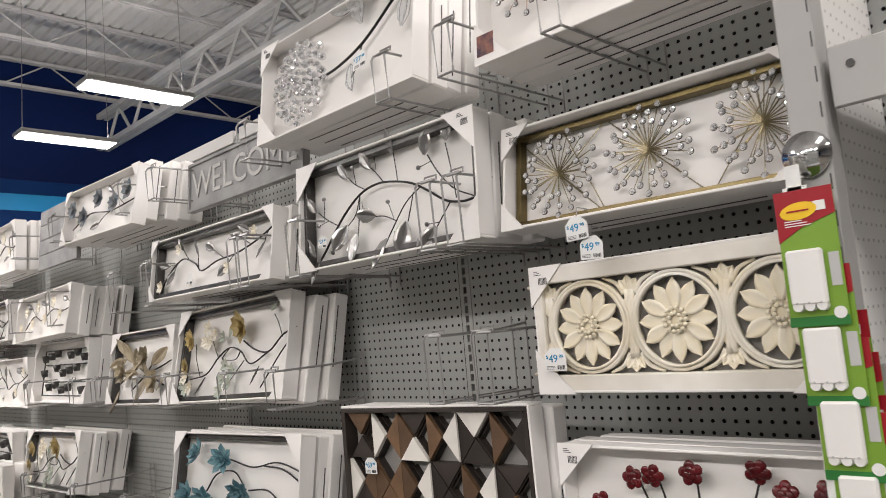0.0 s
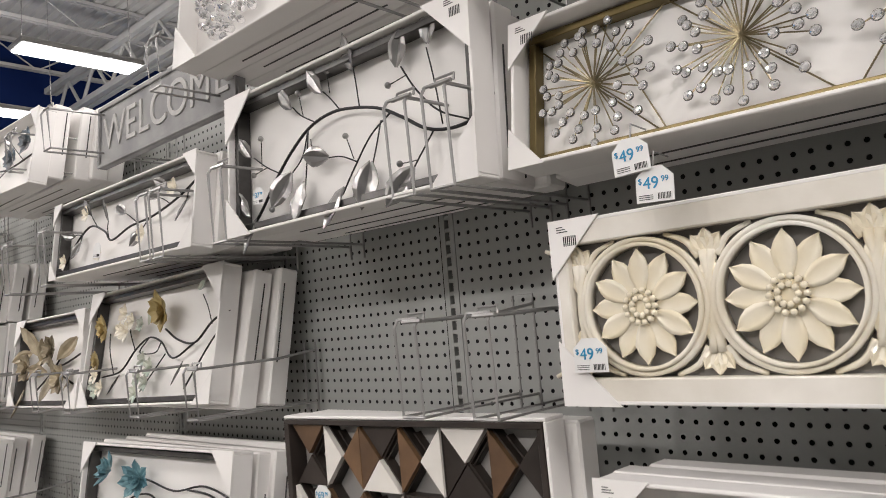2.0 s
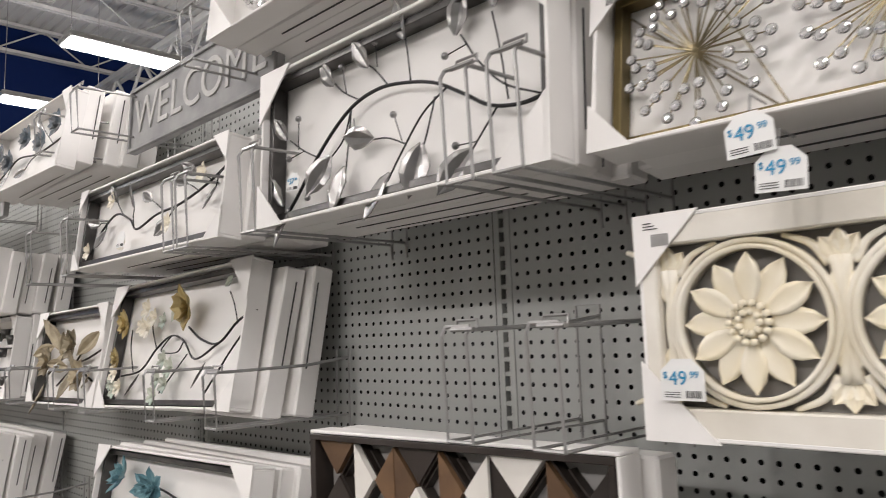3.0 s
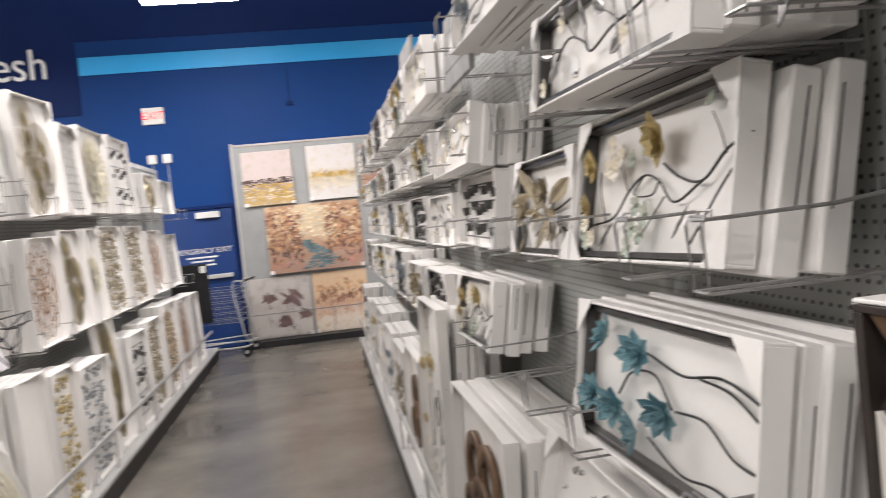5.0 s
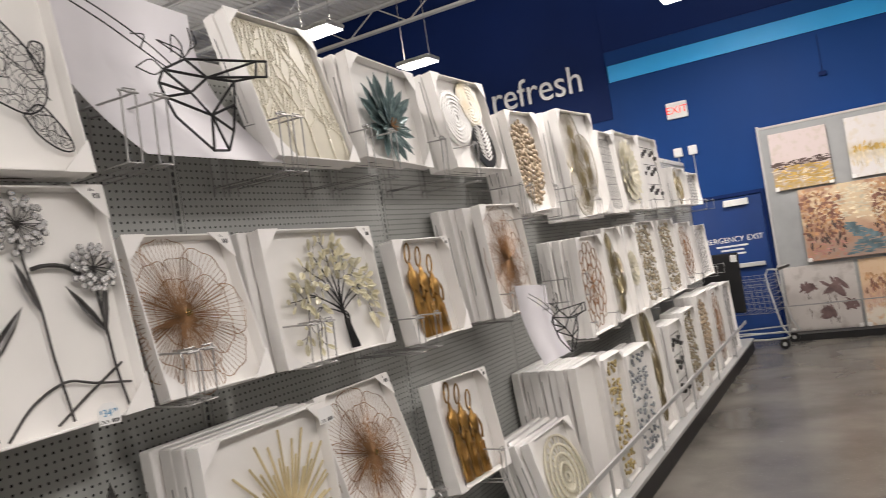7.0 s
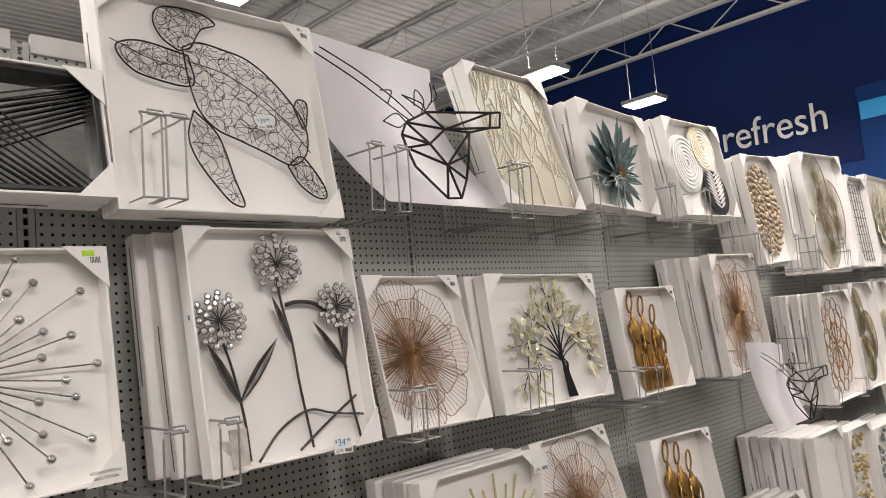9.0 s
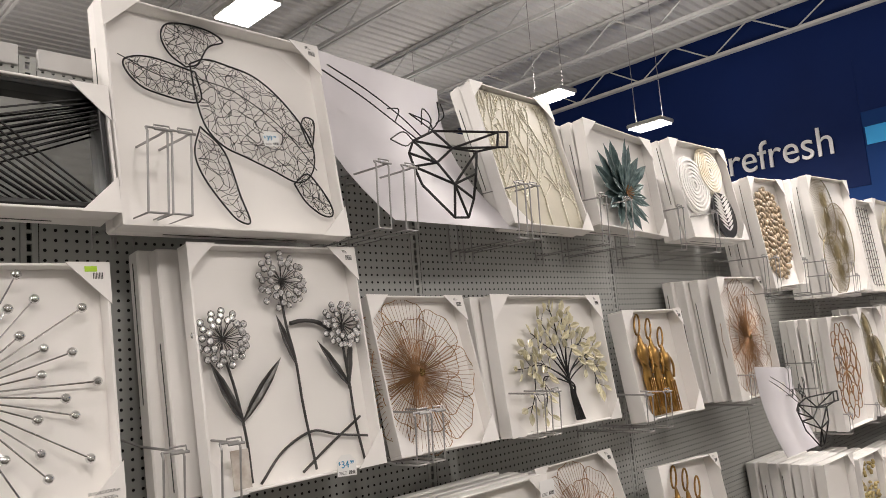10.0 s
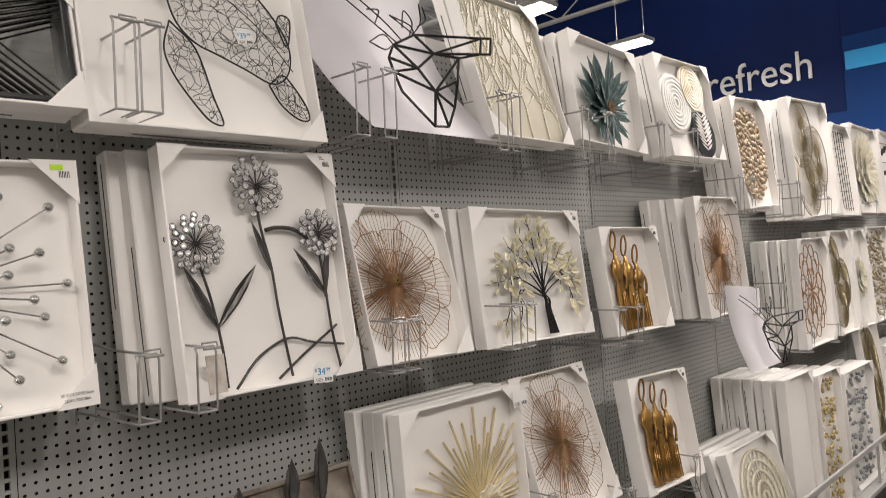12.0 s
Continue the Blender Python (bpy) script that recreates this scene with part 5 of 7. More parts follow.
def fans(r, W, H, w):
    s = min(W, H)
    for i, (u, v, q) in enumerate(((0.36, 0.72, 0.30), (0.64, 0.48, 0.31), (0.38, 0.27, 0.27))):
        bm = bmesh.new()
        wire_disc(bm, (u * W, v * H), q * s, w + 0.006 + 0.006 * i, 60, 0.1, H / W * 0.8 if H > W else 1.0, 0.0014)
        tagged(part("wire_fan", bm, PALEGOLD, r, "round fan of pale gold wires"), kind="stuff")


def lattice(r, W, H, w):
    s = min(W, H) * 0.45
    sq = H / W if H > W else 1.0
    bm = bmesh.new()
    for k, (n, q0, q1) in enumerate(((10, 0.02, 0.5), (10, 0.42, 0.8), (14, 0.72, 1.0))):
        for i in range(n):
            a = 2 * math.pi * (i + 0.5 * k) / n
            d = math.pi / n * 1.1
            P = lambda q, t: (W / 2 + s * q * math.cos(t), H / 2 + s * sq * q * math.sin(t), w + 0.016)
            tube(bm, smooth_line([P(q0, a), P((q0 + q1) / 2, a + d), P(q1, a), P((q0 + q1) / 2, a - d), P(q0, a)], 4), 0.0028, 5)
    part("lattice", bm, DARK if H < 0.6 else COPPER, r, "looped bronze wire lattice", True)


def grid(r, W, H, w):
    bm = bmesh.new()
    for k in range(7):
        tube(bm, [(W * (0.12 + 0.127 * k), 0.06 * H, w + 0.014), (W * (0.12 + 0.127 * k), 0.94 * H, w + 0.014)], 0.0022, 5)
    for k in range(10):
        tube(bm, [(0.1 * W, H * (0.08 + 0.093 * k), w + 0.018), (0.9 * W, H * (0.08 + 0.093 * k), w + 0.018)], 0.0022, 5)
    tagged(part("grid", bm, GUN, r, "dark wire grid"), kind="stuff")


def cream_disc(r, W, H, w):
    R = min(W, H) * 0.42
    pet = leaf_mesh("petal", R * 0.5, R * 0.3, CREAM, curl=0.2, thick=0.003)
    for k, (n, q) in enumerate(((18, 0.55), (14, 0.3), (9, 0.05))):
        for i in range(n):
            a = 360 * (i + 0.5 * k) / n
            piece("petal", pet, r, aim((W / 2 + R * q * math.cos(math.radians(a)), H / 2 + R * q * math.sin(math.radians(a)), w + 0.012 + 0.005 * k), a, 4 + 4 * k))


def lace(r, W, H, w):
    bm = bmesh.new()
    c = (0.58 * W, 0.55 * H)
    for k in range(5):
        ring(bm, c, 0.05 * k + 0.02, 0.05 * k + 0.032, w + 0.006, w + 0.014, 36)
    for k in range(26):
        a = 2 * math.pi * k / 26
        tube(bm, [(c[0] + 0.02 * math.cos(a), c[1] + 0.02 * math.sin(a), w + 0.01), (c[0] + 0.23 * math.cos(a), c[1] + 0.23 * math.sin(a), w + 0.01)], 0.004, 4)
    part("lace_disc", bm, CREAM, r, "cream pierced lace disc", True)


def ball_rays(r, W, H, w):
    bm = bmesh.new()
    rng = random.Random(2)
    c = Vector((0.42 * W, 0.50 * H, w + 0.012))
    tips = []
    for i in range(44):
        a = 2 * math.pi * i / 44
        q = W * (0.55, 0.30, 0.46, 0.38)[i % 4] * rng.uniform(0.93, 1.03)
        e = c + Vector((q * math.cos(a), min(max(q * math.sin(a), -0.45 * H), 0.45 * H), 0.010 + 0.012 * (i % 3)))
        e.x = min(e.x, 0.94 * W)
        e.x = max(e.x, 0.04 * W)
        tube(bm, [c, e], 0.0019, 5)
        tips.append(e)
    tagged(part("rod_burst", bm, CHROME, r, "thin chrome rods"), kind="stuff")
    bm = bmesh.new()
    bmesh.ops.create_icosphere(bm, subdivisions=2, radius=0.0108)
    me = mesh_of("chrome_ball", bm, CHROME, True)
    for e in tips:
        piece("chrome_ball", me, r, Matrix.Translation(e))
    bm = bmesh.new()
    box(bm, W - 0.052, W - 0.026, H - 0.020, H - 0.008, 0.0037, 0.0045, 0.0002)
    part("sale_sticker", bm, LIMES, r, "lime green sticker")
    sticker(r, W, H)
    for i, s in enumerate(("50.8X4.5X50.8cm", "20X1.75X20in")):
        text_part(s, 0.009, INK, r, pose(W - 0.042, 0.026 - 0.012 * i, 0.0042), depth=0.0002)


def dandelions(r, W, H, w):
    rng = random.Random(6)
    heads = ((0.15, 0.61, 0.068), (0.52, 0.85, 0.072), (0.87, 0.64, 0.062))
    stems = (((0.15, 0.58), (0.20, 0.40), (0.23, 0.20), (0.235, 0.03)), ((0.52, 0.80), (0.53, 0.66), (0.56, 0.50), (0.57, 0.30), (0.60, 0.03)), ((0.87, 0.60), (0.88, 0.40), (0.885, 0.20), (0.91, 0.03)),
             ((0.28, 0.02), (0.42, 0.13), (0.60, 0.19), (0.75, 0.16), (0.95, 0.13)), ((0.52, 0.03), (0.70, 0.12), (0.92, 0.22)))
    for q in stems:
        bm = bmesh.new()
        tube(bm, along(W, H, w + 0.014, q), 0.0036, 6)
        part("stem", bm, GUN, r, "grey metal stem", True)
    blade = leaf_mesh("leaf", 0.19, 0.032, GUN, curl=0.08, rows=7)
    for u, v, a, s in ((0.22, 0.27, 118, 0.9), (0.23, 0.28, 52, 0.95), (0.56, 0.48, 112, 0.75), (0.88, 0.36, 128, 0.85), (0.87, 0.36, 82, 0.8)):
        piece("leaf", blade, r, aim((u * W, v * H, w + 0.016), a, 2, 15, s))
    bm = bmesh.new()
    tube(bm, along(W, H, w + 0.018, ((0.80, 0.62), (0.72, 0.66), (0.62, 0.67), (0.55, 0.66))), 0.006, 6)
    part("leaf_blade", bm, GUN, r, "curved grey blade", True)
    for i, (u, v, R) in enumerate(heads):
        burst(r, (u * W, v * H, w + 0.012), R, 38, GUN, seed=30 + i, flat=0.5, s=1.45)
    tag(r, 0.73 * W, -0.012, 0.006, 0.060, "34.99", -4)
    bm = bmesh.new()
    box(bm, 0.10 * W, 0.19 * W, 0.012, 0.10, 0.004, 0.008)
    part("photo_card", bm, mat("photo_card_print", (0.40, 0.34, 0.29), 0.5, second=(0.62, 0.58, 0.53), scale=30), r, "small photo card on the carton")
    sticker(r, W, H)


def wire_flower(r, W, H, w):
    s, sx, sy = 1.0, (0.60 if W < 0.45 else 0.52) * W, 0.50 * H
    rng = random.Random(int(W * 1000))
    c = Vector(((0.38 if W < 0.45 else 0.49) * W, 0.49 * H, w + 0.014))
    bm = bmesh.new()
    for k, (n, q, lift) in enumerate(((8, 1.0, 0.0), (7, 0.74, 0.008), (6, 0.46, 0.014))):
        for i in range(n):
            a0 = 2 * math.pi * (i + 0.4 * k) / n
            h = math.pi / n * 1.25
            rim = []
            for j in range(15):
                t = -1 + 2 * j / 14
                rr = s * q * (0.74 + 0.26 * (1 - t ** 4)) * (1 + 0.022 * math.cos(t * 9.0))
                rim.append(c + Vector((sx * rr * math.cos(a0 + t * h), sy * rr * math.sin(a0 + t * h), lift + 0.006 * math.cos(t * 2))))
            tube(bm, [c] + rim + [c], 0.0014, 4)
            for j in range(1, 14):
                tube(bm, [c + Vector((0, 0, lift)), rim[j]], 0.0007, 4)
    part("petal_frame", bm, COPPER, r, "petals of thin bronze wire")
    bm = bmesh.new()
    ball(bm, (0, 0, 0), 0.0042)
    me = mesh_of("bead", bm, GOLD, True)
    for i in range(9):
        q = 0.013 * math.sqrt(i / 12)
        piece("bead", me, r, Matrix.Translation(c + Vector((q * math.cos(i * 2.4), q * math.sin(i * 2.4), 0.026))))
    sticker(r, W, H)


def tree(r, W, H, w):
    """A bundle of black rods that parts into boughs, with enamelled leaves set along each bough."""
    rng = random.Random(12)
    z = w + 0.016
    bm = bmesh.new()
    fork = (0.61, 0.31)
    boughs = ((0.17, 0.46, 0.40, 0.44), (0.24, 0.58, 0.44, 0.47), (0.33, 0.72, 0.48, 0.52), (0.42, 0.84, 0.53, 0.56), (0.53, 0.93, 0.57, 0.62), (0.63, 0.88, 0.62, 0.60), (0.72, 0.80, 0.66, 0.57),
              (0.82, 0.70, 0.70, 0.50), (0.91, 0.58, 0.76, 0.46), (0.93, 0.44, 0.78, 0.42), (0.90, 0.24, 0.83, 0.42), (0.22, 0.14, 0.33, 0.38), (0.34, 0.10, 0.42, 0.34))
    tips = []
    for k, (u, v, mu, mv) in enumerate(boughs):
        foot = (0.66 + (k - 6) * 0.006, 0.035)
        line = along(W, H, z + 0.002 * (k % 3), (foot, (fork[0] + 0.02 + (k - 6) * 0.003, 0.22), (fork[0] + (k - 6) * 0.003, fork[1] + 0.13 * (1 - abs(k - 5) / 7)), (mu + 0.02 * (k % 3 - 1), mv + 0.05 * (k % 2) + 0.05), ((mu + u) / 2 + 0.01, (mv + v) / 2 + 0.02), (u, v)), 5)
        tube(bm, line, 0.0036, 5, taper=0.5)
        n = len(line)
        for j in range(4):
            p = line[int(n * (0.54 + 0.12 * j))]
            d = line[-1] - line[int(n * 0.6)]
            a = math.degrees(math.atan2(d.y, d.x)) + (50 if (j + k) % 2 else -50)
            e = p + Vector((math.cos(math.radians(a)), math.sin(math.radians(a)), 0.1)) * rng.uniform(0.022, 0.042)
            tube(bm, [p, e], 0.0014, 4)
            tips.append((e, a))
            tips.append((p, a + (-95 if (j + k) % 2 else 95)))
        d = line[-1] - line[-3]
        tips.append((line[-1], math.degrees(math.atan2(d.y, d.x))))
    part("branch_frame", bm, BLACK, r, "black metal trunk with its boughs")
    for e, a in tips:
        e.x, e.y = min(max(e.x, 0.07 * W), 0.93 * W), min(max(e.y, 0.06 * H), 0.90 * H)
        piece("leaf", LEAF_CREAM, r, aim(e + Vector((0, 0, 0.003)), a + rng.uniform(-25, 25), rng.uniform(0, 20), rng.uniform(-30, 30), rng.uniform(1.0, 1.4)))
    sticker(r, W, H)


def people(r, W, H, w):
    def lathe(bm, prof, c):
        rings = []
        for v, q in prof:
            rings.append([bm.verts.new((c[0] + q * math.cos(2 * math.pi * j / 10), v, c[1] + 0.5 * q * math.sin(2 * math.pi * j / 10))) for j in range(10)])
        for a, b in zip(rings, rings[1:]):
            for j in range(10):
                bm.faces.new((a[j], b[j], b[(j + 1) % 10], a[(j + 1) % 10]))
        bm.faces.new(rings[0])
        bm.faces.new(rings[-1][::-1])
    for i, (u, s) in enumerate(((0.33, 1.12), (0.50, 1.06), (0.67, 0.94))):
        bm = bmesh.new()
        h = 0.62 * H * s
        lathe(bm, ((0.03 * H, 0.028), (0.03 * H + h * 0.25, 0.026), (0.03 * H + h * 0.5, 0.031), (0.03 * H + h * 0.66, 0.022), (0.03 * H + h * 0.8, 0.035), (0.03 * H + h * 0.9, 0.038), (0.03 * H + h * 0.97, 0.018), (0.03 * H + h * 1.1, 0.007)),
              (u * W, w + 0.022))
        d = part("figure", bm, BRONZEG, r, "slender golden figure shape", True)
        bm = bmesh.new()
        c = Vector((u * W, 0.03 * H + h * 1.22, w + 0.024))
        tube(bm, [c + Vector((0.021 * math.cos(t) + 0.014 * math.sin(t), 0.044 * math.sin(t), 0)) for t in [2 * math.pi * k / 16 for k in range(16)]], 0.0045, 5, closed=True)
        tube(bm, smooth_line([(u * W - 0.024, 0.03 * H + h * 0.96, w + 0.024), (u * W - 0.045, 0.03 * H + h * 0.8, w + 0.028), (u * W - 0.012, 0.03 * H + h * 0.66, w + 0.034)], 4), 0.006, 5)
        tube(bm, smooth_line([(u * W + 0.026, 0.03 * H + h * 0.95, w + 0.024), (u * W + 0.046, 0.03 * H + h * 0.76, w + 0.030), (u * W + 0.020, 0.03 * H + h * 0.55, w + 0.036)], 4), 0.006, 5)
        for q in (-0.016, 0.0, 0.016):
            tube(bm, [(u * W + q, 0.032 * H, w + 0.038), (u * W + q * 0.9, 0.03 * H + h * 0.5, w + 0.037)], 0.0035, 5)
        part("loop", bm, BRONZEG, d, smooth=True)
    sticker(r, W, H)


RAYGOLD = mat("ray_gold_wash", (0.62, 0.52, 0.31), 0.45, metal=0.2, vary=0.2, scale=12)


def rays(r, W, H, w):
    rng = random.Random(1)
    bm = bmesh.new()
    c = Vector((0.62 * W, 0.30 * H, w + 0.012))
    for i in range(64):
        a = 2 * math.pi * i / 64
        q = min(W, H) * 0.62 * (1.0, 0.72, 0.88, 0.6)[i % 4]
        e = c + Vector((q * math.cos(a), q * math.sin(a), 0.004 * (i % 3)))
        e.x, e.y = min(max(e.x, 0.02), W - 0.02), min(max(e.y, 0.02), H - 0.02)
        tube(bm, [c, e], 0.0040, 5)
    tagged(part("ray_burst", bm, RAYGOLD, r, "pale gold rays"), kind="stuff")
    piece("flower", blossom("flower", 0.075, 8, IVORY, layers=3, cup=0.3, centre=0.12), r, Matrix.Translation(c + Vector((0, 0, 0.02))))
    tag(r, W - 0.012, H - 0.07, 0.01, 0.075, "", 0, False)


ART = {"vine": vine, "vine_b": vine_b, "white_flowers": white_flowers, "mixed_flowers": mixed_flowers, "gold_leaves": gold_leaves, "blue_grey": blue_grey,
       "blue_flowers": blue_flowers, "red_flowers": red_flowers, "cups": cups, "gold_bursts": gold_bursts, "pink_bursts": pink_bursts, "crystal_spray": crystal_spray,
       "medallions": medallions, "triangles": triangles, "studs": studs, "wreath": wreath, "line_mirror": line_mirror, "turtle": turtle, "coral": coral,
       "teal_fan": teal_fan, "discs": discs, "shells": shells, "pebbles_dark": pebbles(TAUPE, 230), "pebbles_gold": pebbles(OCHRE), "pebbles_blue": pebbles(BLUEGR),
       "fans": fans, "lattice": lattice, "grid": grid, "cream_disc": cream_disc, "lace": lace, "ball_rays": ball_rays, "dandelions": dandelions,
       "wire_flower": wire_flower, "tree": tree, "people": people, "rays": rays}

# ---- the shelves, box by box ----
def put(side, y0, y1, z0, z1, xf, kind, label, D=0.05, n=0, lean=2.0, rim=None, corners=True, name="boxed_wall_art", roll=0.0, slip=0.0, gap=0.0, rim_at=-0.012, **k):
    """A tray between y0 and y1 with its front at xf, the stack behind it, and its picture."""
    W, H = abs(y1 - y0), z1 - z0
    at = (xf, y0, z0)
    r = tray(name, facing(side, at, lean) @ pose(0, 0, 0, 0, 0, roll), W, H, D, label, corners=corners, rim=rim, rim_at=rim_at)
    if n:
        stack(side, at, W, H, D, n, lean, slip, gap)
    if kind in ART:
        ART[kind](r, W, H, -D + 0.007, **k)
    return r


# the run on the right, top row
put("R", 1.967, 1.335, 2.228, 2.513, 1.50, "crystal_spray", "white carton with a crystal flower spray and glass leaves", n=3, lean=6.9, roll=0.4)
put("R", 1.165, 0.56, 2.205, 2.475, 1.52, "pink_bursts", "white carton with rose-gold starbursts behind its rim", n=3, lean=5)
put("R", 3.606, 2.858, 2.183, 2.413, 1.52, "blue_grey", "white carton with blue-grey metal flowers on a pale card", n=4, lean=8.8, roll=-1.7)
# second row
put("R", 1.203, 0.575, 1.874, 2.094, 1.60, "gold_bursts", "gold-framed panel of three jewelled brass starbursts in a white carton", n=2, lean=7, rim=BRASSF, roll=-0.8, rim_at=-0.032, D=0.062)
put("R", 1.885, 1.227, 1.865, 2.149, 1.555, "vine", "white carton with a silver-leaved vine in a dark frame", n=3, lean=2.4, rim=GUN)
put("R", 2.828, 2.03, 1.872, 2.086, 1.555, "vine_b", "white carton with a grey-leaved branch in a dark frame", n=4, lean=6.5, rim=GUN, roll=-0.2)
put("R", 4.413, 3.675, 1.802, 2.024, 1.555, "white_flowers", "white carton with small white metal flowers on a branch", n=4, lean=9, roll=1.2)
# third row
put("R", 1.165, 0.59, 1.535, 1.79, 1.63, "medallions", "carved ivory panel of three flower medallions in a white wood frame", n=1, lean=0, D=0.035)
put("R", 2.815, 2.103, 1.508, 1.832, 1.615, "mixed_flowers", "white carton with ochre and mint metal flowers on dark stems", n=2, lean=11, rim=GUN, roll=1.6, slip=-0.015, gap=0.015)
put("R", 3.432, 2.859, 1.497, 1.786, 1.625, "gold_leaves", "white carton with taupe and gold metal lilies in a dark frame", n=2, lean=8.4, rim=GUN, roll=0.8)
put("R", 4.395, 3.674, 1.507, 1.798, 1.625, "cups", "white carton with rows of small grey cups on black rails", n=3, lean=6.9, roll=-0.5)
# fourth row
put("R", 1.13, 0.54, 1.12, 1.437, 1.62, "red_flowers", "white carton with red enamel flowers on dark stems", n=2, lean=1)
put("R", 1.862, 1.211, 0.996, 1.501, 1.65, "triangles", "mosaic panel of wooden triangles in a dark frame", n=1, lean=0, D=0.048, corners=False, roll=1)
put("R", 2.79, 2.02, 1.10, 1.415, 1.575, "blue_flowers", "white carton with teal metal flowers on black stems", n=3, lean=9, rim=GUN, roll=1)
put("R", 4.404, 3.701, 1.109, 1.373, 1.575, "mixed_flowers", "white carton with small painted flowers in a dark frame", n=3, lean=10, rim=GUN, roll=1.3)
# farther along, rows of cartons
far_kinds = ("white_flowers", "mixed_flowers", "vine_b", "cups", "gold_leaves", "blue_grey")
k = 0
for z0, h, xf, ys in ((2.16, 0.26, 1.53, (4.95, 5.75, 6.5, 7.3, 8.1, 8.95, 9.8)), (1.83, 0.22, 1.56, (5.15, 5.95, 6.8, 7.6, 8.45, 9.3, 10.1)),
                      (1.48, 0.29, 1.62, (5.15, 6.0, 6.85, 7.7, 8.55, 9.4, 10.2)), (1.07, 0.33, 1.56, (5.1, 5.95, 6.8, 7.65, 8.5, 9.35, 10.2))):
    for y in ys:
        put("R", y, y - random.uniform(0.62, 0.74), z0, z0 + h * random.uniform(0.85, 1.05), xf, far_kinds[k % 6],
            "white carton of metal flower art on a far shelf", n=2 + k % 3, lean=1, rim=GUN if k % 2 else None)
        k += 1
# standing on the base deck
put("R", 3.10, 2.30, 0.56, 1.03, 1.49, "studs", "white carton with chrome studs leaning on the shelf", n=4, lean=14)
put("R", 4.25, 3.30, 0.17, 0.92, 1.47, "wreath", "tall white carton with a brown wooden ring wreath", n=5, lean=3)
put("R", 5.00, 4.35, 0.17, 1.22, 1.45, "mixed_flowers", "tall white carton with mint metal flowers", n=4, lean=2)
put("R", 5.75, 5.10, 0.17, 0.85, 1.44, "wreath", "tall white carton with a brown twig wreath", n=3, lean=2)
for y in (6.5, 7.25, 8.0, 8.75, 9.5, 10.2):
    put("R", y, y - 0.62, 0.17, random.uniform(0.75, 1.0), 1.44, far_kinds[k % 6], "tall white carton of wall art on the base deck", n=3, lean=2)
    k += 1

# the run on the left, top row
put("L", 1.071, 1.641, 2.08, 2.384, -0.70, "line_mirror", "mirror in a black frame crossed by black metal rods", n=1, lean=9.6, corners=True, roll=0.8)
put("L", 1.646, 2.266, 2.062, 2.65, -0.70, "turtle", "white carton with a black wire sea turtle", n=1, lean=9.4, roll=0.2)
put("L", 2.938, 3.397, 2.135, 2.708, -0.66, "coral", "cream panel of raised branching coral in a white carton", n=1, lean=15.6, roll=-0.5)
put("L", 3.502, 4.019, 2.168, 2.621, -0.69, "teal_fan", "white carton with a teal feathered metal flower", n=2, lean=6.2, roll=-3)
put("L", 4.275, 4.864, 2.153, 2.651, -0.69, "discs", "white carton with white carved discs", n=2, lean=8.1, roll=1.2)
put("L", 4.944, 5.414, 1.906, 2.506, -0.62, "shells", "white carton with a round shell bead mosaic", n=3, lean=5.3, roll=3.3)
put("L", 5.75, 6.50, 1.856, 2.592, -0.62, "fans", "white carton with overlapping pale gold wire fans", n=3, lean=2.7, roll=3)
put("L", 6.56, 6.98, 1.88, 2.52, -0.62, "grid", "white carton with a dark wire grid", n=1, lean=4)
put("L", 7.00, 7.72, 1.90, 2.56, -0.62, "cream_disc", "white carton with a cream disc of petals", n=3, lean=4)
put("L", 7.80, 8.50, 1.91, 2.58, -0.62, "cups", "white carton with dark metal cups", n=4, lean=4)
put("L", 8.95, 9.55, 1.93, 2.33, -0.62, "fans", "white carton with metal fans on the far shelf", n=2, lean=4)
put("L", 9.65, 10.3, 1.93, 2.30, -0.62, "grid", "white carton with a metal grid on the far shelf", n=2, lean=4)
# second row
put("L", 1.115, 1.64, 1.466, 1.975, -0.715, "ball_rays", "white carton with chrome balls on thin rods", n=2, lean=4.2, roll=1)
put("L", 1.82, 2.323, 1.442, 2.04, -0.68, "dandelions", "white carton with three jewelled dandelions on grey stems", n=2, lean=7, roll=0.5, slip=-0.03, gap=0.03)
put("L", 2.389, 2.791, 1.447, 1.925, -0.69, "wire_flower", "white carton with a bronze wire flower", n=0, lean=14.2, roll=-1)
put("L", 2.872, 3.511, 1.432, 1.904, -0.70, "tree", "white carton with a black tree of cream leaves", n=2, lean=6, roll=-0.8, slip=-0.012, gap=0.008)
put("L", 3.671, 4.155, 1.384, 1.833, -0.69, "people", "white carton with golden standing figures", n=0, lean=7.6, D=0.07, roll=-0.2)
put("L", 4.432, 4.944, 1.384, 1.967, -0.64, "wire_flower", "white carton with a copper wire flower", n=3, lean=4.5, roll=0.7, slip=-0.03, gap=0.022)
put("L", 5.60, 6.15, 1.09, 1.735, -0.60, "lattice", "white carton with a bronze looped lattice", n=4, lean=1.7, roll=0.5)
put("L", 6.25, 6.72, 1.10, 1.78, -0.60, "fans", "white carton with gold wire loops", n=2, lean=4)
put("L", 6.78, 7.12, 1.10, 1.78, -0.60, "cream_disc", "white carton with a cream petal disc", n=2, lean=4)
put("L", 7.15, 7.80, 1.10, 1.80, -0.60, "pebbles_dark", "white carton with a dark pebble mosaic", n=2, lean=4)
put("L", 7.95, 8.60, 1.10, 1.80, -0.60, "pebbles_dark", "white carton with a brown pebble mosaic", n=2, lean=4)
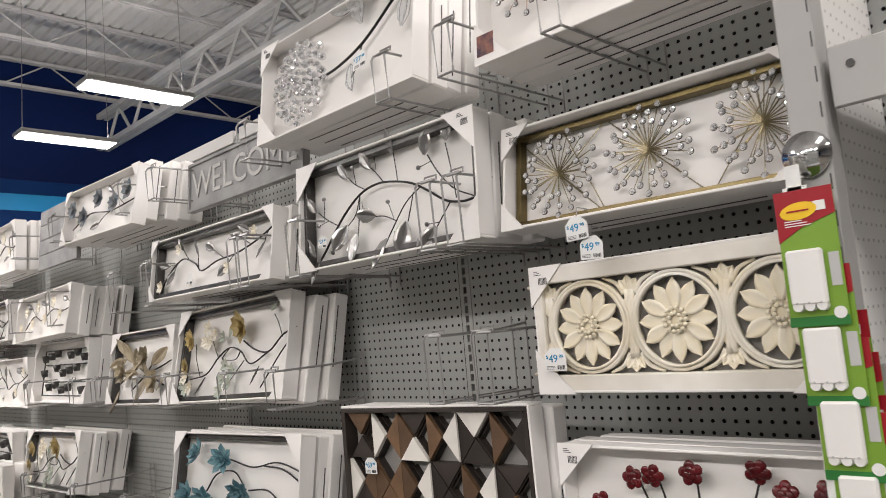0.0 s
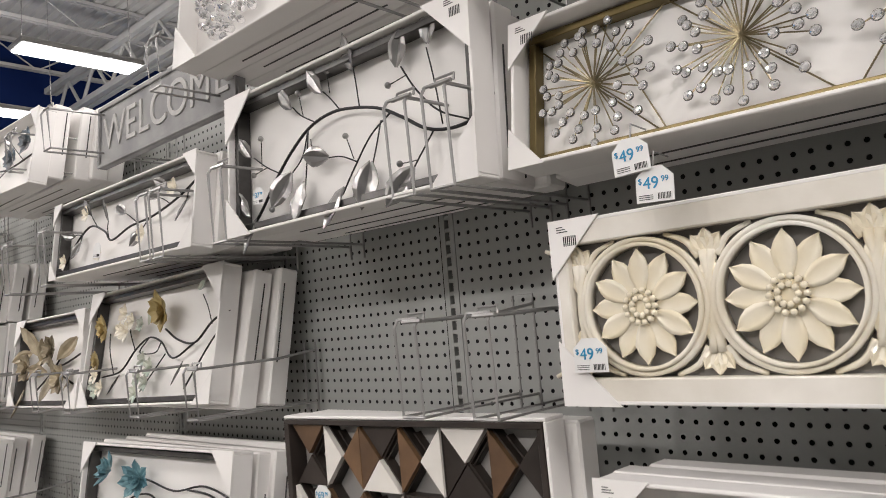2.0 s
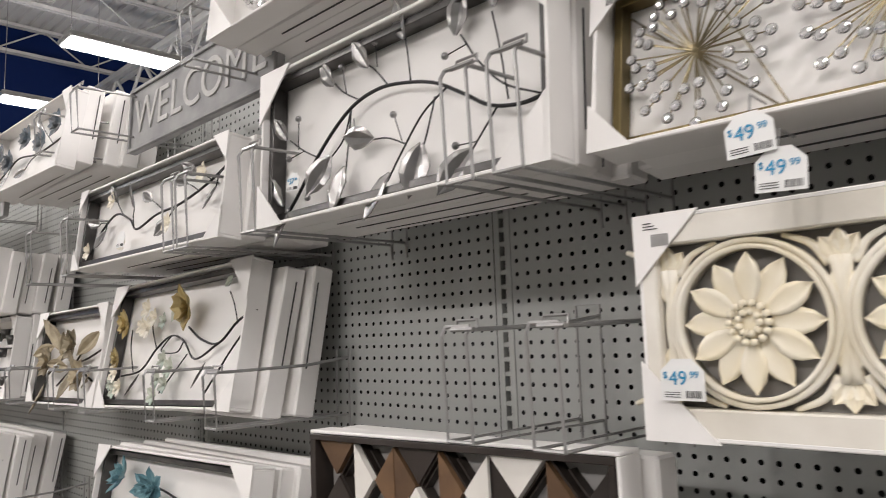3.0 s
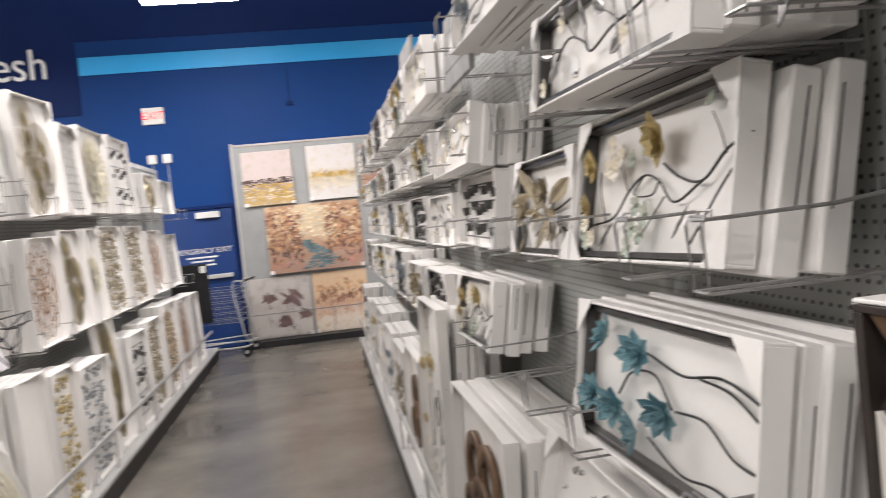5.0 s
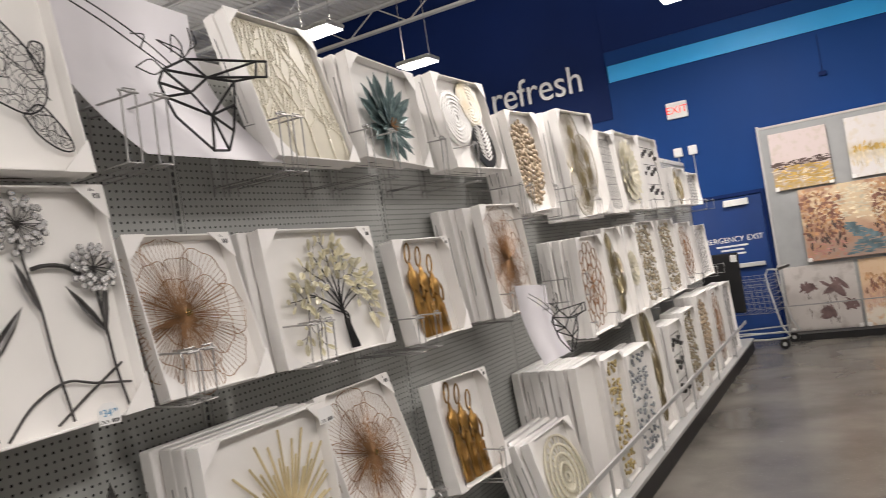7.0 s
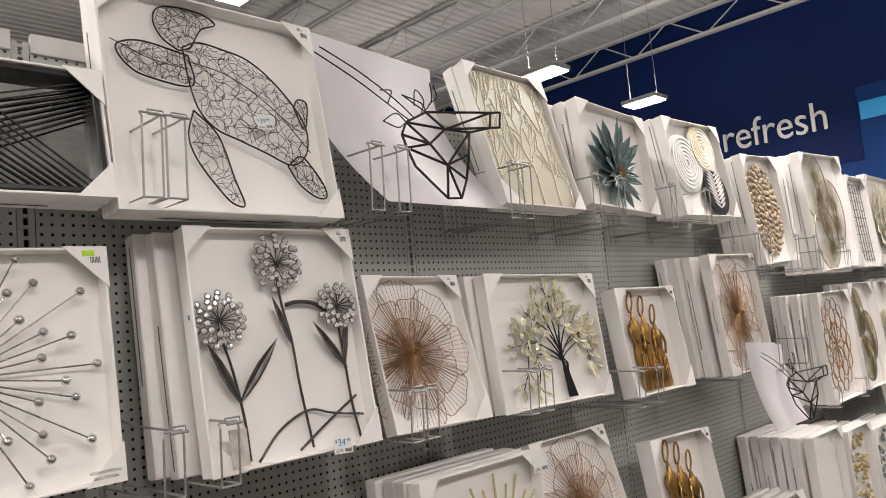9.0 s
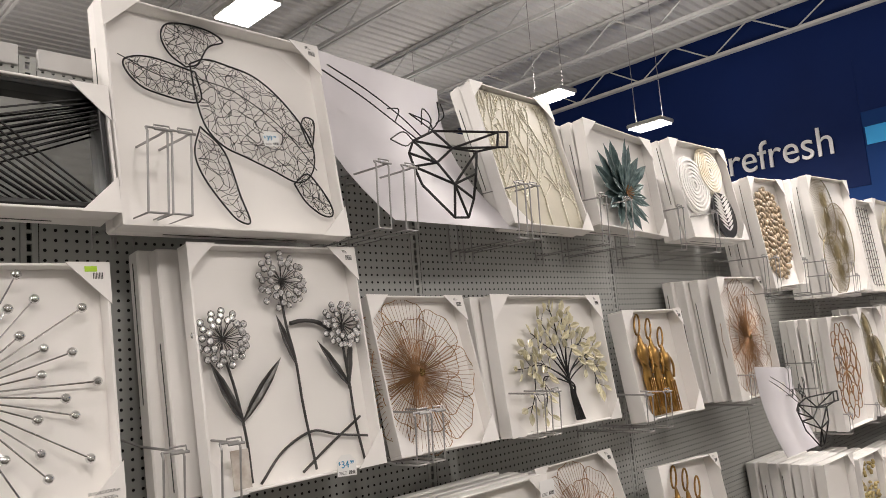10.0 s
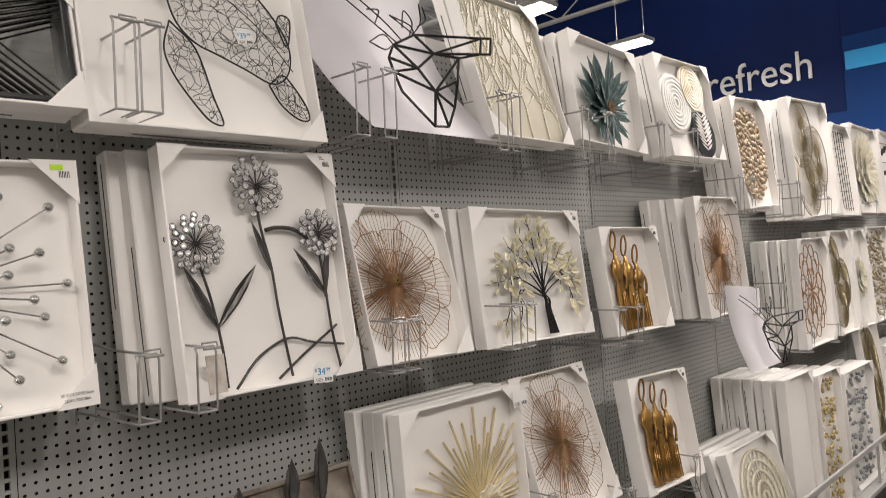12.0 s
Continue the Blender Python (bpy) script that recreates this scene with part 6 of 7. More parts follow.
put("L", 8.75, 9.40, 1.12, 1.75, -0.60, "lattice", "white carton with a metal lattice on the far shelf", n=2, lean=4)
put("L", 9.55, 10.2, 1.12, 1.70, -0.60, "grid", "white carton with a metal grid on the far shelf", n=2, lean=4)
# third row
put("L", 2.44, 2.99, 0.82, 1.303, -0.65, "rays", "white carton with a gold ray burst and a white flower", n=3, lean=3)
put("L", 3.069, 3.536, 0.799, 1.317, -0.64, "wire_flower", "white carton with a copper wire flower", n=0, lean=16, roll=0.2)
put("L", 3.741, 4.244, 0.732, 1.202, -0.64, "people", "white carton with golden dancing figures", n=0, lean=9.3, D=0.07, roll=-2.2)
# standing on the base deck
put("L", 4.399, 4.98, 0.17, 0.78, -0.44, "lace", "white carton with a cream lace disc", n=3, lean=16)
put("L", 5.05, 5.48, 0.17, 1.00, -0.52, "none", "tall white carton standing on the base deck", n=6, lean=2)
put("L", 5.50, 5.90, 0.17, 0.96, -0.50, "pebbles_gold", "tall white carton with a gold pebble column", n=4, lean=2)
put("L", 5.97, 6.60, 0.17, 0.90, -0.50, "pebbles_blue", "tall white carton with blue-grey pebbles", n=3, lean=2)
put("L", 6.70, 7.15, 0.17, 1.42, -0.52, "fans", "tall narrow panel leaning on the shelf", n=0, lean=6)
put("L", 7.25, 7.75, 0.17, 0.92, -0.50, "cups", "tall white carton with dark metal art", n=3, lean=2)
put("L", 7.85, 8.40, 0.17, 0.95, -0.50, "pebbles_dark", "tall white carton with a brown disc mosaic", n=3, lean=2)
put("L", 8.55, 9.15, 0.17, 1.02, -0.50, "shells", "tall white carton with a bead mosaic", n=3, lean=2)
put("L", 9.30, 9.90, 0.17, 1.00, -0.50, "lattice", "tall white carton with a lattice", n=3, lean=2)
put("L", 10.05, 10.6, 0.17, 0.98, -0.50, "grid", "tall white carton with a wire grid", n=3, lean=2)

# wire brackets under the rows
for y in (2.02, 1.42, 1.22, 0.95, 3.60, 2.90, 2.62, 4.15):
    wire_bracket("R", 1.866, 1.485, y, 2.20)
for y in (1.85, 1.34, 1.26, 2.76, 2.16, 2.10, 3.05, 4.30, 3.75):
    wire_bracket("R", 1.866, 1.515, y, 1.852, h=0.15)
for y in (2.72, 2.32, 2.05, 3.35, 2.95, 4.2, 3.6):
    wire_bracket("R", 1.866, 1.55, y, 1.502)
for y in (1.40, 1.255):
    wire_bracket("R", 1.866, 1.56, y, 1.522, h=0.15)
for y in (2.66, 2.1, 1.8, 1.3, 4.2, 3.55, 3.05):
    wire_bracket("R", 1.866, 1.53, y, 1.075)
for y in (1.10, 1.69, 1.745, 2.33, 2.43, 2.93, 3.0, 3.42, 3.60, 4.02, 4.35, 4.85, 5.0, 5.4, 5.7, 6.2):
    wire_bracket("L", -0.946, -0.62, y, 2.075 if y < 4.6 else 1.88, h=0.19)
for y in (1.20, 1.70, 1.83, 2.40, 2.46, 2.92, 3.00, 3.58, 3.72, 4.5, 4.95, 5.3, 5.7):
    wire_bracket("L", -0.946, -0.615, y, 1.43 if y < 3.5 else 1.36, h=0.14)
for y in (2.5, 2.85, 3.0, 3.5, 4.05):
    wire_bracket("L", -0.946, -0.58, y, 0.80 if y < 3.4 else 0.69, h=0.14)
for y0 in (5.0, 6.6, 8.2, 9.6):
    for z, xf in ((2.13, 1.49), (1.80, 1.52), (1.47, 1.57), (1.05, 1.52)):
        wire_bracket("R", 1.866, xf, y0, z)
        wire_bracket("R", 1.866, xf, y0 + 0.7, z)
    for z in (1.87, 1.08):
        wire_bracket("L", -0.946, -0.57, y0 + 0.6, z)
        wire_bracket("L", -0.946, -0.57, y0 + 1.1, z)

# deer heads on curled cards
deer_card(facing("L", (-0.78, 2.235, 2.105), 6), 0.56, 0.56, 1.03, (0.01, 0.005, 0.085))
deer_card(facing("L", (-0.60, 4.62, 1.09), 6), 0.42, 0.44, 0.90, (0.03, 0.0, 0.03), 0.02, 0.10, 0.03)

# plank signs on the top row
r = root("welcome_sign", facing("R", (1.62, 2.625, 2.16), 3), "grey weathered plank sign with white raised WELCOME lettering", "sign")
bm = bmesh.new()
box(bm, 0, 0.70, 0, 0.17, -0.02, 0, 0.002)
part("plank", bm, STONE, r)
for q in ((0, 0.70, 0, 0.010), (0, 0.70, 0.160, 0.17), (0, 0.010, 0.010, 0.160), (0.69, 0.70, 0.010, 0.160)):
    bm = bmesh.new()
    box(bm, *q, 0.0005, 0.006, 0.001)
    part("edge_strip", bm, STONE, r)
for ch, u in zip("WELCOME", (0.098, 0.196, 0.267, 0.345, 0.441, 0.545, 0.638)):
    text_part(ch, 0.130, SIGNL, r, pose(u, 0.084, 0.002), name="letter", depth=0.0018)
for y0, y1, z0, z1 in ((4.10, 3.59, 2.13, 2.42), (5.55, 5.05, 2.42, 2.60)):
    r = root("plank_board", facing("R", (1.58, y0, z0), 4), "grey weathered plank board leaning on the shelf", "wall art")
    for k in range(4):
        bm = bmesh.new()
        h = (z1 - z0) / 4
        box(bm, 0, y0 - y1, k * h + 0.001, (k + 1) * h - 0.001, -0.018, 0, 0.002)
        part("plank", bm, STONE, r)

# loose price tags hanging under the second row
for y, z, x in ((0.993, 1.824, 1.565), (0.970, 1.785, 1.57)):
    r = root("shelf_price_tag", facing("R", (x, y, z)), "white house-shaped price tag with blue figures", "price tag", "price tags")
    tag(r, 0, 0, 0, 0.049, "49.99", random.uniform(-3, 3))
    bm = bmesh.new()
    tube(bm, [(0, 0.045, -0.002), (0, 0.062, -0.006), (0, 0.060, -0.045)], 0.0012, 5)
    part("tag_hook", bm, WIRE, r)


# ---- the end of the bay: post, next bay, and the strip of hook packs ----
r = root("end_post", pose(1.50, 0.515, 0), "pale painted steel post closing the bay", "post")
bm = bmesh.new()
box(bm, -0.02, 0.028, 0.0, 0.05, 0, 2.62, 0.002)
part("post", bm, BAYGREY, r)
bm = bmesh.new()
for k in range(50):
    box(bm, -0.0208, -0.0195, 0.0035, 0.0055, 0.12 + 0.050 * k, 0.142 + 0.050 * k)
tagged(part("slot_row", bm, INK, r, "row of small dark slots"), kind="stuff")
me = holed_panel(0.33, 2.3, 0.0254, 0.0030)
me.materials.clear()
me.materials.append(BAYPALE)
piece("pegboard_side", me, r, pose(0.030, 0.022, 0.18, 0, 0, -90))
bm = bmesh.new()
box(bm, 0.030, 0.360, 0.030, 0.036, 0.166, 2.5)
part("backing_sheet", bm, BAYGREY, r)
for z in (1.93, 1.50, 1.05):
    r = root("steel_shelf", pose(1.50, 0.51, z), "pale steel shelf of the neighbouring bay", "shelf", "steel shelves")
    bm = bmesh.new()
    box(bm, 0.0, 0.36, -1.1, -0.004, 0.06, 0.075, 0.002)
    part("shelf_board", bm, BAYGREY, r)
    bm = bmesh.new()
    box(bm, -0.012, -0.001, -1.1, -0.004, 0.0, 0.085, 0.002)
    part("front_lip", bm, BAYGREY, r)
    bm = bmesh.new()
    bmesh.ops.create_cone(bm, segments=14, radius1=0.006, radius2=0.006, depth=0.002, cap_ends=True, matrix=pose(-0.0125, -0.032, 0.055, 0, 90, 0))
    part("hole", bm, INK, r, "dark round hole")
r = root("pegboard_bay", pose(1.86, -0.72, 0), "pale pegboard of the neighbouring bay", "pegboard")
me = holed_panel(1.2, 2.3, 0.0254, 0.0030)
me.materials.clear()
me.materials.append(BAYPALE)
piece("pegboard_panel", me, r, Matrix.Translation((0, 0.02, 0.18)))
# Added dark sheet again, the shade behind this panel's holes.
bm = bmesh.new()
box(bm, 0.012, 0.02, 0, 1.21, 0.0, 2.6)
part("back_board", bm, PEGSHADE, r)

hook = root("hook_plate", facing("R", (1.475, 0.545, 1.873), 0, 0), "round chrome magnetic hook plate on the post", "hook")
bm = bmesh.new()
bmesh.ops.create_cone(bm, segments=32, radius1=0.033, radius2=0.032, depth=0.006, cap_ends=True)
part("plate", bm, CHROME, hook, "polished round plate", True)
bm = bmesh.new()
tube(bm, smooth_line([(-0.012, 0.0, 0.003), (-0.012, -0.004, 0.022), (-0.012, -0.012, 0.026), (-0.012, -0.004, 0.032)], 3), 0.002, 6)
part("hook_wire", bm, WIRE, hook)
strip = root("clip_strip", facing("R", (1.462, 0.562, 1.36)), "white plastic hanging strip that carries the packs", "hanging strip")
bm = bmesh.new()
box(bm, -0.010, 0.010, 0, 0.50, 0, 0.002, 0.0005)
box(bm, -0.016, 0.016, 0.455, 0.47, 0, 0.002, 0.0005)
part("strip", bm, TAGM, strip)


def hook_pack(y, z, x, turn, red):
    r = root("hook_pack", facing("R", (x, y, z), -1, turn), "red and green blister pack of white adhesive hooks", "pack", "adhesive hook packs")
    w, h = 0.075, 0.182
    bm = bmesh.new()
    box(bm, -w / 2, w / 2, 0, h, 0, 0.0015, 0.0005)
    part("card", bm, LIMEG, r, "bright green printed card")
    bm = bmesh.new()
    prism(bm, [(-w / 2, h * 0.62), (-w * 0.1, h * 0.72), (w / 2, h * 0.80), (w / 2, h), (-w / 2, h)], 0.0016, 0.0026)
    part("header_print", bm, REDP, r, "red printed header")
    bm = bmesh.new()
    bmesh.ops.create_cone(bm, segments=24, radius1=0.024, radius2=0.024, depth=0.001, cap_ends=True,
                          matrix=Matrix.Translation((-w * 0.1, h * 0.845, 0.0032)) @ pose(0, 0, 0, 0, 0, 6) @ Matrix.Diagonal((1, 0.48, 1, 1)))
    part("oval_mark", bm, YELLOW, r, "yellow oval mark")
    bm = bmesh.new()
    box(bm, -w * 0.30, w * 0.08, h * 0.84, h * 0.852, 0.0038, 0.0043)
    part("mark_bar", bm, REDP, r)
    bm = bmesh.new()
    box(bm, w * 0.16, w * 0.36, h * 0.83, h * 0.90, 0.0030, 0.0036)
    part("picture_print", bm, TAGM, r)
    bm = bmesh.new()
    for k in range(3):
        box(bm, -w * 0.36, w * (0.1 - 0.08 * k), h * (0.735 + 0.018 * k), h * (0.742 + 0.018 * k), 0.0028, 0.0033)
    part("small_print", bm, TAGM, r)
    bm = bmesh.new()
    box(bm, -w * 0.5, w * 0.5, 0, h * 0.07, 0.0016, 0.0024)
    part("foot_print", bm, DGREEN, r, "deep green band")
    bm = bmesh.new()
    box(bm, -w * 0.40, w * 0.22, h * 0.155, h * 0.56, 0.0016, 0.012, 0.003)
    bl = part("blister", bm, LETTER, r, "white hooks under clear plastic")
    for k in range(3):
        bm = bmesh.new()
        bmesh.ops.create_cone(bm, segments=16, radius1=0.0074, radius2=0.0066, depth=0.009, cap_ends=True, matrix=Matrix.Translation((-w * 0.295 + 0.0153 * k, h * 0.148, 0.0063)))
        part("hook_tip", bm, LETTER, bl)
        bm = bmesh.new()
        box(bm, -w * 0.315 + 0.0153 * k, -w * 0.275 + 0.0153 * k, h * 0.165, h * 0.18, 0.0121, 0.0125)
        part("hook_mark", bm, STEEL, bl)
    bm = bmesh.new()
    box(bm, w * 0.29, w * 0.46, h * 0.28, h * 0.52, 0.0016, 0.0024)
    part("picture_print", bm, STEEL, r, "grey printed picture")
    bm = bmesh.new()
    bmesh.ops.create_cone(bm, segments=18, radius1=0.008, radius2=0.008, depth=0.001, cap_ends=True, matrix=Matrix.Translation((w * 0.36, h * 0.09, 0.0028)))
    part("round_seal", bm, TAGM, r)


hook_pack(0.546, 1.640, 1.445, 0, True)
hook_pack(0.540, 1.536, 1.452, 1, True)
hook_pack(0.532, 1.440, 1.458, 2, True)
hook_pack(0.524, 1.345, 1.463, 2, True)
for k in range(4):
    hook_pack(0.5345 - 0.006 * k, 1.475 - 0.055 * k, 1.4745 + 0.001 * k, 3, True)

# ---- far end: display panel with canvases ----
panel = root("display_panel", pose(-0.10, 12.06, 0), "grey display panel with a steel edge standing by the blue wall", "display panel")
bm = bmesh.new()
box(bm, 0.03, 2.4, 0, 0.06, 0.09, 2.83)
part("board", bm, mat("panel_grey", (0.36, 0.37, 0.37), 0.6, vary=0.06), panel)
bm = bmesh.new()
box(bm, 0.0, 0.03, -0.02, 0.08, 0, 2.88, 0.003)
part("edge_post", bm, STEEL, panel)
bm = bmesh.new()
box(bm, 0.031, 2.4, -0.01, 0.07, 2.831, 2.86, 0.003)
part("cap", bm, PALE, panel)
bm = bmesh.new()
box(bm, 0.031, 2.4, -0.30, 0.06, 0.0, 0.088, 0.003)
part("plinth", bm, BLACKP, panel)
bm = bmesh.new()
tube(bm, [(0.03, -0.26, 0.46), (2.4, -0.26, 0.46)], 0.008, 6)
for u in (0.04, 1.2, 2.35):
    tube(bm, [(u, -0.26, 0.09), (u, -0.26, 0.46)], 0.006, 6)
part("guard_wire", bm, WIRE, panel)
C1 = canvas("canvas_dune", (0.66, 0.56, 0.54), (0.36, 0.28, 0.22), (0.50, 0.36, 0.18), (0.60, 0.52, 0.46), 0.36, 4)
C2 = canvas("canvas_gold_reed", (0.74, 0.70, 0.68), (0.60, 0.50, 0.32), (0.74, 0.71, 0.69), (0.70, 0.64, 0.56), 0.46, 4, 0.10)
C3 = canvas("canvas_river", (0.70, 0.55, 0.36), (0.52, 0.33, 0.22), (0.42, 0.30, 0.24), (0.46, 0.26, 0.17), 0.40, 3, 0.24, 0.20)
C4 = canvas("canvas_grey_bloom", (0.58, 0.54, 0.51), (0.50, 0.46, 0.43), (0.56, 0.52, 0.49), (0.44, 0.40, 0.37), 0.5, 2.2, 0.3)
C5 = canvas("canvas_tulips", (0.72, 0.52, 0.34), (0.60, 0.38, 0.26), (0.74, 0.66, 0.56), (0.68, 0.46, 0.28), 0.45, 5, 0.14)
OILS = {k: mat(k + "_oil_paint", c, 0.5, vary=0.35, scale=9, bump=0.3, bscale=40) for k, c in
        (("rust", (0.27, 0.125, 0.085)), ("orange", (0.56, 0.31, 0.155)), ("umber", (0.11, 0.07, 0.06)), ("gold", (0.62, 0.40, 0.10)), ("river", (0.16, 0.24, 0.27)),
         ("cream", (0.78, 0.68, 0.50)), ("plum", (0.19, 0.12, 0.115)), ("rose", (0.55, 0.27, 0.22)))}


def dabs(r, oil, n, seed, where, length, width, label):
    """Flat strokes of paint on a canvas; where gives u, v and the stroke's angle."""
    rng = random.Random(seed)
    bm = bmesh.new()
    for k in range(n):
        u, v, a = where(rng)
        q, p = length * rng.uniform(0.5, 1.3), width * rng.uniform(0.6, 1.3)
        c, d = math.cos(math.radians(a)), math.sin(math.radians(a))
        w = 0.001 + 0.0004 * (k % 7)
        bm.faces.new([bm.verts.new((u + c * x - d * y, v + d * x + c * y, w)) for x, y in ((-q, 0), (-q * 0.5, -p), (q * 0.6, -p * 0.8), (q, 0.1 * p), (q * 0.4, p), (-q * 0.6, p * 0.8))])
    tagged(part("brushwork", bm, OILS[oil], r, label), kind="stuff")


def paint_river(r, W, H):
    side = lambda g: g.choice((g.uniform(0.01, 0.36), g.uniform(0.62, 0.99))) * W
    dabs(r, "umber", 70, 1, lambda g: (side(g), g.uniform(0.10, 0.50) * H, g.uniform(60, 120)), 0.045, 0.012, "dark tree trunks in oil")
    dabs(r, "rust", 210, 2, lambda g: (side(g), g.uniform(0.30, 0.90) * H, g.uniform(0, 180)), 0.034, 0.018, "rust foliage in oil")
    dabs(r, "orange", 210, 3, lambda g: (side(g), g.uniform(0.35, 0.97) * H, g.uniform(0, 180)), 0.030, 0.016, "orange foliage in oil")
    dabs(r, "cream", 120, 4, lambda g: (g.gauss(0.48, 0.12) * W, g.uniform(0.50, 0.96) * H, g.uniform(-20, 20)), 0.035, 0.012, "cream sky in oil")

    def stream(g):
        v = g.uniform(0.04, 0.46)
        return (0.47 + 0.10 * math.sin(v * 9) + g.uniform(-1, 1) * 0.17 * (1 - v * 1.7)) * W, v * H, g.uniform(-12, 12)
    dabs(r, "river", 150, 5, stream, 0.050, 0.010, "blue-grey winding river in oil")
    dabs(r, "rose", 70, 6, lambda g: (side(g), g.uniform(0.03, 0.30) * H, g.uniform(-30, 30)), 0.035, 0.010, "rose banks in oil")


def paint_dune(r, W, H):
    dabs(r, "umber", 60, 7, lambda g: (g.uniform(0.03, 0.97) * W, g.gauss(0.44, 0.03) * H, g.uniform(-8, 8)), 0.06, 0.007, "dark horizon strokes")
    dabs(r, "gold", 110, 8, lambda g: (g.uniform(0.03, 0.97) * W, g.uniform(0.05, 0.40) * H, g.uniform(-25, 25)), 0.045, 0.010, "golden grass strokes")
    dabs(r, "cream", 50, 9, lambda g: (g.uniform(0.05, 0.95) * W, g.uniform(0.12, 0.36) * H, g.uniform(-10, 10)), 0.05, 0.008, "pale sand strokes")


def paint_reed(r, W, H):
    dabs(r, "gold", 90, 10, lambda g: (g.uniform(0.05, 0.95) * W, g.gauss(0.46, 0.025) * H, g.uniform(70, 110)), 0.030, 0.008, "gold reed strokes")
    dabs(r, "cream", 60, 11, lambda g: (g.uniform(0.05, 0.95) * W, g.uniform(0.20, 0.42) * H, g.uniform(80, 100)), 0.06, 0.007, "cream reflections")


def paint_bloom(r, W, H):
    for k, (u, v, q) in enumerate(((0.30, 0.62, 0.8), (0.70, 0.60, 1.1), (0.56, 0.24, 0.9), (0.86, 0.34, 0.7))):
        dabs(r, "plum", 16, 12 + k, lambda g: (u * W + g.gauss(0, 0.05) * q, v * H + g.gauss(0, 0.035) * q, g.uniform(20, 160)), 0.085 * q, 0.026 * q, "dark plum petals")
    dabs(r, "umber", 22, 17, lambda g: (g.choice((0.32, 0.68, 0.58)) * W + g.gauss(0, 0.01), g.uniform(0.10, 0.52) * H, g.uniform(75, 105)), 0.05, 0.004, "thin dark stems")


def paint_tulips(r, W, H):
    dabs(r, "rust", 50, 18, lambda g: (g.uniform(0.06, 0.94) * W, g.gauss(0.55, 0.05) * H, g.uniform(70, 110)), 0.04, 0.014, "rust tulip heads")
    dabs(r, "orange", 50, 19, lambda g: (g.uniform(0.06, 0.94) * W, g.gauss(0.64, 0.06) * H, g.uniform(60, 120)), 0.035, 0.013, "orange tulip heads")
    dabs(r, "rose", 40, 20, lambda g: (g.uniform(0.06, 0.94) * W, g.uniform(0.25, 0.48) * H, 90), 0.07, 0.004, "dripping stems")


for x0, x1, z0, z1, m_, f_, l_ in ((0.03, 0.73, 1.975, 2.74, C1, paint_dune, "square canvas of a blush sky over golden dunes"), (0.94, 1.63, 1.985, 2.76, C2, paint_reed, "pale canvas with a gold reed band"),
                                   (0.28, 1.62, 0.99, 1.95, C3, paint_river, "wide canvas of an autumn river between orange trees"), (-0.05, 0.80, 0.09, 0.99, C4, paint_bloom, "grey canvas of dark flowers"),
                                   (0.84, 1.62, 0.09, 1.03, C5, paint_tulips, "canvas of rust tulips on cream"), (1.70, 2.25, 1.95, 2.72, C3, paint_tulips, "warm abstract canvas in rust and gold")):
    r = root("painting", facing("E", (x0, 12.0, z0), 2 if z0 > 0.5 else 4), l_, "painting", "canvases on the panel")
    bm = bmesh.new()
    box(bm, 0, x1 - x0, 0, z1 - z0, -0.035, 0, 0.004)
    part("canvas", bm, m_, r)
    f_(r, x1 - x0, z1 - z0)
    for u, v in ((0, 0), (x1 - x0 - 0.05, 0)):
        bm = bmesh.new()
        box(bm, u - 0.002, u + 0.052, v - 0.002, v + 0.05, -0.037, 0.002, 0.002)
        part("corner_guard", bm, CARD, r)

# ---- blue wall fittings ----
sign = root("wall_sign", facing("E", (-3.02, 12.18, 4.02)), "large white raised lettering on the navy wall panel", "sign", kind="")
text_part("refresh", 0.60, mat("sign_letter", (0.96, 0.96, 0.96), 0.3, vary=0.02), sign, pose(-0.13, 0.13, 0.02) @ Matrix.Diagonal((0.9, 1, 1, 1)), depth=0.012)
exit_sign = root("exit_sign", facing("E", (-1.24, 12.19, 3.25)), "white exit sign with glowing red letters on the wall", "exit sign")
bm = bmesh.new()
box(bm, 0, 0.29, 0, 0.235, -0.02, 0.03, 0.008)
part("housing", bm, TAGM, exit_sign)
bm = bmesh.new()
box(bm, 0.03, 0.26, 0.03, 0.205, 0.0305, 0.033)
part("face", bm, LETTER, exit_sign, "pale translucent face")
text_part("EXIT", 0.15, SIGNRED, exit_sign, pose(0.145, 0.117, 0.034), depth=0.0006)
for x in (-1.235, -1.03):
    r = root("wall_sensor", facing("E", (x, 12.195, 2.70)), "small white square wall box with a thin conduit", "wall box", "white wall boxes")
    bm = bmesh.new()
    box(bm, 0, 0.12, 0, 0.13, -0.02, 0.03, 0.01)
    part("box", bm, TAGM, r)
    bm = bmesh.new()
    tube(bm, [(0.06, 0, 0.0), (0.06, -0.68, 0.0)], 0.006, 6)
    part("conduit", bm, STEEL, r)
r = root("wall_sensor", facing("E", (0.75, 12.195, 3.38)), "small dark wall sensor on a thin conduit", "wall box")
bm = bmesh.new()
box(bm, 0, 0.09, 0, 0.06, -0.02, 0.03, 0.006)
part("box", bm, NAVYW, r)
bm = bmesh.new()
tube(bm, [(0.045, 0.06, 0.0), (0.045, 0.55, 0.0)], 0.006, 6)
part("conduit", bm, NAVYW, r)
door = root("door_1", pose(-1.25, 12.19, 0), "blue steel emergency exit door with white lettering", "door", kind="structure")
bm = bmesh.new()
box(bm, 0.05, 1.07, -0.03, 0.0, 0.02, 2.0, 0.003)
leafd = part("door_leaf", bm, DOORB, door)
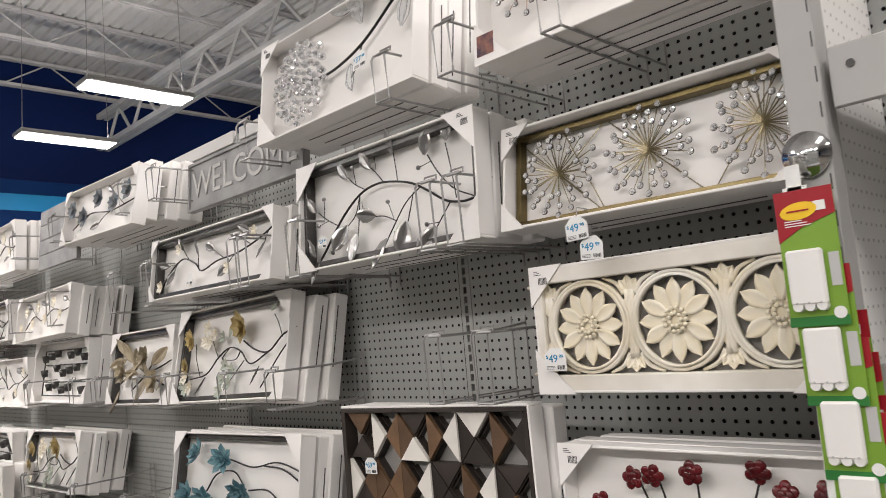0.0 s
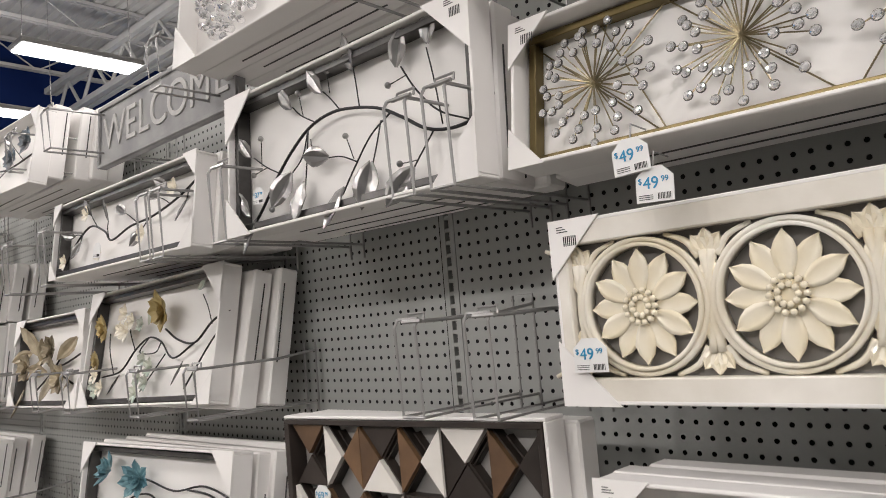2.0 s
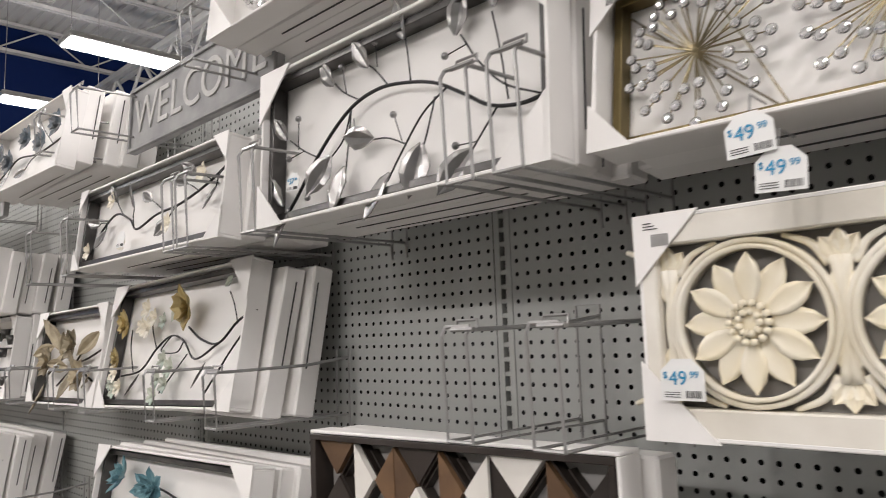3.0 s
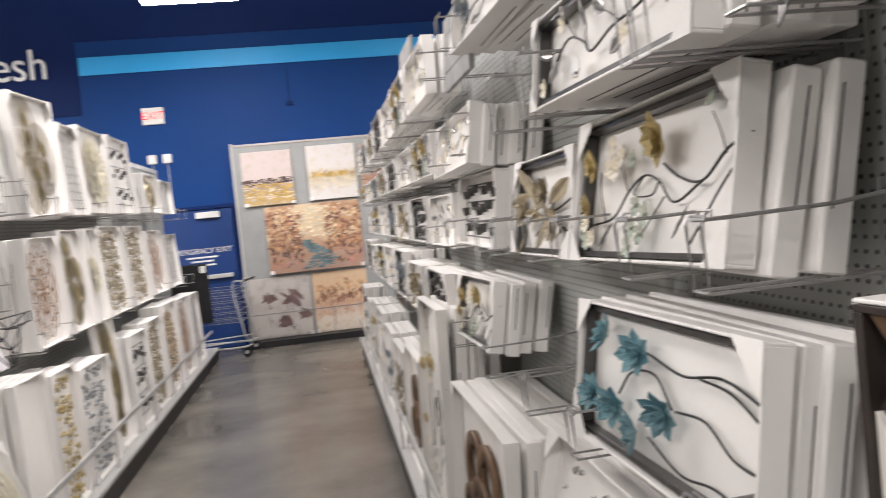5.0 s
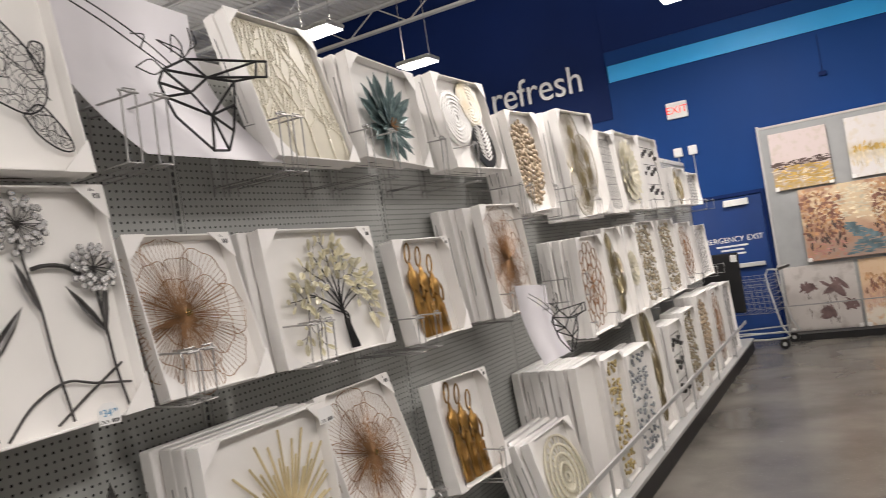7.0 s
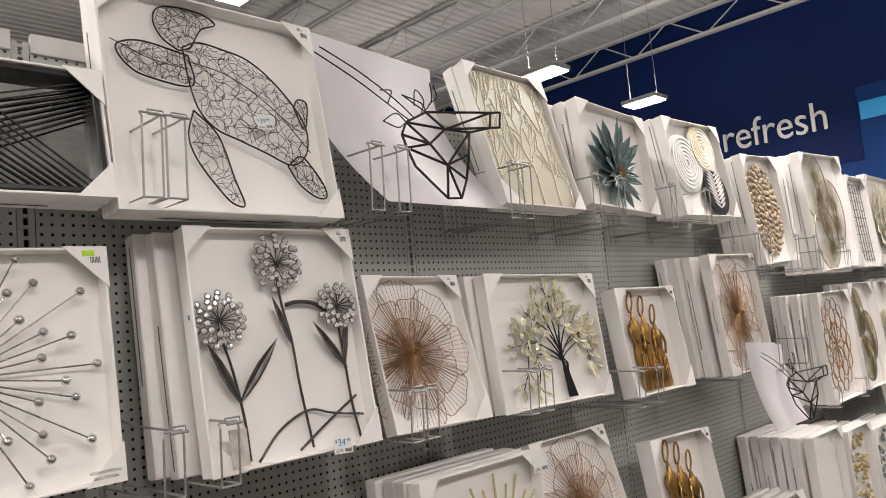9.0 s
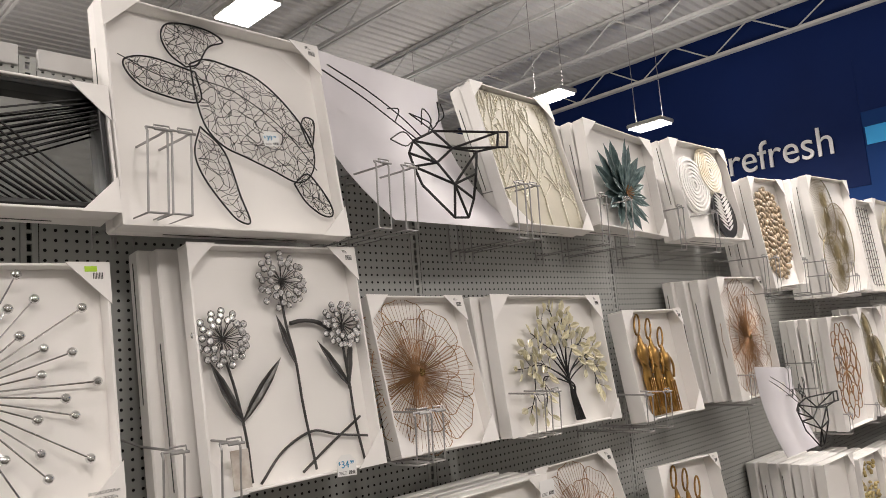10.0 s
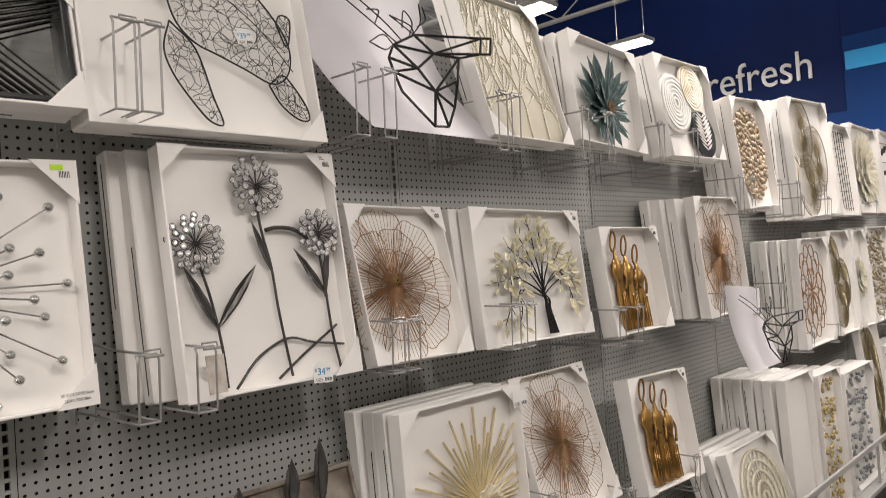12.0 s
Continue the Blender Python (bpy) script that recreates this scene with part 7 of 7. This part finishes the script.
for q in ((0, 0.045, 0, 2.06), (1.075, 1.12, 0, 2.06), (0.046, 1.074, 2.01, 2.06)):
    bm = bmesh.new()
    box(bm, q[0], q[1], -0.05, 0.0, q[2], q[3], 0.003)
    part("door_frame", bm, NAVYW, door)
bm = bmesh.new()
box(bm, 0.58, 0.90, -0.09, -0.031, 1.88, 1.97, 0.006)
part("door_closer", bm, LETTER, door, "white door closer")
bm = bmesh.new()
box(bm, 0.12, 1.0, -0.10, -0.05, 1.02, 1.08, 0.008)
part("push_bar", bm, STEEL, door, "steel push bar")
text_part("EMERGENCY EXIT", 0.105, LETTER, leafd, facing("E", (0.60, -0.034, 1.42)), depth=0.001)
for k, ln in enumerate((0.42, 0.30, 0.34)):
    bm = bmesh.new()
    box(bm, 0.60 - ln / 2, 0.60 + ln / 2, -0.034, -0.0305, 1.32 - 0.055 * k, 1.345 - 0.055 * k)
    part("text_bar", bm, LETTER, leafd)


# ---- shopping cart by the door ----
def cart(m):
    r = root("shopping_cart", m, "grey wire shopping cart with a black side panel", "shopping cart")
    bm = bmesh.new()
    for s in (-0.27, 0.27):
        tube(bm, smooth_line([(-0.42, s, 0.14), (0.42, s, 0.14), (0.40, s, 0.30), (0.30, s, 0.95), (0.46, s, 1.0)], 3), 0.012, 6)
        tube(bm, [(-0.42, s, 0.14), (-0.30, s, 0.18), (0.38, s, 0.22)], 0.010, 6)
    part("chassis", bm, STEEL, r, "grey tubular chassis")
    bm = bmesh.new()
    for k in range(7):
        z = 0.46 + 0.075 * k
        x0, x1, yw = -0.50 - 0.012 * k, 0.34, 0.24 + 0.008 * k
        tube(bm, [(x0, -yw, z), (x1, -yw, z), (x1, yw, z), (x0, yw, z)], 0.0035, 5, closed=True)
    for k in range(13):
        x = -0.48 + 0.065 * k
        for s in (-1, 1):
            tube(bm, [(x, s * 0.24, 0.46), (x - 0.03, s * 0.29, 0.91)], 0.0028, 4)
        tube(bm, [(x, -0.24, 0.46), (x, 0.24, 0.46)], 0.0028, 4)
    tagged(part("basket", bm, WIRE, r, "wire basket"), kind="stuff")
    bm = bmesh.new()
    box(bm, -0.50, 0.02, -0.325, -0.30, 0.50, 1.28, 0.015)
    part("side_panel", bm, BLACKP, r, "black plastic panel hung on the side")
    bm = bmesh.new()
    box(bm, -0.08, 0.0, -0.332, -0.326, 1.16, 1.25, 0.002)
    part("card_holder", bm, LETTER, r, "small white card on the panel")
    bm = bmesh.new()
    tube(bm, [(0.46, -0.28, 1.0), (0.46, 0.28, 1.0)], 0.017, 8)
    part("handle", bm, BLACKP, r)
    for x in (-0.40, 0.40):
        for s in (-0.26, 0.26):
            bm = bmesh.new()
            bmesh.ops.create_cone(bm, segments=18, radius1=0.062, radius2=0.062, depth=0.03, cap_ends=True, matrix=pose(x, s, 0.063, 90, 0, 0))
            wh = part("wheel", bm, BLACKP, r)
            bm = bmesh.new()
            bmesh.ops.create_cone(bm, segments=12, radius1=0.025, radius2=0.025, depth=0.036, cap_ends=True, matrix=pose(x, s, 0.063, 90, 0, 0))
            part("hub", bm, STEEL, wh)
            bm = bmesh.new()
            box(bm, x - 0.012, x + 0.012, s - 0.026, s + 0.026, 0.128, 0.150, 0.003)
            part("caster_fork", bm, STEEL, r)


cart(pose(-0.44, 11.55, 0, 0, 0, -8))

# ---- rusty planter metal and small things on the left run ----
r = root("metal_wall_plaque", facing("L", (-0.60, 1.83, 0.97), 16), "rusty rectangular metal plaque with a worn edge", "wall art")
bm = bmesh.new()
box(bm, 0, 0.42, 0, 0.26, -0.012, 0, 0.004)
part("plate", bm, RUST, r)
for q in ((0, 0.42, 0.248, 0.26), (0, 0.012, 0, 0.247), (0.408, 0.42, 0, 0.247)):
    bm = bmesh.new()
    box(bm, *q, 0.0005, 0.01, 0.002)
    part("rim", bm, RUST, r)
for u, s in ((0.21, 0.8), (0.30, 1.0), (0.06, 0.6)):
    ob = part("metal_leaf", (lambda b: (leaf_shape(b, 0.16 * s, 0.05, curl=0.1, rows=5), b)[1])(bmesh.new()), GUN, r, "dark metal leaf")
    ob.matrix_basis = aim((u, 0.18, 0.014), 80 + 30 * (u - 0.2), 4, 10)
